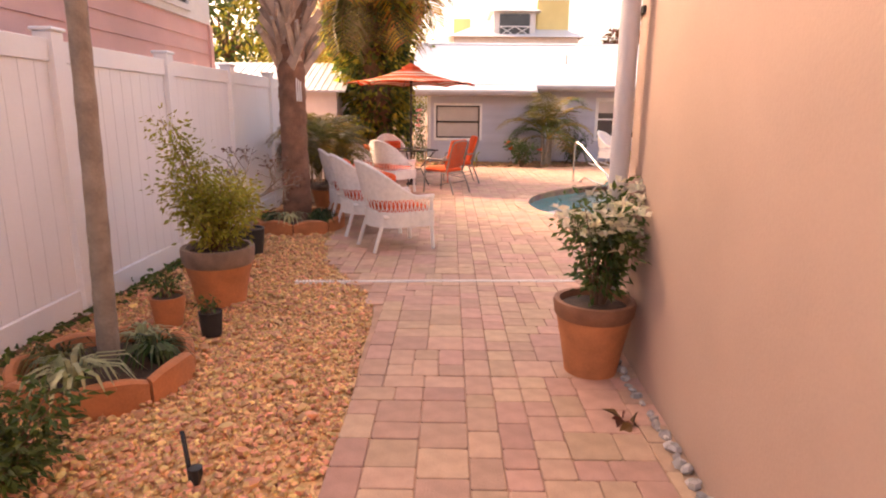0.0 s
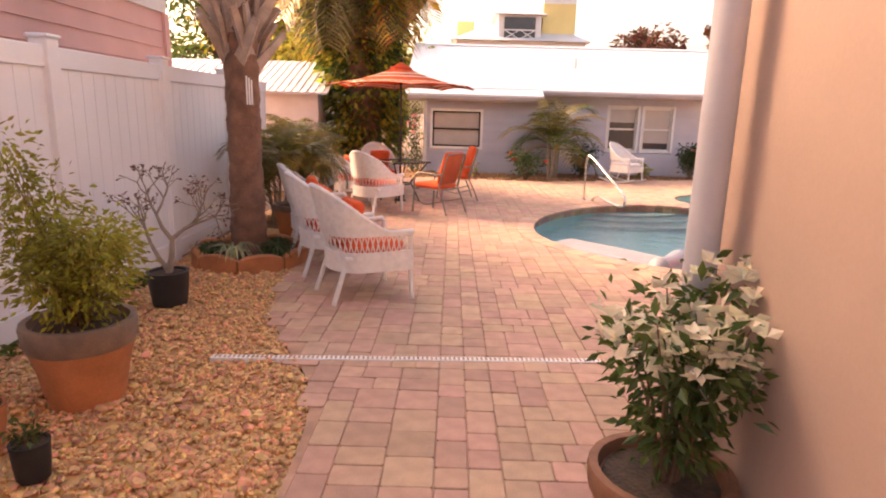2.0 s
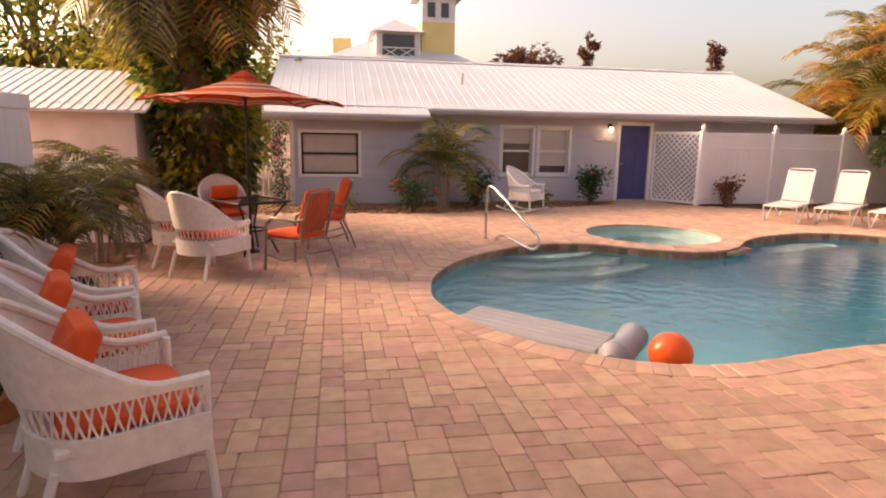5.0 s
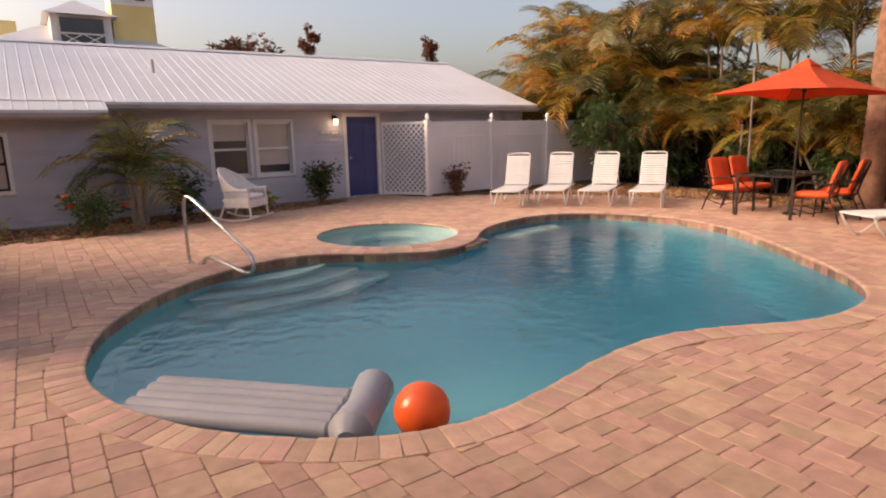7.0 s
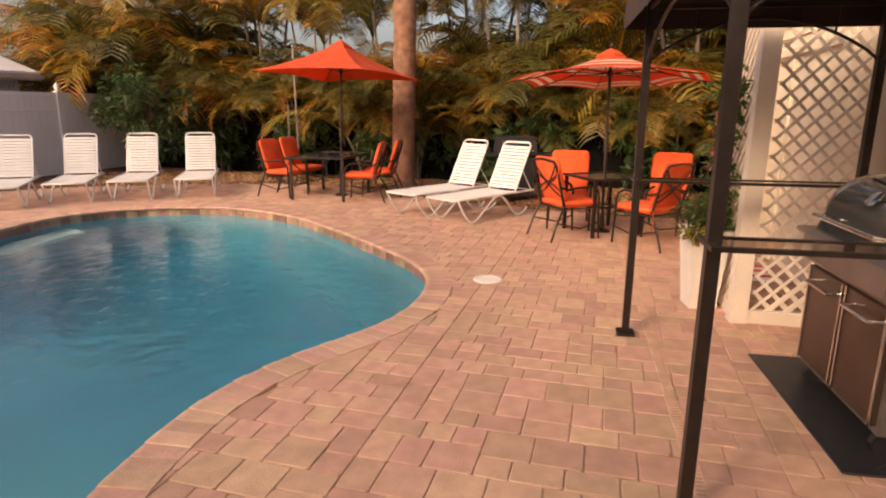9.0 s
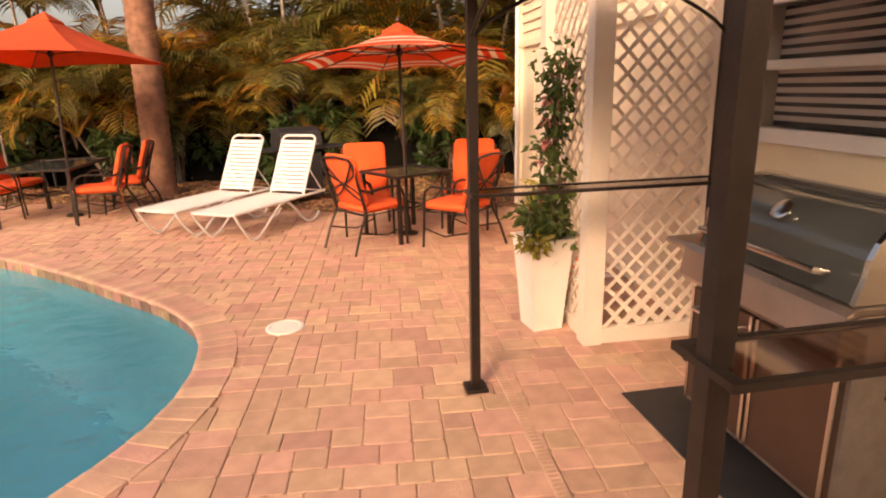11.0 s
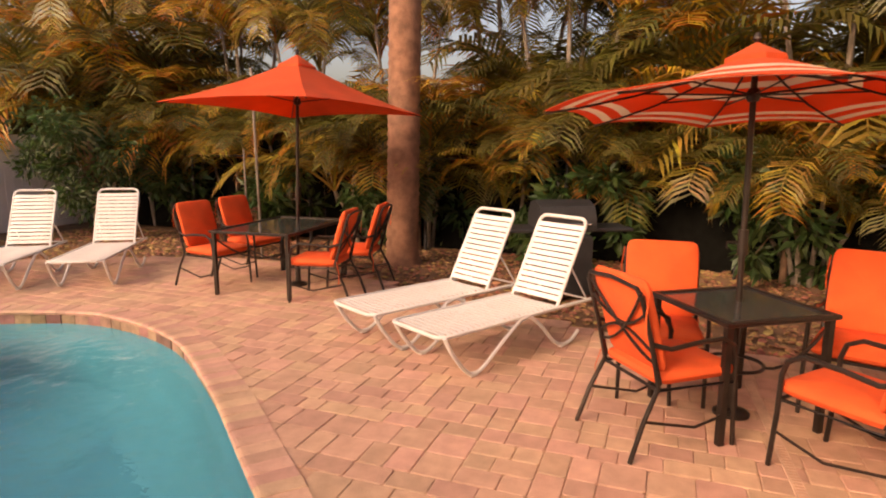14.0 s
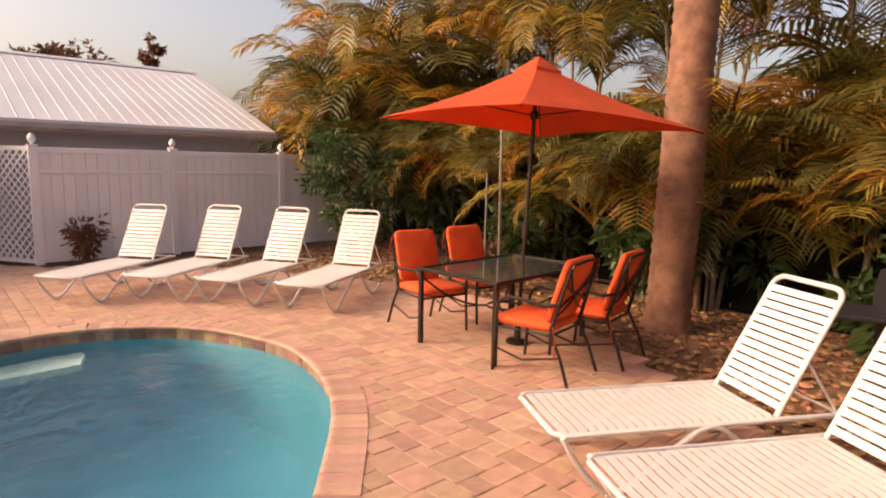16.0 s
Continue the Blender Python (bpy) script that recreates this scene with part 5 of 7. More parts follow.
lidp = [(1.30 + 0.50 * (0.5 - 0.5 * math.cos(math.pi * k / 12)), 0.91 + 0.30 * math.sin(math.pi * (0.12 + 0.80 * k / 12))) for k in range(13)]
part("lid", Shape().prism([(1.28, 0.905)] + lidp + [(1.82, 0.905)], 0.84, "x", 6.14), M_TABLEGLASS, gr, "dark blue reflective lid")
for x in (6.13, 6.965):
    part("lid_end", Shape().prism([(1.27, 0.905)] + [(y, z + 0.012) for y, z in lidp] + [(1.83, 0.905)], 0.02, "x", x), M_STEEL, gr, smooth=False)
s = Shape()
s.tube([(6.24, 1.84, 0.99), (6.24, 1.89, 1.0), (6.88, 1.89, 1.0), (6.88, 1.84, 0.99)], 0.012, 8)
part("lid_handle", s, M_STEEL, gr)
part("thermometer", Shape().lathe([(0.045, 0), (0.045, 0.012), (0.038, 0.016), (0.005, 0.016)], n=16), M_STEEL, gr).matrix_local = pose(6.57, 1.755, 1.13, -48)
for x in (6.17, 6.94):
    for y in (1.30, 1.75):
        part("caster", Shape().tube([(x - 0.02, y, 0.05), (x + 0.02, y, 0.05)], 0.05, 12), M_BLACK, gr)
mt = solid("grill_mat", Shape().box(5.95, 1.20, 0.002, 7.28, 2.0, 0.012, ch=0.003), M_BLACK, "black mat on the paving under the grill", "mat", smooth=False)
mt.matrix_world = pose(0.12, -0.43, 0, 0, 0, 5)
gr.matrix_world = pose(0.12, -0.43, 0, 0, 0, 5)
g2 = thing("gas_grill", "black gas grill with a closed lid on the mulch", "grill")
part("cart", Shape().box(-0.28, -0.25, 0.08, 0.28, 0.25, 0.74, ch=0.015), M_BLACK, g2, smooth=False)
part("lid", Shape().prism([(-0.26, 0.80), (-0.26, 0.95), (-0.18, 1.08), (0.0, 1.12), (0.18, 1.06), (0.26, 0.92), (0.26, 0.80)], 0.62, "x", -0.31), M_BLACK, g2, "dark closed lid")
part("side_shelf", Shape().box(-0.75, -0.22, 0.78, 0.75, 0.22, 0.82, ch=0.01), M_BLACK, g2, smooth=False)
part("handle", Shape().tube([(-0.22, 0.28, 0.88), (-0.22, 0.32, 0.88), (0.22, 0.32, 0.88), (0.22, 0.28, 0.88)], 0.012, 8), M_STEEL, g2)
g2.matrix_world = pose(13.75, 4.72, -0.03, 0, 0, 118)

# ---- black chain-link fence behind the mulch ----
cf = thing("chain_fence", "black chain-link fence with a dark sheet for shade behind it", "fence")
line = [(16.3, 14.8), (16.1, 9.5), (15.8, 5.0), (15.2, 0.5), (14.6, -3.0)]
for a, b in zip(line, line[1:]):
    n = max(1, round(math.dist(a, b) / 2.2))
    for k in range(n):
        x, y = a[0] + (b[0] - a[0]) * k / n, a[1] + (b[1] - a[1]) * k / n
        part("post", Shape().tube([(x, y, -0.04), (x, y, 1.50)], 0.025, 8), M_BLACK, cf)
    part("top_rail", Shape().tube([(*a, 1.46), (*b, 1.46)], 0.02, 8), M_BLACK, cf)
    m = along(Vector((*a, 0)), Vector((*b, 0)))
    # the shade under the palms, drawn as a flat black sheet behind the fence
    part("screen", rotated_shape(Shape().box(0, 0.45, -0.04, math.dist(a, b), 0.458, 1.75), m), M_SHADEBLACK, cf, smooth=False)


pl_ = thing("garden_pole", "slim pale metal pole standing before the palms", "pole")
part("shaft", Shape().tube([(14.45, 9.3, -0.04), (14.43, 9.32, 2.75)], 0.02, 8), M_GREYSTEEL, pl_)
part("shaft", Shape().tube([(14.30, 9.42, -0.04), (14.30, 9.42, 1.6)], 0.014, 8), M_GREYSTEEL, pl_)
dm = thing("door_mat", "red and white striped mat on the paving by the cottage", "mat")
for k in range(6):
    part("stripe", Shape().box(-0.3 + 0.1 * k, -0.25, 0.002, -0.2 + 0.1 * k - 0.002, 0.25, 0.014), M_ORANGE if k % 2 else M_TRIM, dm, smooth=False)
dm.matrix_world = pose(9.42, 1.78, 0, 0, 0, 3)


# ---- pots ----
def pot(name, label, x, y, r0, r1, h, mat_, rim_mat=None, rim=0.0, z=0.0):
    p = thing(name, label, "pot")
    body = [(r0, 0.0), (r0 + (r1 - r0) * 0.5, h * 0.45), (r1 * 0.98, h - rim)]
    part("body", Shape().lathe(body + [(r1, h), (r1 * 0.86, h), (r1 * 0.82, h * 0.86), (0.01, h * 0.86)] if not rim else body, n=28), mat_, p)
    if rim:
        part("rim", Shape().lathe([(r1 * 0.985, h - rim), (r1 * 1.04, h - rim * 0.8), (r1 * 1.07, h - 0.02), (r1 * 1.05, h), (r1 * 0.92, h), (r1 * 0.88, h * 0.9), (0.01, h * 0.9)], n=28), rim_mat, p, "dark weathered rim")
    part("soil", Shape().lathe([(r1 * 0.86, h * 0.84), (r1 * 0.84, h * 0.9 + 0.008), (0.01, h * 0.9 + 0.014)], n=20), M_SOIL, p)
    p.matrix_world = pose(x, y, z)
    return p


pot("flower_pot", "terracotta pot with dark rim against the stucco wall", 1.60, 0.56, 0.155, 0.225, 0.45, M_TERRA, M_TERRA_DARK, 0.10)
pot("flower_pot", "orange terracotta pot with brown glazed rim on gravel", -1.11, 1.80, 0.19, 0.265, 0.46, M_TERRA, M_TERRA_RIM, 0.14)
pot("flower_pot", "small terracotta pot with weeds on gravel", -1.28, 1.24, 0.09, 0.125, 0.22, M_TERRA)
pot("nursery_pot", "small black plastic nursery pot on gravel", -0.90, 1.05, 0.065, 0.08, 0.17, M_BLACK)
pot("nursery_pot", "black plastic nursery pot holding a bare shrub", -1.41, 3.44, 0.13, 0.165, 0.28, M_BLACK)
pot("flower_pot", "large terracotta pot behind the palm planter", -1.1, 6.3, 0.20, 0.28, 0.42, M_TERRA, M_TERRA_RIM, 0.08)
pot("flower_pot", "dark red glazed pot by the cream wall", 10.52, 1.80, 0.13, 0.17, 0.30, mat("red glaze", (0.14, 0.02, 0.015), 0.3, vary=0.2), None)
wp = thing("planter", "tall white square tapered planter by the lattice", "planter")
s = Shape()
sq = lambda r, z: [(r, -r, z), (r, r, z), (-r, r, z), (-r, -r, z)]
rings = [(0.105, 0.0), (0.125, 0.3), (0.15, 0.60), (0.165, 0.64), (0.145, 0.64), (0.14, 0.56)]
vs = [p for r, z in rings for p in sq(r, z)]
s.add(vs, [(3, 2, 1, 0)] + [(4 * k + i, 4 * k + (i + 1) % 4, 4 * k + 4 + (i + 1) % 4, 4 * k + 4 + i) for k in range(5) for i in range(4)])
part("body", s, M_WHITEPOT, wp, smooth=False)
part("soil", Shape().box(-0.135, -0.135, 0.54, 0.135, 0.135, 0.585), M_SOIL, wp, smooth=False)
wp.matrix_world = pose(8.22, 2.37, 0, 0, 0, 12)


def ring_planter(label, x, y, rx, ry, n, a0=0.0, a1=2 * math.pi, h=0.16):
    """A low round bed edged by scalloped terracotta blocks."""
    p = thing("planter_ring", label, "planter")
    for k in range(n):
        b0, b1 = a0 + (a1 - a0) * (k + 0.02) / n, a0 + (a1 - a0) * (k + 0.98) / n
        s = Shape()
        cols = []
        for i in range(7):
            t = b0 + (b1 - b0) * i / 6
            z = h * (0.72 + 0.28 * math.sin(math.pi * i / 6) ** 0.7)
            cols.append((t, z))
        vs = []
        for t, z in cols:
            for r, zz in ((1.0, -0.04), (1.0, z - 0.015), (0.97, z), (0.90, z), (0.87, z - 0.015), (0.87, -0.04)):
                vs.append((rx * r * math.cos(t), ry * r * math.sin(t), zz))
        fs = [(i * 6 + j, i * 6 + 6 + j, i * 6 + 7 + j, i * 6 + 1 + j) for i in range(6) for j in range(5)] + [(0, 1, 2, 3, 4, 5), (41, 40, 39, 38, 37, 36)]
        s.add(vs, fs)
        part("edging_block", s, M_TERRA, p)
    part("soil", Shape().lathe([(0.88, 0.0), (0.86, 0.06), (0.01, 0.09)], n=24, sx=rx, sy=ry), M_SOIL, p)
    p.matrix_world = pose(x, y, 0)
    return p


ring_planter("round bed of scalloped terracotta edging blocks on gravel", -1.24, 0.35, 0.48, 0.48, 7, 0.3, 0.3 + 2 * math.pi)
ring_planter("bed of scalloped terracotta edging around the palm", -1.26, 5.02, 0.60, 0.60, 8, 0.1, 0.1 + 2 * math.pi, 0.17)
ch_ = thing("wind_chime", "small white metal wind chime on the palm trunk", "chime")
for k in range(3):
    part("tube", Shape().tube([(-1.19 + 0.025 * k, 4.90, 1.62), (-1.19 + 0.025 * k, 4.90, 1.90 - 0.02 * k)], 0.008, 6), M_TRIM, ch_)
gl = thing("garden_stake_light", "thin black garden stake light in the gravel", "lamp")
part("stake", Shape().tube([(-0.34, -0.62, -0.03), (-0.36, -0.60, 0.12), (-0.39, -0.56, 0.20)], 0.010, 6), M_BLACK, gl)
part("head", Shape().lathe([(0.012, 0), (0.03, 0.05), (0.03, 0.08), (0.01, 0.09)], (-0.31, -0.64, 0.0), 8), M_BLACK, gl)
tr = thing("trellis", "white lattice trellis panel at the house corner", "trellis")
for shp in lattice(0.36, 1.9, 0.09, 0.03):
    part("lattice_slats", rotated_shape(shp, pose(-0.36, LY - 0.05, 0.05)), M_VINYL, tr, smooth=False)

# ---- propane tank and palm pot beside the grill ----
pt_ = thing("propane_tank", "white propane tank standing beside the grill", "gas tank")
part("tank", Shape().lathe([(0.10, 0.0), (0.11, 0.03), (0.10, 0.045), (0.13, 0.07), (0.152, 0.12), (0.155, 0.28), (0.14, 0.34), (0.08, 0.375), (0.03, 0.385)], n=24), M_WHITEPOT, pt_)
s = Shape()
s.tube([(0.10 * math.cos(a / 10 * 5.2), 0.10 * math.sin(a / 10 * 5.2), 0.45) for a in range(11)], 0.012, 6)
for a in (0.3, 2.0, 3.6, 5.0):
    s.tube([(0.10 * math.cos(a), 0.10 * math.sin(a), 0.355), (0.10 * math.cos(a), 0.10 * math.sin(a), 0.45)], 0.01, 6)
part("collar", s, M_WHITEPOT, pt_)
part("valve", Shape().tube([(0, 0, 0.38), (0, 0, 0.46)], 0.022, 8), M_STEEL, pt_, "brass and steel valve")
pt_.matrix_world = pose(0.12, -0.43, 0, 0, 0, 5) @ pose(5.72, 1.60, 0)

# ---- plants ----
def leaves(s, rg, spots, size, aspect=0.42, fold=0.25, mi=0, droop=0.3):
    """Folded pointed leaves at spots (place, outward way)."""
    for p, d in spots:
        L = size * rg.uniform(0.6, 1.35)
        d = Vector(d) + Vector((rg.uniform(-0.7, 0.7), rg.uniform(-0.7, 0.7), rg.uniform(-0.7, 0.5) - droop))
        d = d.normalized() if d.length > 1e-4 else Vector((1, 0, 0))
        side = d.cross(Vector((rg.uniform(-1, 1), rg.uniform(-1, 1), rg.uniform(-0.3, 1.5))))
        side = side.normalized() if side.length > 1e-3 else Vector((0, 1, 0))
        up = side.cross(d)
        w = L * aspect
        p = Vector(p)
        mid = p + d * (L * 0.45)
        s.add([p, mid + side * w * 0.5 + up * fold * w, p + d * L - up * fold * w * 0.4, mid - side * w * 0.5 + up * fold * w], [(0, 1, 2), (0, 2, 3)], mi)


def frond(s, rg, base, yaw, lift, L, droop, pairs=20, leaf=0.33, mi=0, width=0.030):
    """A feather leaf: an arching stalk with two rows of drooping leaflets."""
    pts = []
    d = Vector((math.cos(yaw), math.sin(yaw), 0))
    p = Vector(base)
    n = 9
    for i in range(n + 1):
        t = i / n
        pts.append(p.copy())
        a = lift - droop * t ** 1.3
        p = p + (d * math.cos(a) + Vector((0, 0, math.sin(a)))) * (L / n)
    s.tube(pts, [0.014 * L * (1 - 0.85 * i / n) + 0.002 for i in range(n + 1)], 4)
    s.mi[-4 * n - 2:] = [mi] * (4 * n + 2)
    for k in range(pairs):
        t = 0.16 + 0.84 * k / (pairs - 1)
        i = min(int(t * n), n - 1)
        q = pts[i].lerp(pts[i + 1], t * n - i)
        w = (pts[i + 1] - pts[i]).normalized()
        side0 = w.cross(Vector((0, 0, 1)))
        side0 = side0.normalized() if side0.length > 1e-3 else Vector((-d.y, d.x, 0))
        ll = L * leaf * (0.55 + 0.75 * math.sin(math.pi * (0.12 + 0.80 * t))) * rg.uniform(0.85, 1.1)
        for sg in (-1, 1):
            o = (side0 * sg * 0.85 + w * 0.62 + Vector((0, 0, 0.18))).normalized()
            o2 = (o + Vector((0, 0, -rg.uniform(0.35, 0.9)))).normalized()
            a = q + o * ll * 0.5
            e = a + o2 * ll * 0.5
            hw = w * width * L * 0.42
            s.add([q - hw * 0.4, q + hw * 0.4, a + hw, e, a - hw], [(0, 1, 2, 4), (4, 2, 3)], mi)


def palm_crown(seed, n, L, lift=(0.3, 1.3), droop=(1.0, 2.0), pairs=20, mats=3, z=0.0, leaf=0.33):
    rg = random.Random(seed)
    s = Shape()
    for k in range(n):
        f = k / max(1, n - 1)
        frond(s, rg, (0, 0, z), 2.4 * k + rg.uniform(-0.3, 0.3), lift[0] + (lift[1] - lift[0]) * f, L * rg.uniform(0.8, 1.1), rg.uniform(*droop), pairs, leaf, mi=rg.randrange(mats))
    return s


FM = [M_FROND, M_FROND_D, M_FROND_G]
FMG = [M_FROND_D, M_FROND_D, M_FROND]


def areca(seed, stems, hmin, hmax, spread, L, mats, label, group="areca palms of the hedge"):
    """A clump of slender stems, each with arching fronds."""
    rg = random.Random(seed)
    th = thing("areca_palm", label, "palm", group)
    crown = Shape()
    for k in range(stems):
        a = 2 * math.pi * k / stems + rg.uniform(-0.4, 0.4)
        r = spread * rg.uniform(0.2, 1.0)
        h = rg.uniform(hmin, hmax)
        top = Vector((math.cos(a) * r * 1.7, math.sin(a) * r * 1.7, h))
        st = Shape()
        st.tube([(math.cos(a) * r * 0.6, math.sin(a) * r * 0.6, -0.05), (math.cos(a) * r, math.sin(a) * r, h * 0.5), top], [0.04, 0.034, 0.026], 6)
        part("stem", st, M_TRUNK_G, th)
        for j in range(7):
            frond(crown, rg, top, a + 2.4 * j + rg.uniform(-0.4, 0.4), rg.uniform(0.75, 1.5), L * rg.uniform(0.65, 1.1), rg.uniform(1.6, 3.1), 24, 0.30, mi=rg.choice((0, 0, 1, 1, 2)), width=0.030)
    part("crown", crown, mats, th, smooth=False)
    return th


hedge_kinds = [areca(11, 7, 0.9, 2.1, 0.5, 1.9, FM, "areca palm clump with golden green arching fronds"),
               areca(12, 8, 0.6, 1.7, 0.55, 1.7, FM, "areca palm clump with golden green arching fronds"),
               areca(13, 4, 2.4, 3.9, 0.45, 1.9, FM, "tall areca palm clump with bare ringed stems")]
hedge_at = []
rgh = random.Random(5)
for k in range(17):
    f = k / 16
    x, y = 17.0 - 2.2 * f ** 2, 15.0 - 17.8 * f
    hedge_at.append((0 if k % 2 else 1, x + rgh.uniform(-0.25, 0.3), y + rgh.uniform(-0.3, 0.3), rgh.uniform(0.9, 1.15) * (1.0 if y > 4.5 else 0.78)))
for k in range(13):
    f = k / 12
    hedge_at.append((0, 18.4 - 2.0 * f ** 2 + rgh.uniform(-0.3, 0.4), 15.5 - 18.5 * f + rgh.uniform(-0.4, 0.4), rgh.uniform(0.88, 1.08) if f < 0.45 else rgh.uniform(1.15, 1.35)))
for x, y, sc_ in ((17.0, 13.6, 1.15), (17.6, 11.9, 1.2), (17.2, 10.2, 1.05), (17.5, 8.3, 1.1), (17.0, 5.2, 1.15), (17.3, 3.9, 1.0), (16.4, 1.6, 1.15), (16.2, 0.2, 1.1), (18.4, 6.4, 1.35), (18.6, 2.2, 1.4)):
    hedge_at.append((2, x, y, sc_))
hedge_at += [(2, 17.4, 16.8, 1.25), (0, 16.6, 16.3, 1.45), (1, 18.2, 18.0, 1.7), (0, 17.0, 15.3, 1.45), (0, 17.2, 14.2, 1.5)]
used = set()
for kind, x, y, sc_ in hedge_at:
    m = pose(x, y, -0.03, 0, 0, rgh.uniform(0, 360)) @ Matrix.Scale(sc_, 4)
    if kind not in used:
        used.add(kind)
        hedge_kinds[kind].matrix_world = m
    else:
        c = copy_thing(hedge_kinds[kind], m)
        c.scale = (sc_, sc_, sc_)


def leaf_clump_tree(name, label, x, y, h, crown_r, crown_z, n, size, mat_, seed, squash=0.8, trunk_r=0.18, trunk_mat=None, clumps=26):
    """A tapered trunk with limbs and leaf clumps of uneven outline."""
    rg = random.Random(seed)
    t = thing(name, label, "tree")
    tr_ = Shape()
    tr_.tube([(0, 0, -0.1), (0.05 * h * 0.3, 0, h * 0.35), (0, 0.04 * h * 0.3, h * 0.7)], [trunk_r, trunk_r * 0.75, trunk_r * 0.4], 8)
    cs = []
    for k in range(clumps):
        a, b = rg.uniform(0, 2 * math.pi), rg.uniform(-1, 1)
        r = crown_r * rg.uniform(0.35, 1.0)
        q = Vector((math.cos(a) * math.sqrt(1 - b * b) * r, math.sin(a) * math.sqrt(1 - b * b) * r, crown_z + b * r * squash))
        cs.append(q)
        if k % 3 == 0:
            tr_.tube([(0, 0, h * 0.45), q * 0.5 + Vector((0, 0, h * 0.28)), q], [trunk_r * 0.35, trunk_r * 0.2, trunk_r * 0.06], 5)
    part("trunk", tr_, trunk_mat or M_BARK, t)
    s = Shape()
    for q in cs:
        cr = crown_r * rg.uniform(0.16, 0.34)
        for i in range(n // clumps):
            v = Vector((rg.gauss(0, 1), rg.gauss(0, 1), rg.gauss(0, 0.8)))
            v = v.normalized() * cr * rg.random() ** 0.4
            leaves(s, rg, [(q + v, v.normalized())], size)
    part("crown", s, mat_, t, smooth=False)
    t.matrix_world = pose(x, y, -0.04)
    return t


# far trees over the roofs, and dark ones beyond the shed
leaf_clump_tree("oak_tree", "broad far tree with thin backlit crown", 15.9, 50, 9.0, 3.4, 6.9, 2600, 0.5, M_LEAF_R, 21, 0.55)
leaf_clump_tree("oak_tree", "far rounded tree with brownish crown", 9.5, 58, 8.5, 3.0, 7.0, 1400, 0.5, M_LEAF, 22, 0.6)
for x, y, h in ((21.95, 50, 10.5), (33.4, 50, 10.7)):
    leaf_clump_tree("pine_tree", "slender far conifer standing above the roof", x, y, h, 0.75, h - 1.7, 800, 0.34, M_LEAF_R, 23 + int(x), 2.0, 0.12, clumps=18)
leaf_clump_tree("oak_tree", "large tree behind the shed with backlit leaves", -5.5, 24, 8.5, 4.2, 5.2, 5200, 0.34, M_LEAF_Y, 31, 0.9, 0.25, clumps=40)
leaf_clump_tree("oak_tree", "large tree beyond the neighbour houses", -10.0, 27, 9.0, 4.5, 5.4, 4200, 0.36, M_LEAF, 32, 0.9, 0.25, clumps=40)
leaf_clump_tree("oak_tree", "leafy tree beside the house end", -2.2, 21.0, 6.0, 2.6, 3.4, 3600, 0.26, M_LEAF_Y, 33, 1.0, 0.18, clumps=34)
leaf_clump_tree("shrub", "flowering shrub with small pink flowers at the fence", 15.0, 13.3, 2.6, 1.15, 1.45, 3000, 0.13, M_LEAF_D, 35, 1.0, 0.06, clumps=30)
for k in range(6):
    leaf_clump_tree("shrub", "dark low shrub under the palms", 16.5 - 0.25 * k, 12.6 - 2.6 * k, 1.6, 1.0, 0.85, 1100, 0.2, M_LEAF_D, 60 + k, 0.85, 0.05, clumps=18)

# tall palm by the long table
pt = thing("palm_tree", "tall palm with ringed brown trunk in the mulch", "palm")
s = Shape()
zs = [0.06 * k for k in range(124)]
s.tube([(0.0, -0.02 * z, z - 0.04) for z in zs], [(0.30 - 0.4 * z if z < 0.15 else 0.235 - 0.004 * z) + 0.007 * ((k % 2) * 2 - 1) for k, z in enumerate(zs)], 18)
part("trunk", s, M_TRUNK, pt)
part("crown", palm_crown(41, 16, 2.6, (-0.2, 1.3), (1.0, 1.8), 22, 3, 7.2), FMG, pt, smooth=False)
pt.matrix_world = pose(14.93, 7.20, 0)

# cabbage palm with old leaf boots
cp = thing("palm_tree", "cabbage palm with crossed leaf boots on the trunk", "palm")
s = Shape()
s.lathe([(0.195 - 0.025 * min(z, 1) + 0.006 * math.sin(23 * z) + 0.004 * math.sin(61 * z), z) for z in [-0.04 + 0.035 * k for k in range(128)]], n=20, lobes=0.02, nl=7)
part("trunk", s, M_TRUNK, cp)
rgb = random.Random(8)
boot = Shape()
boot.add([(0.0, -0.055, 0), (0.0, 0.055, 0), (0.10, 0.035, 0.22), (0.10, -0.035, 0.22), (0.17, 0.03, 0.36), (0.17, -0.03, 0.36), (-0.02, 0.05, 0.02), (-0.02, -0.05, 0.02), (0.07, 0.03, 0.24), (0.07, -0.03, 0.24), (0.145, 0.025, 0.365), (0.145, -0.025, 0.365)],
         [(0, 1, 2, 3), (3, 2, 4, 5), (7, 9, 8, 6), (9, 11, 10, 8), (0, 3, 9, 7), (3, 5, 11, 9), (1, 6, 8, 2), (2, 8, 10, 4), (5, 4, 10, 11)])
bmesh_boot = mesh_of("leaf_boot", boot, M_BOOT)
for k in range(110):
    a = 2.399 * k
    z = 1.98 + 0.0175 * k
    o = new("leaf_boot", bmesh_boot)
    o.parent = cp
    o.matrix_local = pose(0.155 * math.cos(a), 0.155 * math.sin(a), z, (34 if k % 2 else -34) + rgb.uniform(-10, 10), rgb.uniform(-14, -4), math.degrees(a) + rgb.uniform(-12, 12)) @ Matrix.Scale(rgb.uniform(1.15, 1.35), 4)
part("crown", palm_crown(42, 14, 1.9, (0.1, 1.3), (0.9, 1.6), 24, 3, 4.3), FMG, cp, smooth=False)
cp.matrix_world = pose(-1.30, 5.10, 0)

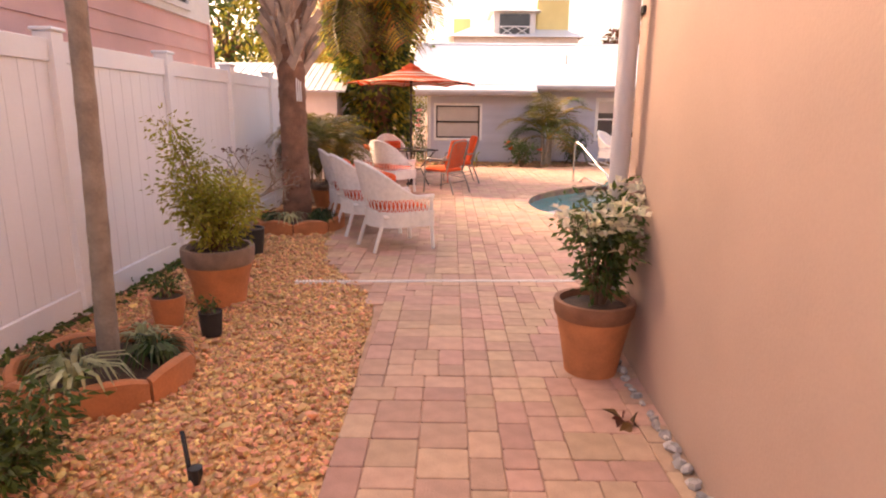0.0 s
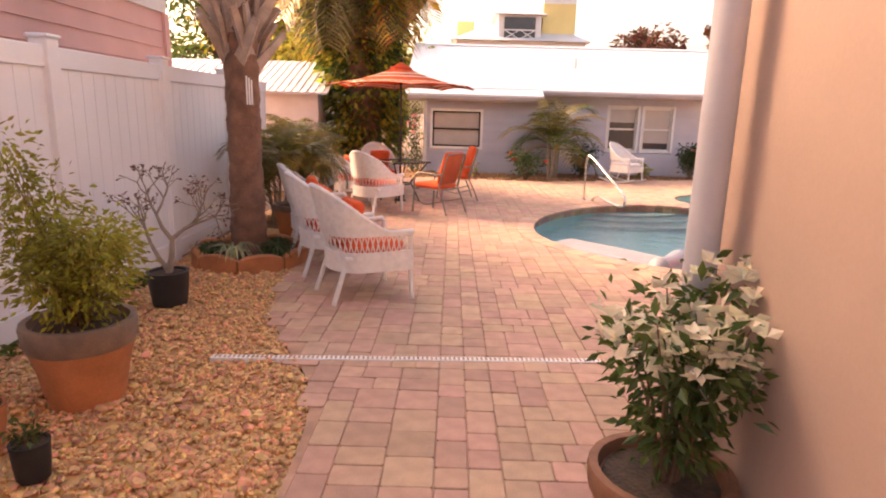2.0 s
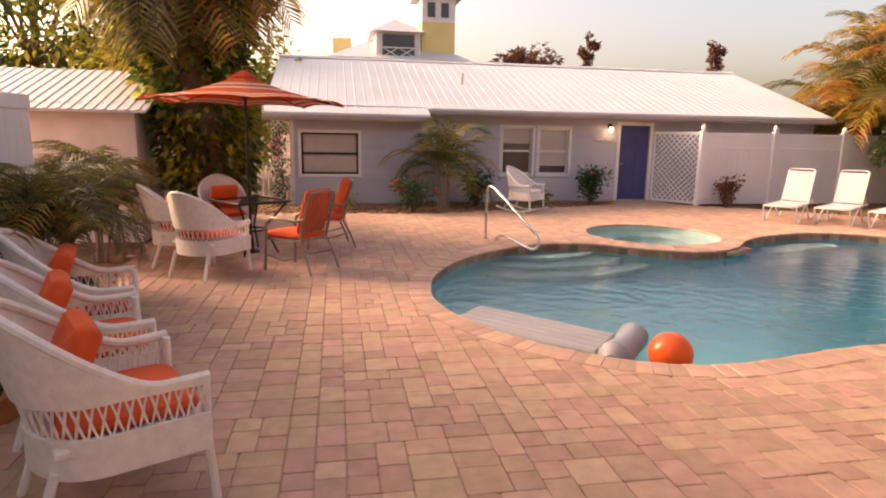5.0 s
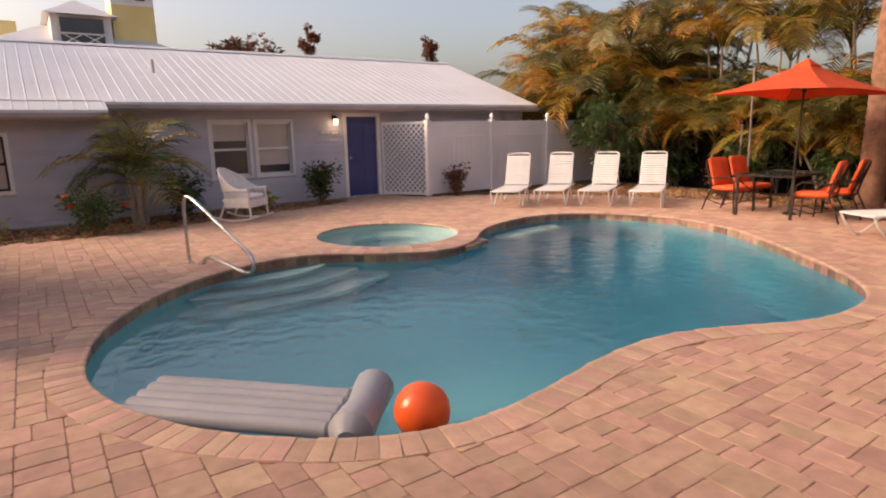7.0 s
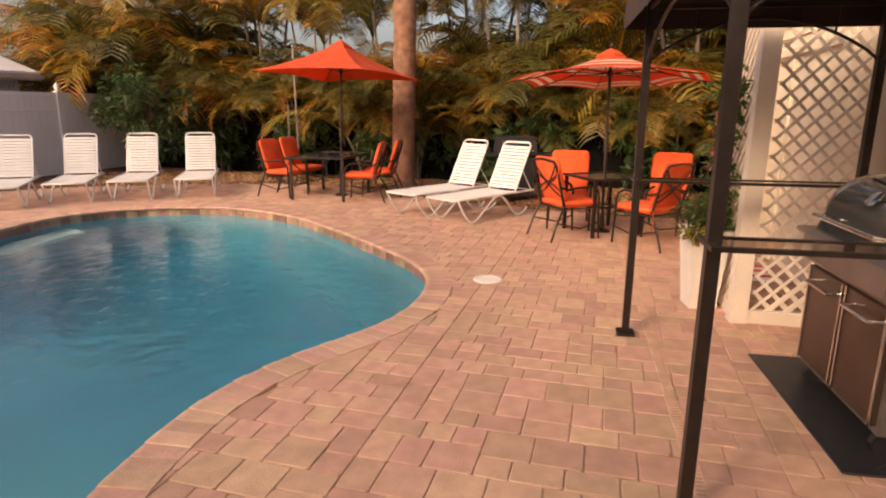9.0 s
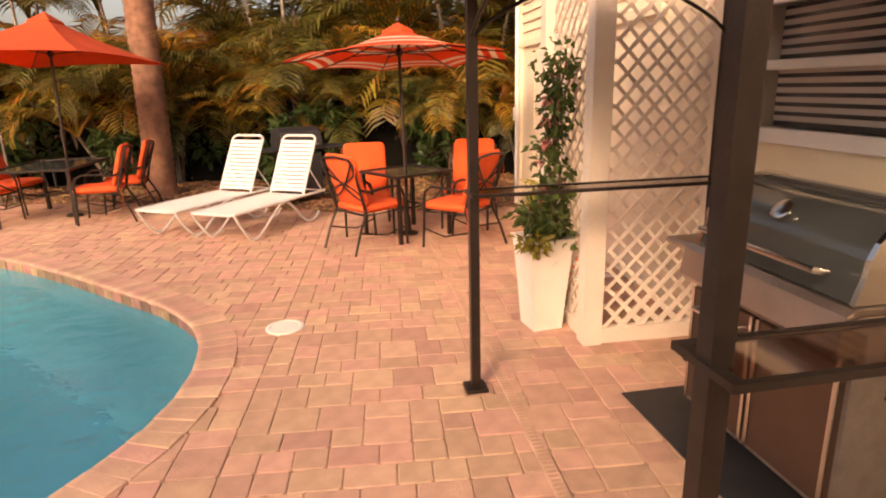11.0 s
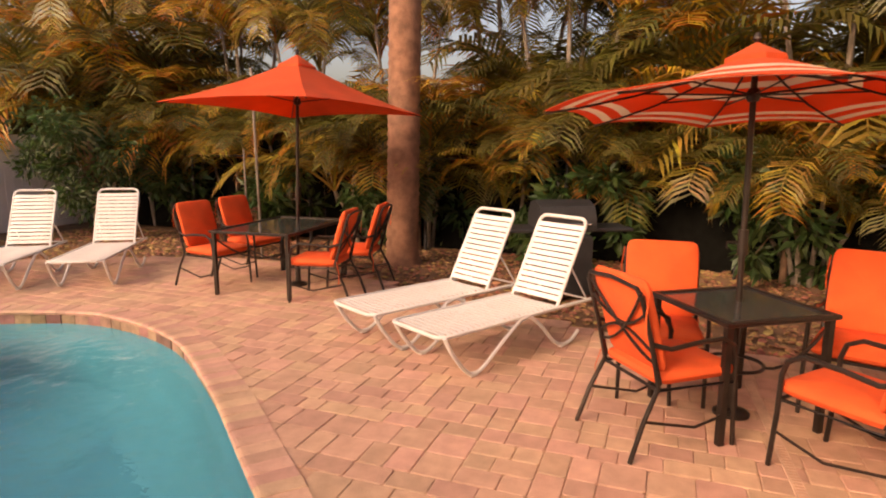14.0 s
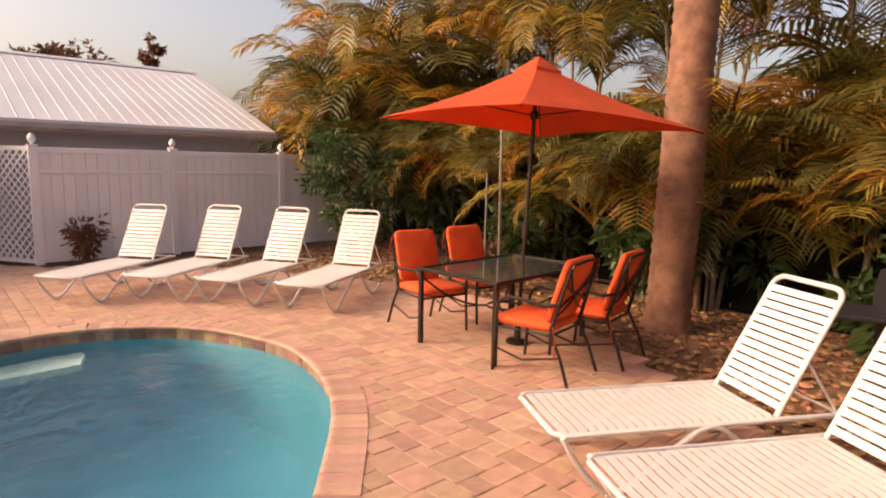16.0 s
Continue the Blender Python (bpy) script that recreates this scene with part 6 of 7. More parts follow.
# slim grey palm in the round bed
gp = thing("palm_tree", "slim grey-trunked palm in a round terracotta bed", "palm")
s = Shape()
s.tube(smooth_curve([(0, 0, -0.02), (0.03, -0.03, 0.4), (0.10, -0.10, 1.2), (0.15, -0.15, 2.2), (0.17, -0.18, 3.4)], 8, False), [0.062 - 0.0006 * k + 0.003 * (k % 2) for k in range(33)], 14)
part("trunk", s, M_TRUNK_G, gp)
cr_ = part("crown", palm_crown(43, 9, 1.5, (0.0, 1.2), (1.0, 1.9), 20, 3, 0), FMG, gp, smooth=False)
cr_.location = (0.17, -0.18, 3.4)
gp.matrix_world = pose(-1.28, 0.46, 0)

# vine-grown tree behind the small table
vt = thing("palm_tree", "old palm trunk overgrown with yellow green vines", "tree")
s = Shape()
s.lathe([(0.42 - 0.03 * z + 0.04 * math.sin(3.1 * z + 1), z) for z in [-0.04 + 0.25 * k for k in range(26)]], n=18, lobes=0.06, nl=5)
part("trunk", s, M_BARK, vt)
rgv = random.Random(9)
s = Shape()
for k in range(17000):
    z = 0.2 + 6.0 * rgv.random() ** 0.75
    a = rgv.uniform(0, 2 * math.pi)
    dens = 0.5 + 0.5 * math.sin(3 * a + 1.3 * z)
    if rgv.random() > 0.15 + 0.85 * dens:
        continue
    r = 0.42 + (0.25 + 0.12 * z + 0.40 * max(0.0, z - 2.9)) * rgv.random() * (0.35 + 0.65 * dens)
    leaves(s, rgv, [((r * math.cos(a), r * math.sin(a), z), (math.cos(a), math.sin(a), -0.3))], 0.16, 0.6, mi=0 if rgv.random() < 0.5 else 1)
part("vine", s, [M_LEAF_Y, M_LEAF], vt, "hanging yellow green vine leaves", smooth=False)
part("crown", palm_crown(44, 52, 2.1, (-0.7, 1.1), (0.8, 1.7), 24, 3, 4.6, 0.42), [M_FROND, M_FROND_D, M_FROND_G], vt, smooth=False)
vt.matrix_world = pose(-1.0, 11.6, 0)

# palms behind the wicker chairs
for x, y, sc_, sd in ((-1.1, 6.3, 0.52, 51), (-1.65, 7.4, 0.62, 52), (-1.9, 9.4, 0.6, 53)):
    a = areca(sd, 5, 0.7, 1.6, 0.25, 1.7, FMG, "green areca palm behind the wicker chairs", "palms behind the wicker chairs")
    a.matrix_world = pose(x, y, 0.3 if sd == 51 else -0.04) @ Matrix.Scale(sc_, 4)


def shrub(label, x, y, h, r, n, size, mat_, seed, flower=None, nf=0, fsize=0.09, stems=7, z=0.0, name="shrub", lean=(0, 0), spires=(), bloom=0.5):
    """A bush: thin stems and leaves filling an uneven upright shape."""
    rg = random.Random(seed)
    t = thing(name, label, "plant")
    lf = Shape()
    tips = []
    for k in range(stems):
        a = 2 * math.pi * k / stems + rg.uniform(-0.3, 0.3)
        rr = r * rg.uniform(0.3, 1.0)
        hh = h * rg.uniform(0.6, 1.0)
        e = Vector((math.cos(a) * rr + lean[0] * hh, math.sin(a) * rr + lean[1] * hh, hh))
        mid = Vector((e.x * 0.45, e.y * 0.45, hh * 0.55))
        part("stem", Shape().tube([(0.02 * math.cos(a), 0.02 * math.sin(a), -0.02), mid, e], [0.010, 0.006, 0.002], 5), M_BARK, t)
        tips.append((mid, e))
    for e in spires:
        e = Vector(e)
        mid = Vector((e.x * 0.35, e.y * 0.35, e.z * 0.45))
        part("stem", Shape().tube([(0, 0, -0.02), mid, e], [0.010, 0.006, 0.002], 5), M_BARK, t)
        tips.append((mid, e))
    for k in range(n):
        m_, e = tips[rg.randrange(len(tips))]
        f = rg.random()
        p = m_.lerp(e, f * 1.02 - 0.0) if f > 0.25 else (m_ * rg.uniform(0.5, 1.0))
        v = Vector((rg.gauss(0, 1), rg.gauss(0, 1), rg.gauss(0, 0.7)))
        q = p + v * r * 0.20
        if q.z < 0.01:
            q.z = 0.02
        leaves(lf, rg, [(q, v)], size)
    part("foliage", lf, mat_, t, smooth=False)
    if flower:
        for k in range(nf):
            m_, e = tips[rg.randrange(stems)]
            q = m_.lerp(e, rg.uniform(bloom, 1.05)) + Vector((rg.gauss(0, 1), rg.gauss(0, 1), rg.gauss(0, 0.5))) * r * 0.25
            fl_ = Shape()
            for j in range(5):
                a = 2 * math.pi * j / 5
                leaves(fl_, rg, [(q, (math.cos(a), math.sin(a), 0.6))], fsize, 0.75, 0.15, droop=0)
            part("flower", fl_, flower, t, smooth=False)
    t.matrix_world = pose(x, y, z)
    return t


shrub("potted bougainvillea with cream white bracts and dark leaves", 1.62, 0.56, 0.74, 0.25, 1300, 0.056, M_LEAF, 71, M_PETAL, 95, 0.056, 14, 0.38, "bougainvillea", (0.06, 0.0), bloom=0.7)
shrub("upright yellow green shrub in a terracotta pot", -1.11, 1.80, 0.60, 0.34, 5600, 0.046, M_LEAF_Y, 72, stems=18, z=0.40, spires=((-0.36, 0.0, 1.05), (-0.30, 0.05, 0.95), (-0.2, -0.05, 0.8), (-0.1, 0.05, 0.78)))
shrub("small weedy seedlings in a terracotta pot", -1.28, 1.24, 0.24, 0.12, 120, 0.05, M_LEAF, 73, stems=6, z=0.18)
shrub("small weedy seedlings in a nursery pot", -0.90, 1.05, 0.14, 0.07, 60, 0.04, M_LEAF, 74, stems=5, z=0.14)
shrub("dense dark green ground shrub at the gravel's edge", -1.08, -0.72, 0.40, 0.30, 1600, 0.05, M_LEAF, 75, stems=14)
shrub("hibiscus bush with red flowers before the siding", 2.75, 14.05, 0.75, 0.42, 700, 0.10, M_LEAF_D, 76, M_PETAL_R, 3, 0.12, 12)
shrub("hibiscus bush with dark leaves by the window", 4.40, 15.1, 0.85, 0.42, 700, 0.10, M_LEAF_D, 77, M_PETAL_R, 1, 0.10, 12)
shrub("round hibiscus bush beside the blue door", 7.45, 15.45, 0.92, 0.42, 900, 0.10, M_LEAF_D, 78, M_PETAL_R, 3, 0.11, 13)
shrub("small yellow green plant below the window", 6.1, 15.5, 0.38, 0.28, 300, 0.09, M_LEAF_Y, 79)
shrub("low yellow green plant at the house wall", 1.25, 14.6, 0.30, 0.30, 260, 0.09, M_LEAF_Y, 80)
shrub("reddish croton shrub before the white fence", 10.75, 14.72, 0.75, 0.30, 520, 0.10, M_LEAF_R, 81, stems=10)
shrub("reddish shrub at the mulch behind the chairs", 14.6, 9.9, 0.75, 0.35, 500, 0.10, M_LEAF_R, 82, stems=10)
shrub("variegated plant in a dark red pot", 10.52, 1.80, 0.38, 0.22, 420, 0.07, M_LEAF_Y, 83, z=0.27)
shrub("weeds and flowers filling the tall white planter", 8.22, 2.37, 0.34, 0.18, 420, 0.08, M_LEAF, 84, stems=10, z=0.56)
shrub("yellow green sprig hanging over the planter's rim", 8.08, 2.44, 0.16, 0.10, 130, 0.06, M_LEAF_Y, 85, z=0.54, lean=(-0.3, 0.3))
vn = thing("climbing_rose", "climbing vine with pink flowers on the lattice", "plant")
rgc = random.Random(86)
st, lf, fw = Shape(), Shape(), Shape()
for k in range(6):
    pts = [(8.22 + 0.03 * k - 0.07, 2.31, 0.55)]
    for j in range(9):
        pts.append((pts[-1][0] + rgc.uniform(-0.05, 0.055), 2.27 + rgc.uniform(-0.03, 0.06), pts[-1][2] + 0.135))
    part("stem", Shape().tube(pts, 0.006, 5), M_BARK, vn)
    for p in pts:
        for i in range(11):
            v = Vector((rgc.gauss(0, 0.07), rgc.gauss(0.02, 0.05), rgc.gauss(0, 0.07)))
            leaves(lf, rgc, [(Vector(p) + v, v)], 0.07, 0.55)
        if rgc.random() < 0.42:
            for j in range(6):
                leaves(fw, rgc, [(Vector(p) + Vector((0, 0.05, 0.02)), (math.cos(j), 0.5, math.sin(j)))], 0.05, 0.7, droop=0)
part("foliage", lf, M_LEAF, vn, smooth=False)
tagged(part("flowers", fw, M_PETAL_P, vn, "pale pink flowers", smooth=False), kind="stuff")
tv = thing("climbing_rose", "flowering vine with pink blooms on the house corner trellis", "plant")
st, lf, fw = Shape(), Shape(), Shape()
for k in range(4):
    pts = [(-0.25 + 0.06 * k, LY - 0.12, 0.0)]
    for j in range(11):
        pts.append((pts[-1][0] + rgc.uniform(-0.05, 0.05), LY - 0.12 + rgc.uniform(-0.04, 0.03), pts[-1][2] + 0.15))
    part("stem", Shape().tube(pts, 0.007, 5), M_BARK, tv)
    for p in pts:
        for i in range(9):
            v = Vector((rgc.gauss(0, 0.09), rgc.gauss(-0.02, 0.05), rgc.gauss(0, 0.08)))
            leaves(lf, rgc, [(Vector(p) + v, v)], 0.09, 0.55)
        if p[2] > 0.9 and rgc.random() < 0.4:
            for j in range(6):
                leaves(fw, rgc, [(Vector(p) + Vector((0, -0.07, 0.02)), (math.cos(j), -0.5, math.sin(j)))], 0.08, 0.7, droop=0)
part("foliage", lf, M_LEAF_D, tv, smooth=False)
tagged(part("flowers", fw, M_PETAL_P, tv, "pink flowers", smooth=False), kind="stuff")
# pygmy palm before the siding
pp_ = thing("palm_tree", "small feathery palm before the house siding", "palm")
for dx, dy, h in ((-0.12, 0, 0.75), (0.12, 0.06, 0.95), (0.0, -0.1, 0.6)):
    part("trunk", Shape().tube([(dx * 0.5, dy * 0.5, -0.04), (dx, dy, h)], [0.06, 0.04], 8), M_TRUNK_G, pp_)
    c = part("crown", palm_crown(int(90 + 10 * h), 9, 1.1, (0.1, 1.35), (1.2, 2.2), 18, 3, 0), [M_LEAF, M_FROND, M_FROND_D], pp_, smooth=False)
    c.location = (dx, dy, h)
pp_.matrix_world = pose(3.58, 14.95, 0) @ Matrix.Scale(1.22, 4)


def grass_tuft(label, x, y, z, n, L, mat_, seed, w=0.012, name="spider_plant"):
    rg = random.Random(seed)
    t = thing(name, label, "plant")
    s = Shape()
    for k in range(n):
        a = rg.uniform(0, 2 * math.pi)
        d = Vector((math.cos(a), math.sin(a), 0))
        side = Vector((-d.y, d.x, 0)) * w
        l = L * rg.uniform(0.6, 1.1)
        q = rg.uniform(0.5, 1.0)
        c = [Vector((0, 0, 0)) + d * 0.02, d * l * 0.35 * q + Vector((0, 0, l * 0.45)), d * l * 0.75 * q + Vector((0, 0, l * 0.40)), d * l * q + Vector((0, 0, l * 0.08))]
        s.add([c[0] - side * 0.6, c[0] + side * 0.6, c[1] - side, c[1] + side, c[2] - side * 0.8, c[2] + side * 0.8, c[3]], [(0, 1, 3, 2), (2, 3, 5, 4), (4, 5, 6)])
    tagged(part("foliage", s, mat_, t, smooth=False), kind="stuff")
    t.matrix_world = pose(x, y, z)
    return t


grass_tuft("striped spider plant arching over the terracotta edging", -1.22, 0.03, 0.08, 46, 0.40, M_SPIDER, 101)
grass_tuft("dark mondo grass tuft in the round bed", -0.98, 0.42, 0.07, 90, 0.30, M_LEAF_D, 102, 0.008, "mondo_grass")
grass_tuft("grey green grass tuft in the round bed", -1.48, 0.30, 0.07, 90, 0.28, M_FROND_D, 103, 0.008, "mondo_grass")
grass_tuft("striped grass tuft behind the slim palm", -1.16, 0.64, 0.07, 50, 0.28, M_SPIDER, 104, 0.008)
grass_tuft("striped spider plant at the palm's foot", -1.30, 4.62, 0.09, 40, 0.36, M_SPIDER, 105)
grass_tuft("dark grass tuft at the palm's foot", -0.92, 4.80, 0.08, 110, 0.30, M_LEAF_D, 106, 0.009, "mondo_grass")
grass_tuft("dark grass tuft at the palm's foot", -1.62, 4.84, 0.08, 90, 0.28, M_LEAF_D, 107, 0.009, "mondo_grass")
grass_tuft("dark grass tuft at the palm's foot", -1.0, 5.12, 0.08, 90, 0.28, M_LEAF_D, 108, 0.009, "mondo_grass")
grass_tuft("green palm leaves beside the propane tank", 5.50, 1.55, 0.03, 30, 0.55, M_LEAF, 120, 0.035, "potted_palm")
# bare shrub in the nursery pot
bs = thing("bare_shrub", "nearly leafless branching shrub in a black pot", "plant")
rgs = random.Random(110)
st, lf = Shape(), Shape()


def twig(p, d, L, r, depth):
    q = p + d * L
    st.tube([p, p.lerp(q, 0.5) + Vector((rgs.gauss(0, 0.03), rgs.gauss(0, 0.03), rgs.gauss(0, 0.02))) * L * 2, q], [r, r * 0.85, r * 0.6], 5)
    if depth == 0:
        for k in range(3):
            leaves(lf, rgs, [(q - d * L * rgs.random() * 0.5, d)], 0.028, 0.5)
        return
    for k in range(rgs.choice((2, 3))):
        e = (d + Vector((rgs.gauss(0, 0.55), rgs.gauss(0, 0.55), rgs.gauss(0.05, 0.35)))).normalized()
        twig(q, e, L * rgs.uniform(0.6, 0.85), r * 0.6, depth - 1)


twig(Vector((0, 0, 0)), Vector((0.15, 0.05, 1)).normalized(), 0.30, 0.032, 5)
twig(Vector((0, 0, 0.05)), Vector((-0.5, -0.1, 1)).normalized(), 0.26, 0.022, 4)
part("branch_frame", st, M_TRUNK_G, bs)
part("foliage", lf, M_LEAF_R, bs, smooth=False)
bs.matrix_world = pose(-1.41, 3.44, 0.24)
s = Shape()
rgw = random.Random(111)
for k in range(420):
    y = rgw.uniform(-1.0, 4.2)
    leaves(s, rgw, [((-1.97 + abs(rgw.gauss(0, 0.05)), y, rgw.uniform(0.0, 0.08)), (1, 0, 0.6))], 0.06, 0.6)
solid("ground_cover", s, M_LEAF, "thin green weeds along the fence foot", "weeds", kind="stuff", smooth=False)

# ---- far house with the yellow tower ----
fh = thing("tower_house", "distant house with white metal roofs and yellow tower", "house")
FY = 50.0
part("wall", Shape().box(1.6, FY, 0, 12.0, FY + 9, 7.9), M_TRIM, fh, smooth=False)
part("dormer", Shape().box(4.9, FY + 0.2, 8.0, 8.4, FY + 5, 9.95), M_TRIM, fh, smooth=False)
s = Shape()
s.add([(1.1, FY - 0.6, 7.9), (12.4, FY - 0.6, 7.9), (12.4, FY + 9, 7.9), (1.1, FY + 9, 7.9), (4.5, FY + 3, 9.6), (9.5, FY + 3, 9.6), (9.5, FY + 6, 9.6), (4.5, FY + 6, 9.6)], [(0, 1, 5, 4), (1, 2, 6, 5), (2, 3, 7, 6), (3, 0, 4, 7), (4, 5, 6, 7), (3, 2, 1, 0)])
part("roof", s, M_ROOF, fh, "white metal hip roof", smooth=False)
s = Shape()
s.add([(4.5, FY - 0.3, 9.95), (8.8, FY - 0.3, 9.95), (8.8, FY + 5.4, 9.95), (4.5, FY + 5.4, 9.95), (6.5, FY + 1.9, 11.2), (6.9, FY + 3.2, 11.2)], [(0, 1, 5, 4), (1, 2, 5), (2, 3, 4, 5), (3, 0, 4), (3, 2, 1, 0)])
part("roof", s, M_ROOF, fh, "white metal hip roof", smooth=False)
part("window", Shape().box(5.4, FY - 0.02, 8.1, 7.9, FY + 0.19, 9.75), M_GLASS, fh, "dark open balcony", smooth=False)
s = Shape()
s.tube([(5.4, FY - 0.1, 8.75), (7.9, FY - 0.1, 8.75)], 0.05, 6)
s.tube([(5.4, FY - 0.1, 8.05), (7.9, FY - 0.1, 8.05)], 0.05, 6)
s.tube([(5.4, FY - 0.1, 8.05), (6.65, FY - 0.1, 8.75), (7.9, FY - 0.1, 8.05)], 0.035, 6)
s.tube([(5.4, FY - 0.1, 8.75), (6.65, FY - 0.1, 8.05), (7.9, FY - 0.1, 8.75)], 0.035, 6)
part("balcony_rail", s, M_TRIM, fh)
tw = part("tower", Shape().box(8.6, FY + 1.0, 8.5, 11.3, FY + 3.6, 11.0), M_YELLOW, fh, "yellow stucco tower", smooth=False)
part("belvedere", Shape().box(8.6, FY + 1.0, 11.0, 11.3, FY + 3.6, 12.9), M_TRIM, tw, smooth=False)
for x in (9.05, 10.15):
    part("window", Shape().box(x, FY + 0.95, 11.35, x + 0.62, FY + 0.99, 12.45), M_GLASS, tw, "dark tower window", smooth=False)
s = Shape()
s.add([(8.0, FY + 0.4, 12.9), (11.9, FY + 0.4, 12.9), (11.9, FY + 4.2, 12.9), (8.0, FY + 4.2, 12.9), (9.95, FY + 2.3, 14.4)], [(0, 1, 4), (1, 2, 4), (2, 3, 4), (3, 0, 4), (3, 2, 1, 0)])
part("tower_roof", s, M_ROOF, tw, smooth=False)
part("side_wing", Shape().box(1.6, FY + 4, 7.9, 3.1, FY + 8, 9.9), M_YELLOW, fh, smooth=False)

fh.matrix_world = pose(-0.58, 0, -0.42)

# ---- gravel, chips and rubble ----
def scatter(name, label, spots, size, mat_, seed, category="gravel", flat=0.6):
    """Loose stones: low rounded lumps with random size and turn, in one sheet."""
    rg = np.random.default_rng(seed)
    ico = Shape().blob((0, 0, 0), 1, 1, 1, 6, 4)
    base = np.array(ico.v)
    fc = ico.f
    n = len(spots)
    sc_ = size * rg.uniform(0.55, 1.35, (n, 1, 1)) * np.stack([rg.uniform(0.8, 1.35, n), rg.uniform(0.7, 1.0, n), rg.uniform(flat * 0.7, flat * 1.2, n)], 1)[:, None, :]
    a, b = rg.uniform(0, 6.283, n), rg.normal(0, 0.35, n)
    ca, sa, cb, sb = np.cos(a), np.sin(a), np.cos(b), np.sin(b)
    v = base[None] * sc_ * (1 + 0.10 * rg.standard_normal((n, len(base), 1)))
    y2, z2 = v[..., 1] * cb[:, None] - v[..., 2] * sb[:, None], v[..., 1] * sb[:, None] + v[..., 2] * cb[:, None]
    x3, y3 = v[..., 0] * ca[:, None] - y2 * sa[:, None], v[..., 0] * sa[:, None] + y2 * ca[:, None]
    P = np.stack([x3, y3, z2], -1) + np.array(spots)[:, None, :]
    s = Shape()
    s.v = [tuple(p) for p in P.reshape(-1, 3)]
    k = len(base)
    s.f = [tuple(i * k + j for j in f) for i in range(n) for f in fc]
    s.mi = [0] * len(s.f)
    return solid(name, s, mat_, label, category, kind="stuff")


rg = random.Random(201)
edge_at = sorted((y, x) for x, y in DECK_LEFT)


def deck_left(y):
    for (y0, x0), (y1, x1) in zip(edge_at, edge_at[1:]):
        if y0 <= y <= y1:
            return x0 + (x1 - x0) * (y - y0) / max(1e-6, y1 - y0)
    return 0.0


bed = Shape()
bed.prism([(-2.04, -6.0)] + [(x - 0.005, y) for x, y in DECK_LEFT if -6 < y < 7] + [(-2.04, 7.0)], 0.012, "z", -0.042)
solid("gravel_bed", bed, M_PEBBLE, "orange gravel bed along the white fence", "gravel bed", kind="structure", smooth=False)
spots = []
while len(spots) < 25000:
    y = -2.4 + 8.6 * rg.random() ** 1.15
    x = rg.uniform(-2.0, 0.22)
    if x < deck_left(y) - 0.01 and (x + 1.24) ** 2 + (y - 0.35) ** 2 > 0.22 and (x + 1.26) ** 2 + (y - 5.02) ** 2 > 0.36:
        spots.append((x, y, -0.03 + 0.03 * rg.random() ** 1.5))
scatter("river_gravel", "orange and cream river pebbles covering the bed", spots, 0.017, M_PEBBLE, 1, flat=0.78)
spots = []
while len(spots) < 260:
    y, x = rg.uniform(-1.5, 4.5), rg.uniform(-1.95, 0.1)
    if x < deck_left(y) - 0.05 and (x + 1.24) ** 2 + (y - 0.35) ** 2 > 0.28:
        spots.append((x, y, 0.006))
scatter("large_pebble", "larger pale pebbles lying on the gravel", spots, 0.030, M_PEBBLE, 2)
spots = []
while len(spots) < 7000:
    x, y = rg.uniform(11.6, 16.2), rg.uniform(1.0, 14.6)
    if not inside(x, y, DECK):
        spots.append((x, y, -0.035 + 0.02 * rg.random()))
scatter("bark_mulch", "brown bark chips and leaves under the palms", spots, 0.035, M_CHIP, 3, "mulch", 0.3)
spots = []
while len(spots) < 2600:
    x, y = rg.uniform(-2, 8.6), rg.uniform(13.4, 16.1)
    if not inside(x, y, DECK):
        spots.append((x, y, -0.03 + 0.02 * rg.random()))
scatter("bark_mulch", "brown mulch in the bed along the house", spots, 0.04, M_CHIP, 4, "mulch", 0.4)
spots = [(1.765 + 0.03 * rg.random(), -1.8 + 0.042 * k + rg.uniform(-0.03, 0.03), 0.004 + 0.012 * rg.random()) for k in range(66) if rg.random() < 0.75]
scatter("rubble", "grey broken mortar along the stucco wall's foot", spots, 0.028, M_ROCK, 5, "rubble", 0.8)
s = Shape()
for x, y, r in ((1.66, -0.12, 0.3), (1.62, -0.06, 1.4)):
    for k in range(4):
        leaves(s, rg, [((x, y, 0.012), (math.cos(r + k), math.sin(r + k), 0.4))], 0.09, 0.6)
solid("dry_leaf", s, M_LEAF_R, "curled brown dry leaves on the paving", "leaf", smooth=False)

# ---- coping bricks round pool and spa ----
s = Shape()
prof = [(-0.035, -0.022), (-0.052, -0.006), (-0.045, 0.008), (-0.025, 0.013), (0.195, 0.011), (0.20, 0.0)]
hw = 0.0563
vs = []
for x in (-hw, -hw + 0.006, hw - 0.006, hw):
    dz = 0.0 if abs(x) < hw - 0.001 else -0.006
    vs += [(x * (1 + 0.08 * y / 0.2), y, z + (dz * 0.6 if z > 0 else 0)) for y, z in prof] + [(x * 1.08, 0.20, -0.03), (x, -0.035, -0.03)]
n = len(prof) + 2
fs = [(k * n + i, (k + 1) * n + i, (k + 1) * n + (i + 1) % n, k * n + (i + 1) % n) for k in range(3) for i in range(n)]
fs += [tuple(range(n)), tuple(range(4 * n - 1, 3 * n - 1, -1))]
s.add(vs, [tuple(reversed(f)) for f in fs])
coping_mesh = mesh_of("coping_brick", s, M_COPING)


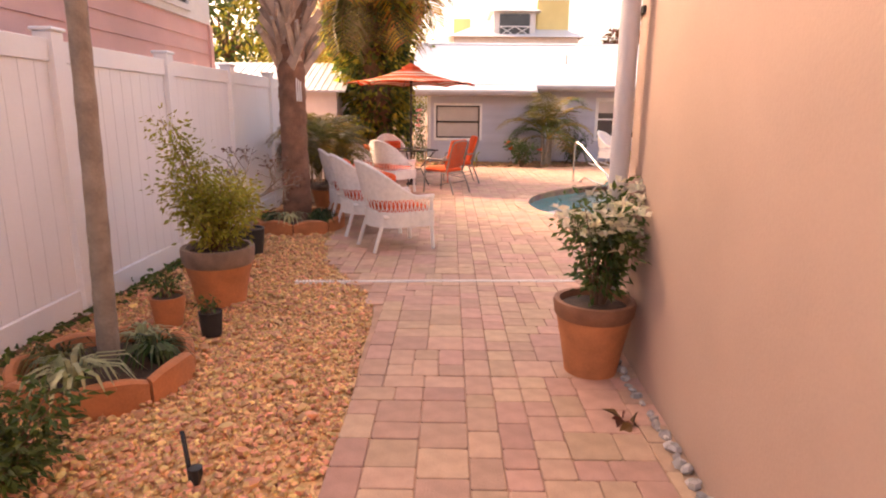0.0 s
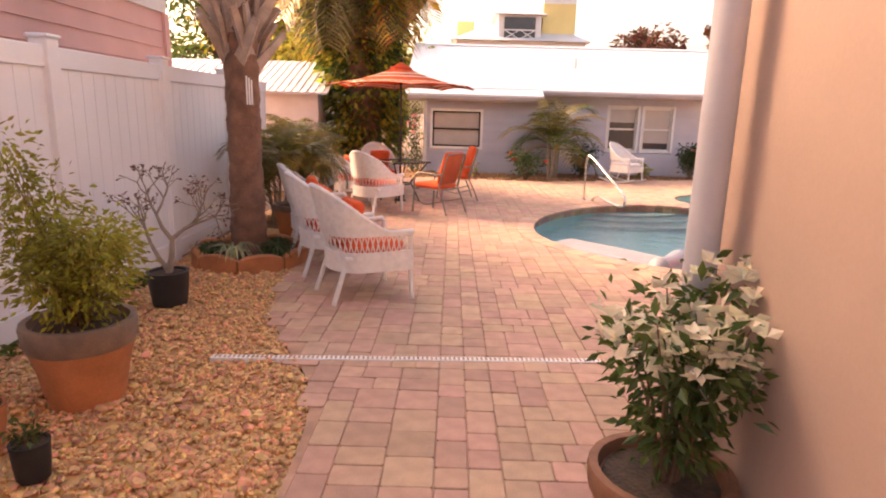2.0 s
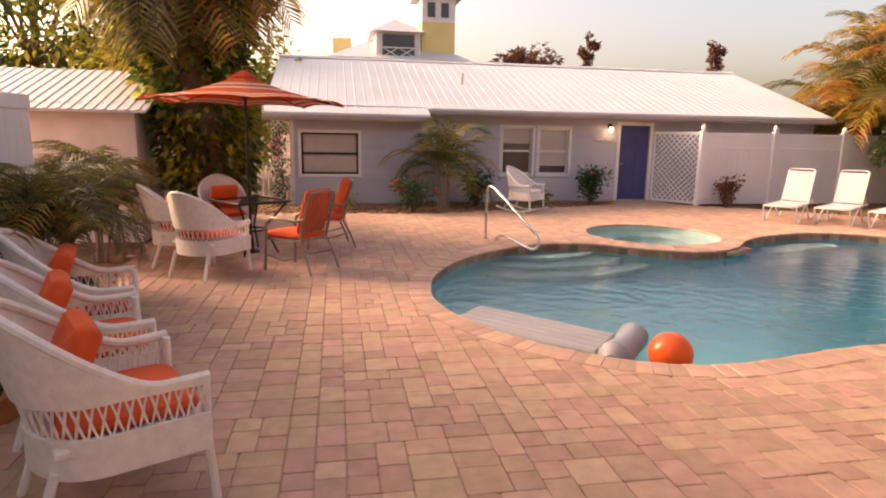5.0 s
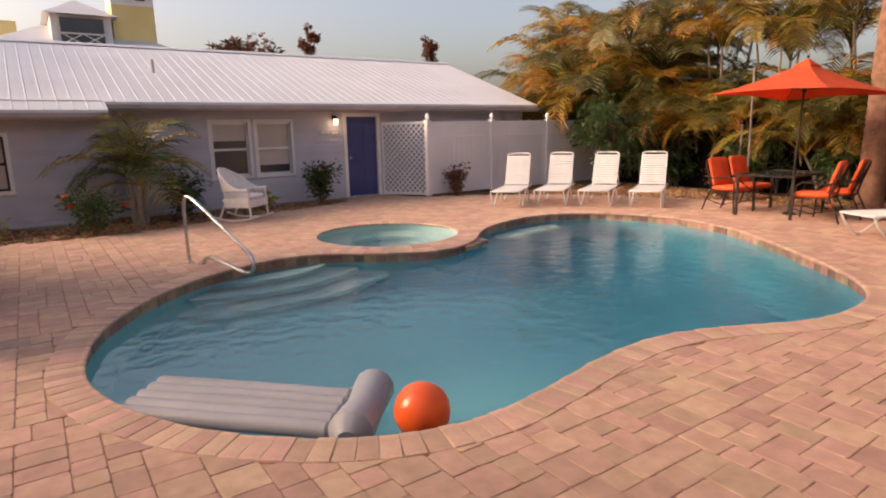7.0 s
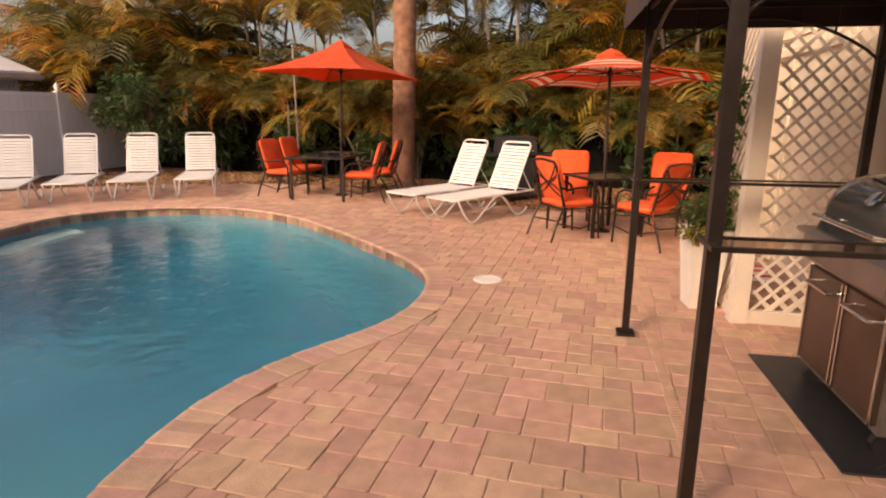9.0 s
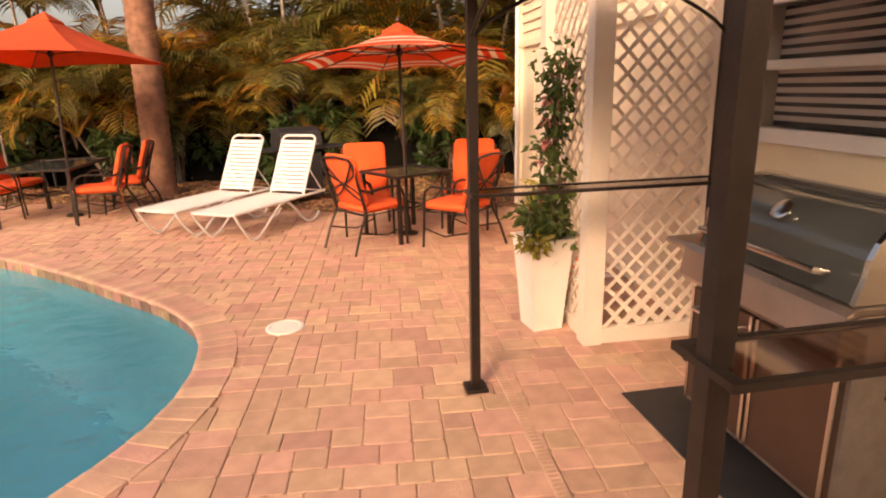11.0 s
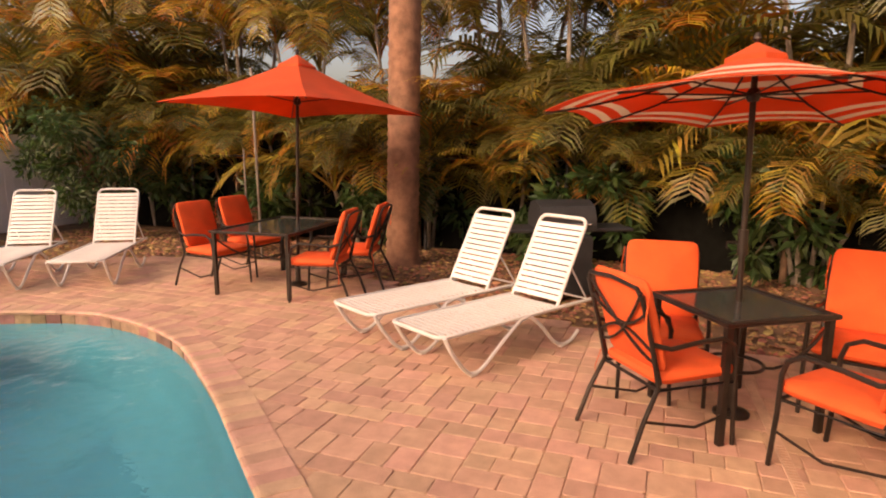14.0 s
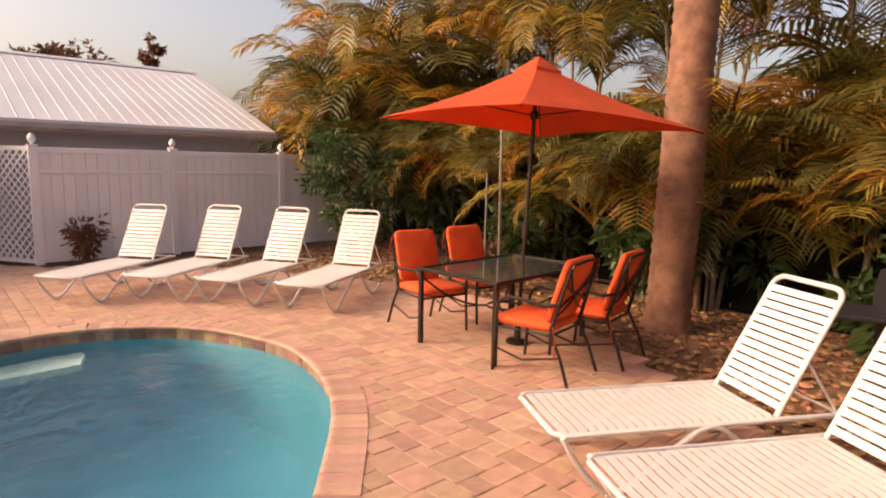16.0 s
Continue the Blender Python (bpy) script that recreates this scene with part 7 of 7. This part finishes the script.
def lay_coping(outline, owner, centre_in, step, skip=None):
    for p, d in even_steps(outline, step):
        nrm = Vector((-d.y, d.x, 0))
        if inside(p.x + nrm.x * 0.05, p.y + nrm.y * 0.05, outline):
            nrm = -nrm
        if skip and skip(p):
            continue
        o = new("coping_brick", coping_mesh)
        o.parent = owner
        zz = -0.006 + 0.003 * math.sin(37 * p.x + 11 * p.y)
        t = nrm.cross(Vector((0, 0, 1)))
        o.matrix_world = Matrix(((t.x, nrm.x, 0, p.x), (t.y, nrm.y, 0, p.y), (0, 0, 1, zz), (0, 0, 0, 1)))


lay_coping(POOL, pool, None, 0.112)
lay_coping(SPA, spa, None, 0.112)

# ---- paving stones: blocks of mixed sizes ----
U = 0.078


def stone(w, d):
    """One tumbled paver: chamfered, a little uneven."""
    s = Shape()
    c, h = 0.005, 0.0017
    x, y = w / 2 - 0.0018, d / 2 - 0.0018
    q = 0.012
    lo = [(-x + q, -y), (x - q, -y), (x, -y + q), (x, y - q), (x - q, y), (-x + q, y), (-x, y - q), (-x, -y + q)]
    hi = [(px * (1 - c / x), py * (1 - c / y)) for px, py in lo]
    s.add([(px, py, -0.032) for px, py in lo] + [(px, py, -h - 0.002) for px, py in lo] + [(px, py, 0.0) for px, py in hi],
          [(i, (i + 1) % 8, 8 + (i + 1) % 8, 8 + i) for i in range(8)] + [(8 + i, 8 + (i + 1) % 8, 16 + (i + 1) % 8, 16 + i) for i in range(8)] + [tuple(range(16, 24))])
    return s


def random_bond(n, seed):
    """Fill an n by n patch that joins onto itself with stones of four sizes, with no long joints."""
    rg_ = random.Random(seed)
    taken = [[False] * n for _ in range(n)]
    laid, trail = [], []
    sizes = [(3, 2), (3, 2), (2, 3), (3, 3), (2, 2)]
    tries = 0

    def free_spot():
        for y in range(n):
            for x in range(n):
                if not taken[y][x]:
                    return x, y
        return None

    def cells(x, y, w, d):
        return [((x + i) % n, (y + j) % n) for i in range(w) for j in range(d)]

    while tries < 60000:
        tries += 1
        spot = free_spot()
        if spot is None:
            return laid
        if len(trail) == len(laid):
            order = list(dict.fromkeys(rg_.sample(sizes, 5)))
            trail.append(order)
        order = trail[-1]
        done = False
        while order and not done:
            w, d = order.pop()
            cs = cells(spot[0], spot[1], w, d)
            if all(not taken[b][a] for a, b in cs):
                right, after = (spot[0] + w) % n, (spot[0] + w + 1) % n
                if not taken[spot[1]][right] and taken[spot[1]][after]:
                    continue
                for a, b in cs:
                    taken[b][a] = True
                laid.append((spot[0], spot[1], w, d))
                done = True
        if not done:
            trail.pop()
            if not laid:
                break
            for a, b in cells(*laid.pop()):
                taken[b][a] = False
    return laid


BOND = 24
bond = random_bond(BOND, 8)
stones = {(w, d): stone(w * U, d * U) for w in (2, 3) for d in (2, 3)}
stone_mesh = {k: mesh_of("paving_stone", v, M_PAVER) for k, v in stones.items()}
rest = Shape()
rg = random.Random(301)
placed = 0


def lay(xc, yc, key):
    global placed
    if not inside(xc, yc, DECK):
        return
    if 1.5 < xc < 12 and 4 < yc < 12.6:
        if inside(xc, yc, POOL) or math.hypot(xc - SPA_C[0], yc - SPA_C[1]) < SPA_R or gap_to(xc, yc, POOL) < 0.13 or abs(math.hypot(xc - SPA_C[0], yc - SPA_C[1]) - SPA_R) < 0.13:
            return
    m = pose(xc, yc, rg.uniform(-0.003, 0.001), rg.gauss(0, 0.3), rg.gauss(0, 0.3), rg.gauss(0, 0.5))
    near = (-0.1 < xc < 1.8 and -1.2 < yc < 2.2) or (6.0 < xc < 8.6 and 2.8 < yc < 4.0)
    if near and placed < 300:
        o = new("paving_stone", stone_mesh[key])
        o.parent = pavement
        o.matrix_world = m
        placed += 1
    else:
        k = len(rest.v)
        rest.v += [tuple(m @ Vector(p)) for p in stones[key].v]
        rest.f += [tuple(k + i for i in f) for f in stones[key].f]


for by in range(11):
    for bx in range(12):
        for x, y, w, d in bond:
            lay(-2.6 + (bx * BOND + x + w / 2) * U, -3.3 + (by * BOND + y + d / 2) * U, (w, d))
rest.mi = [0] * len(rest.f)
more = part("paving_stones", rest, M_PAVER, pavement, smooth=False)
tagged(more, "tumbled paving stones of mixed sizes", kind="stuff")
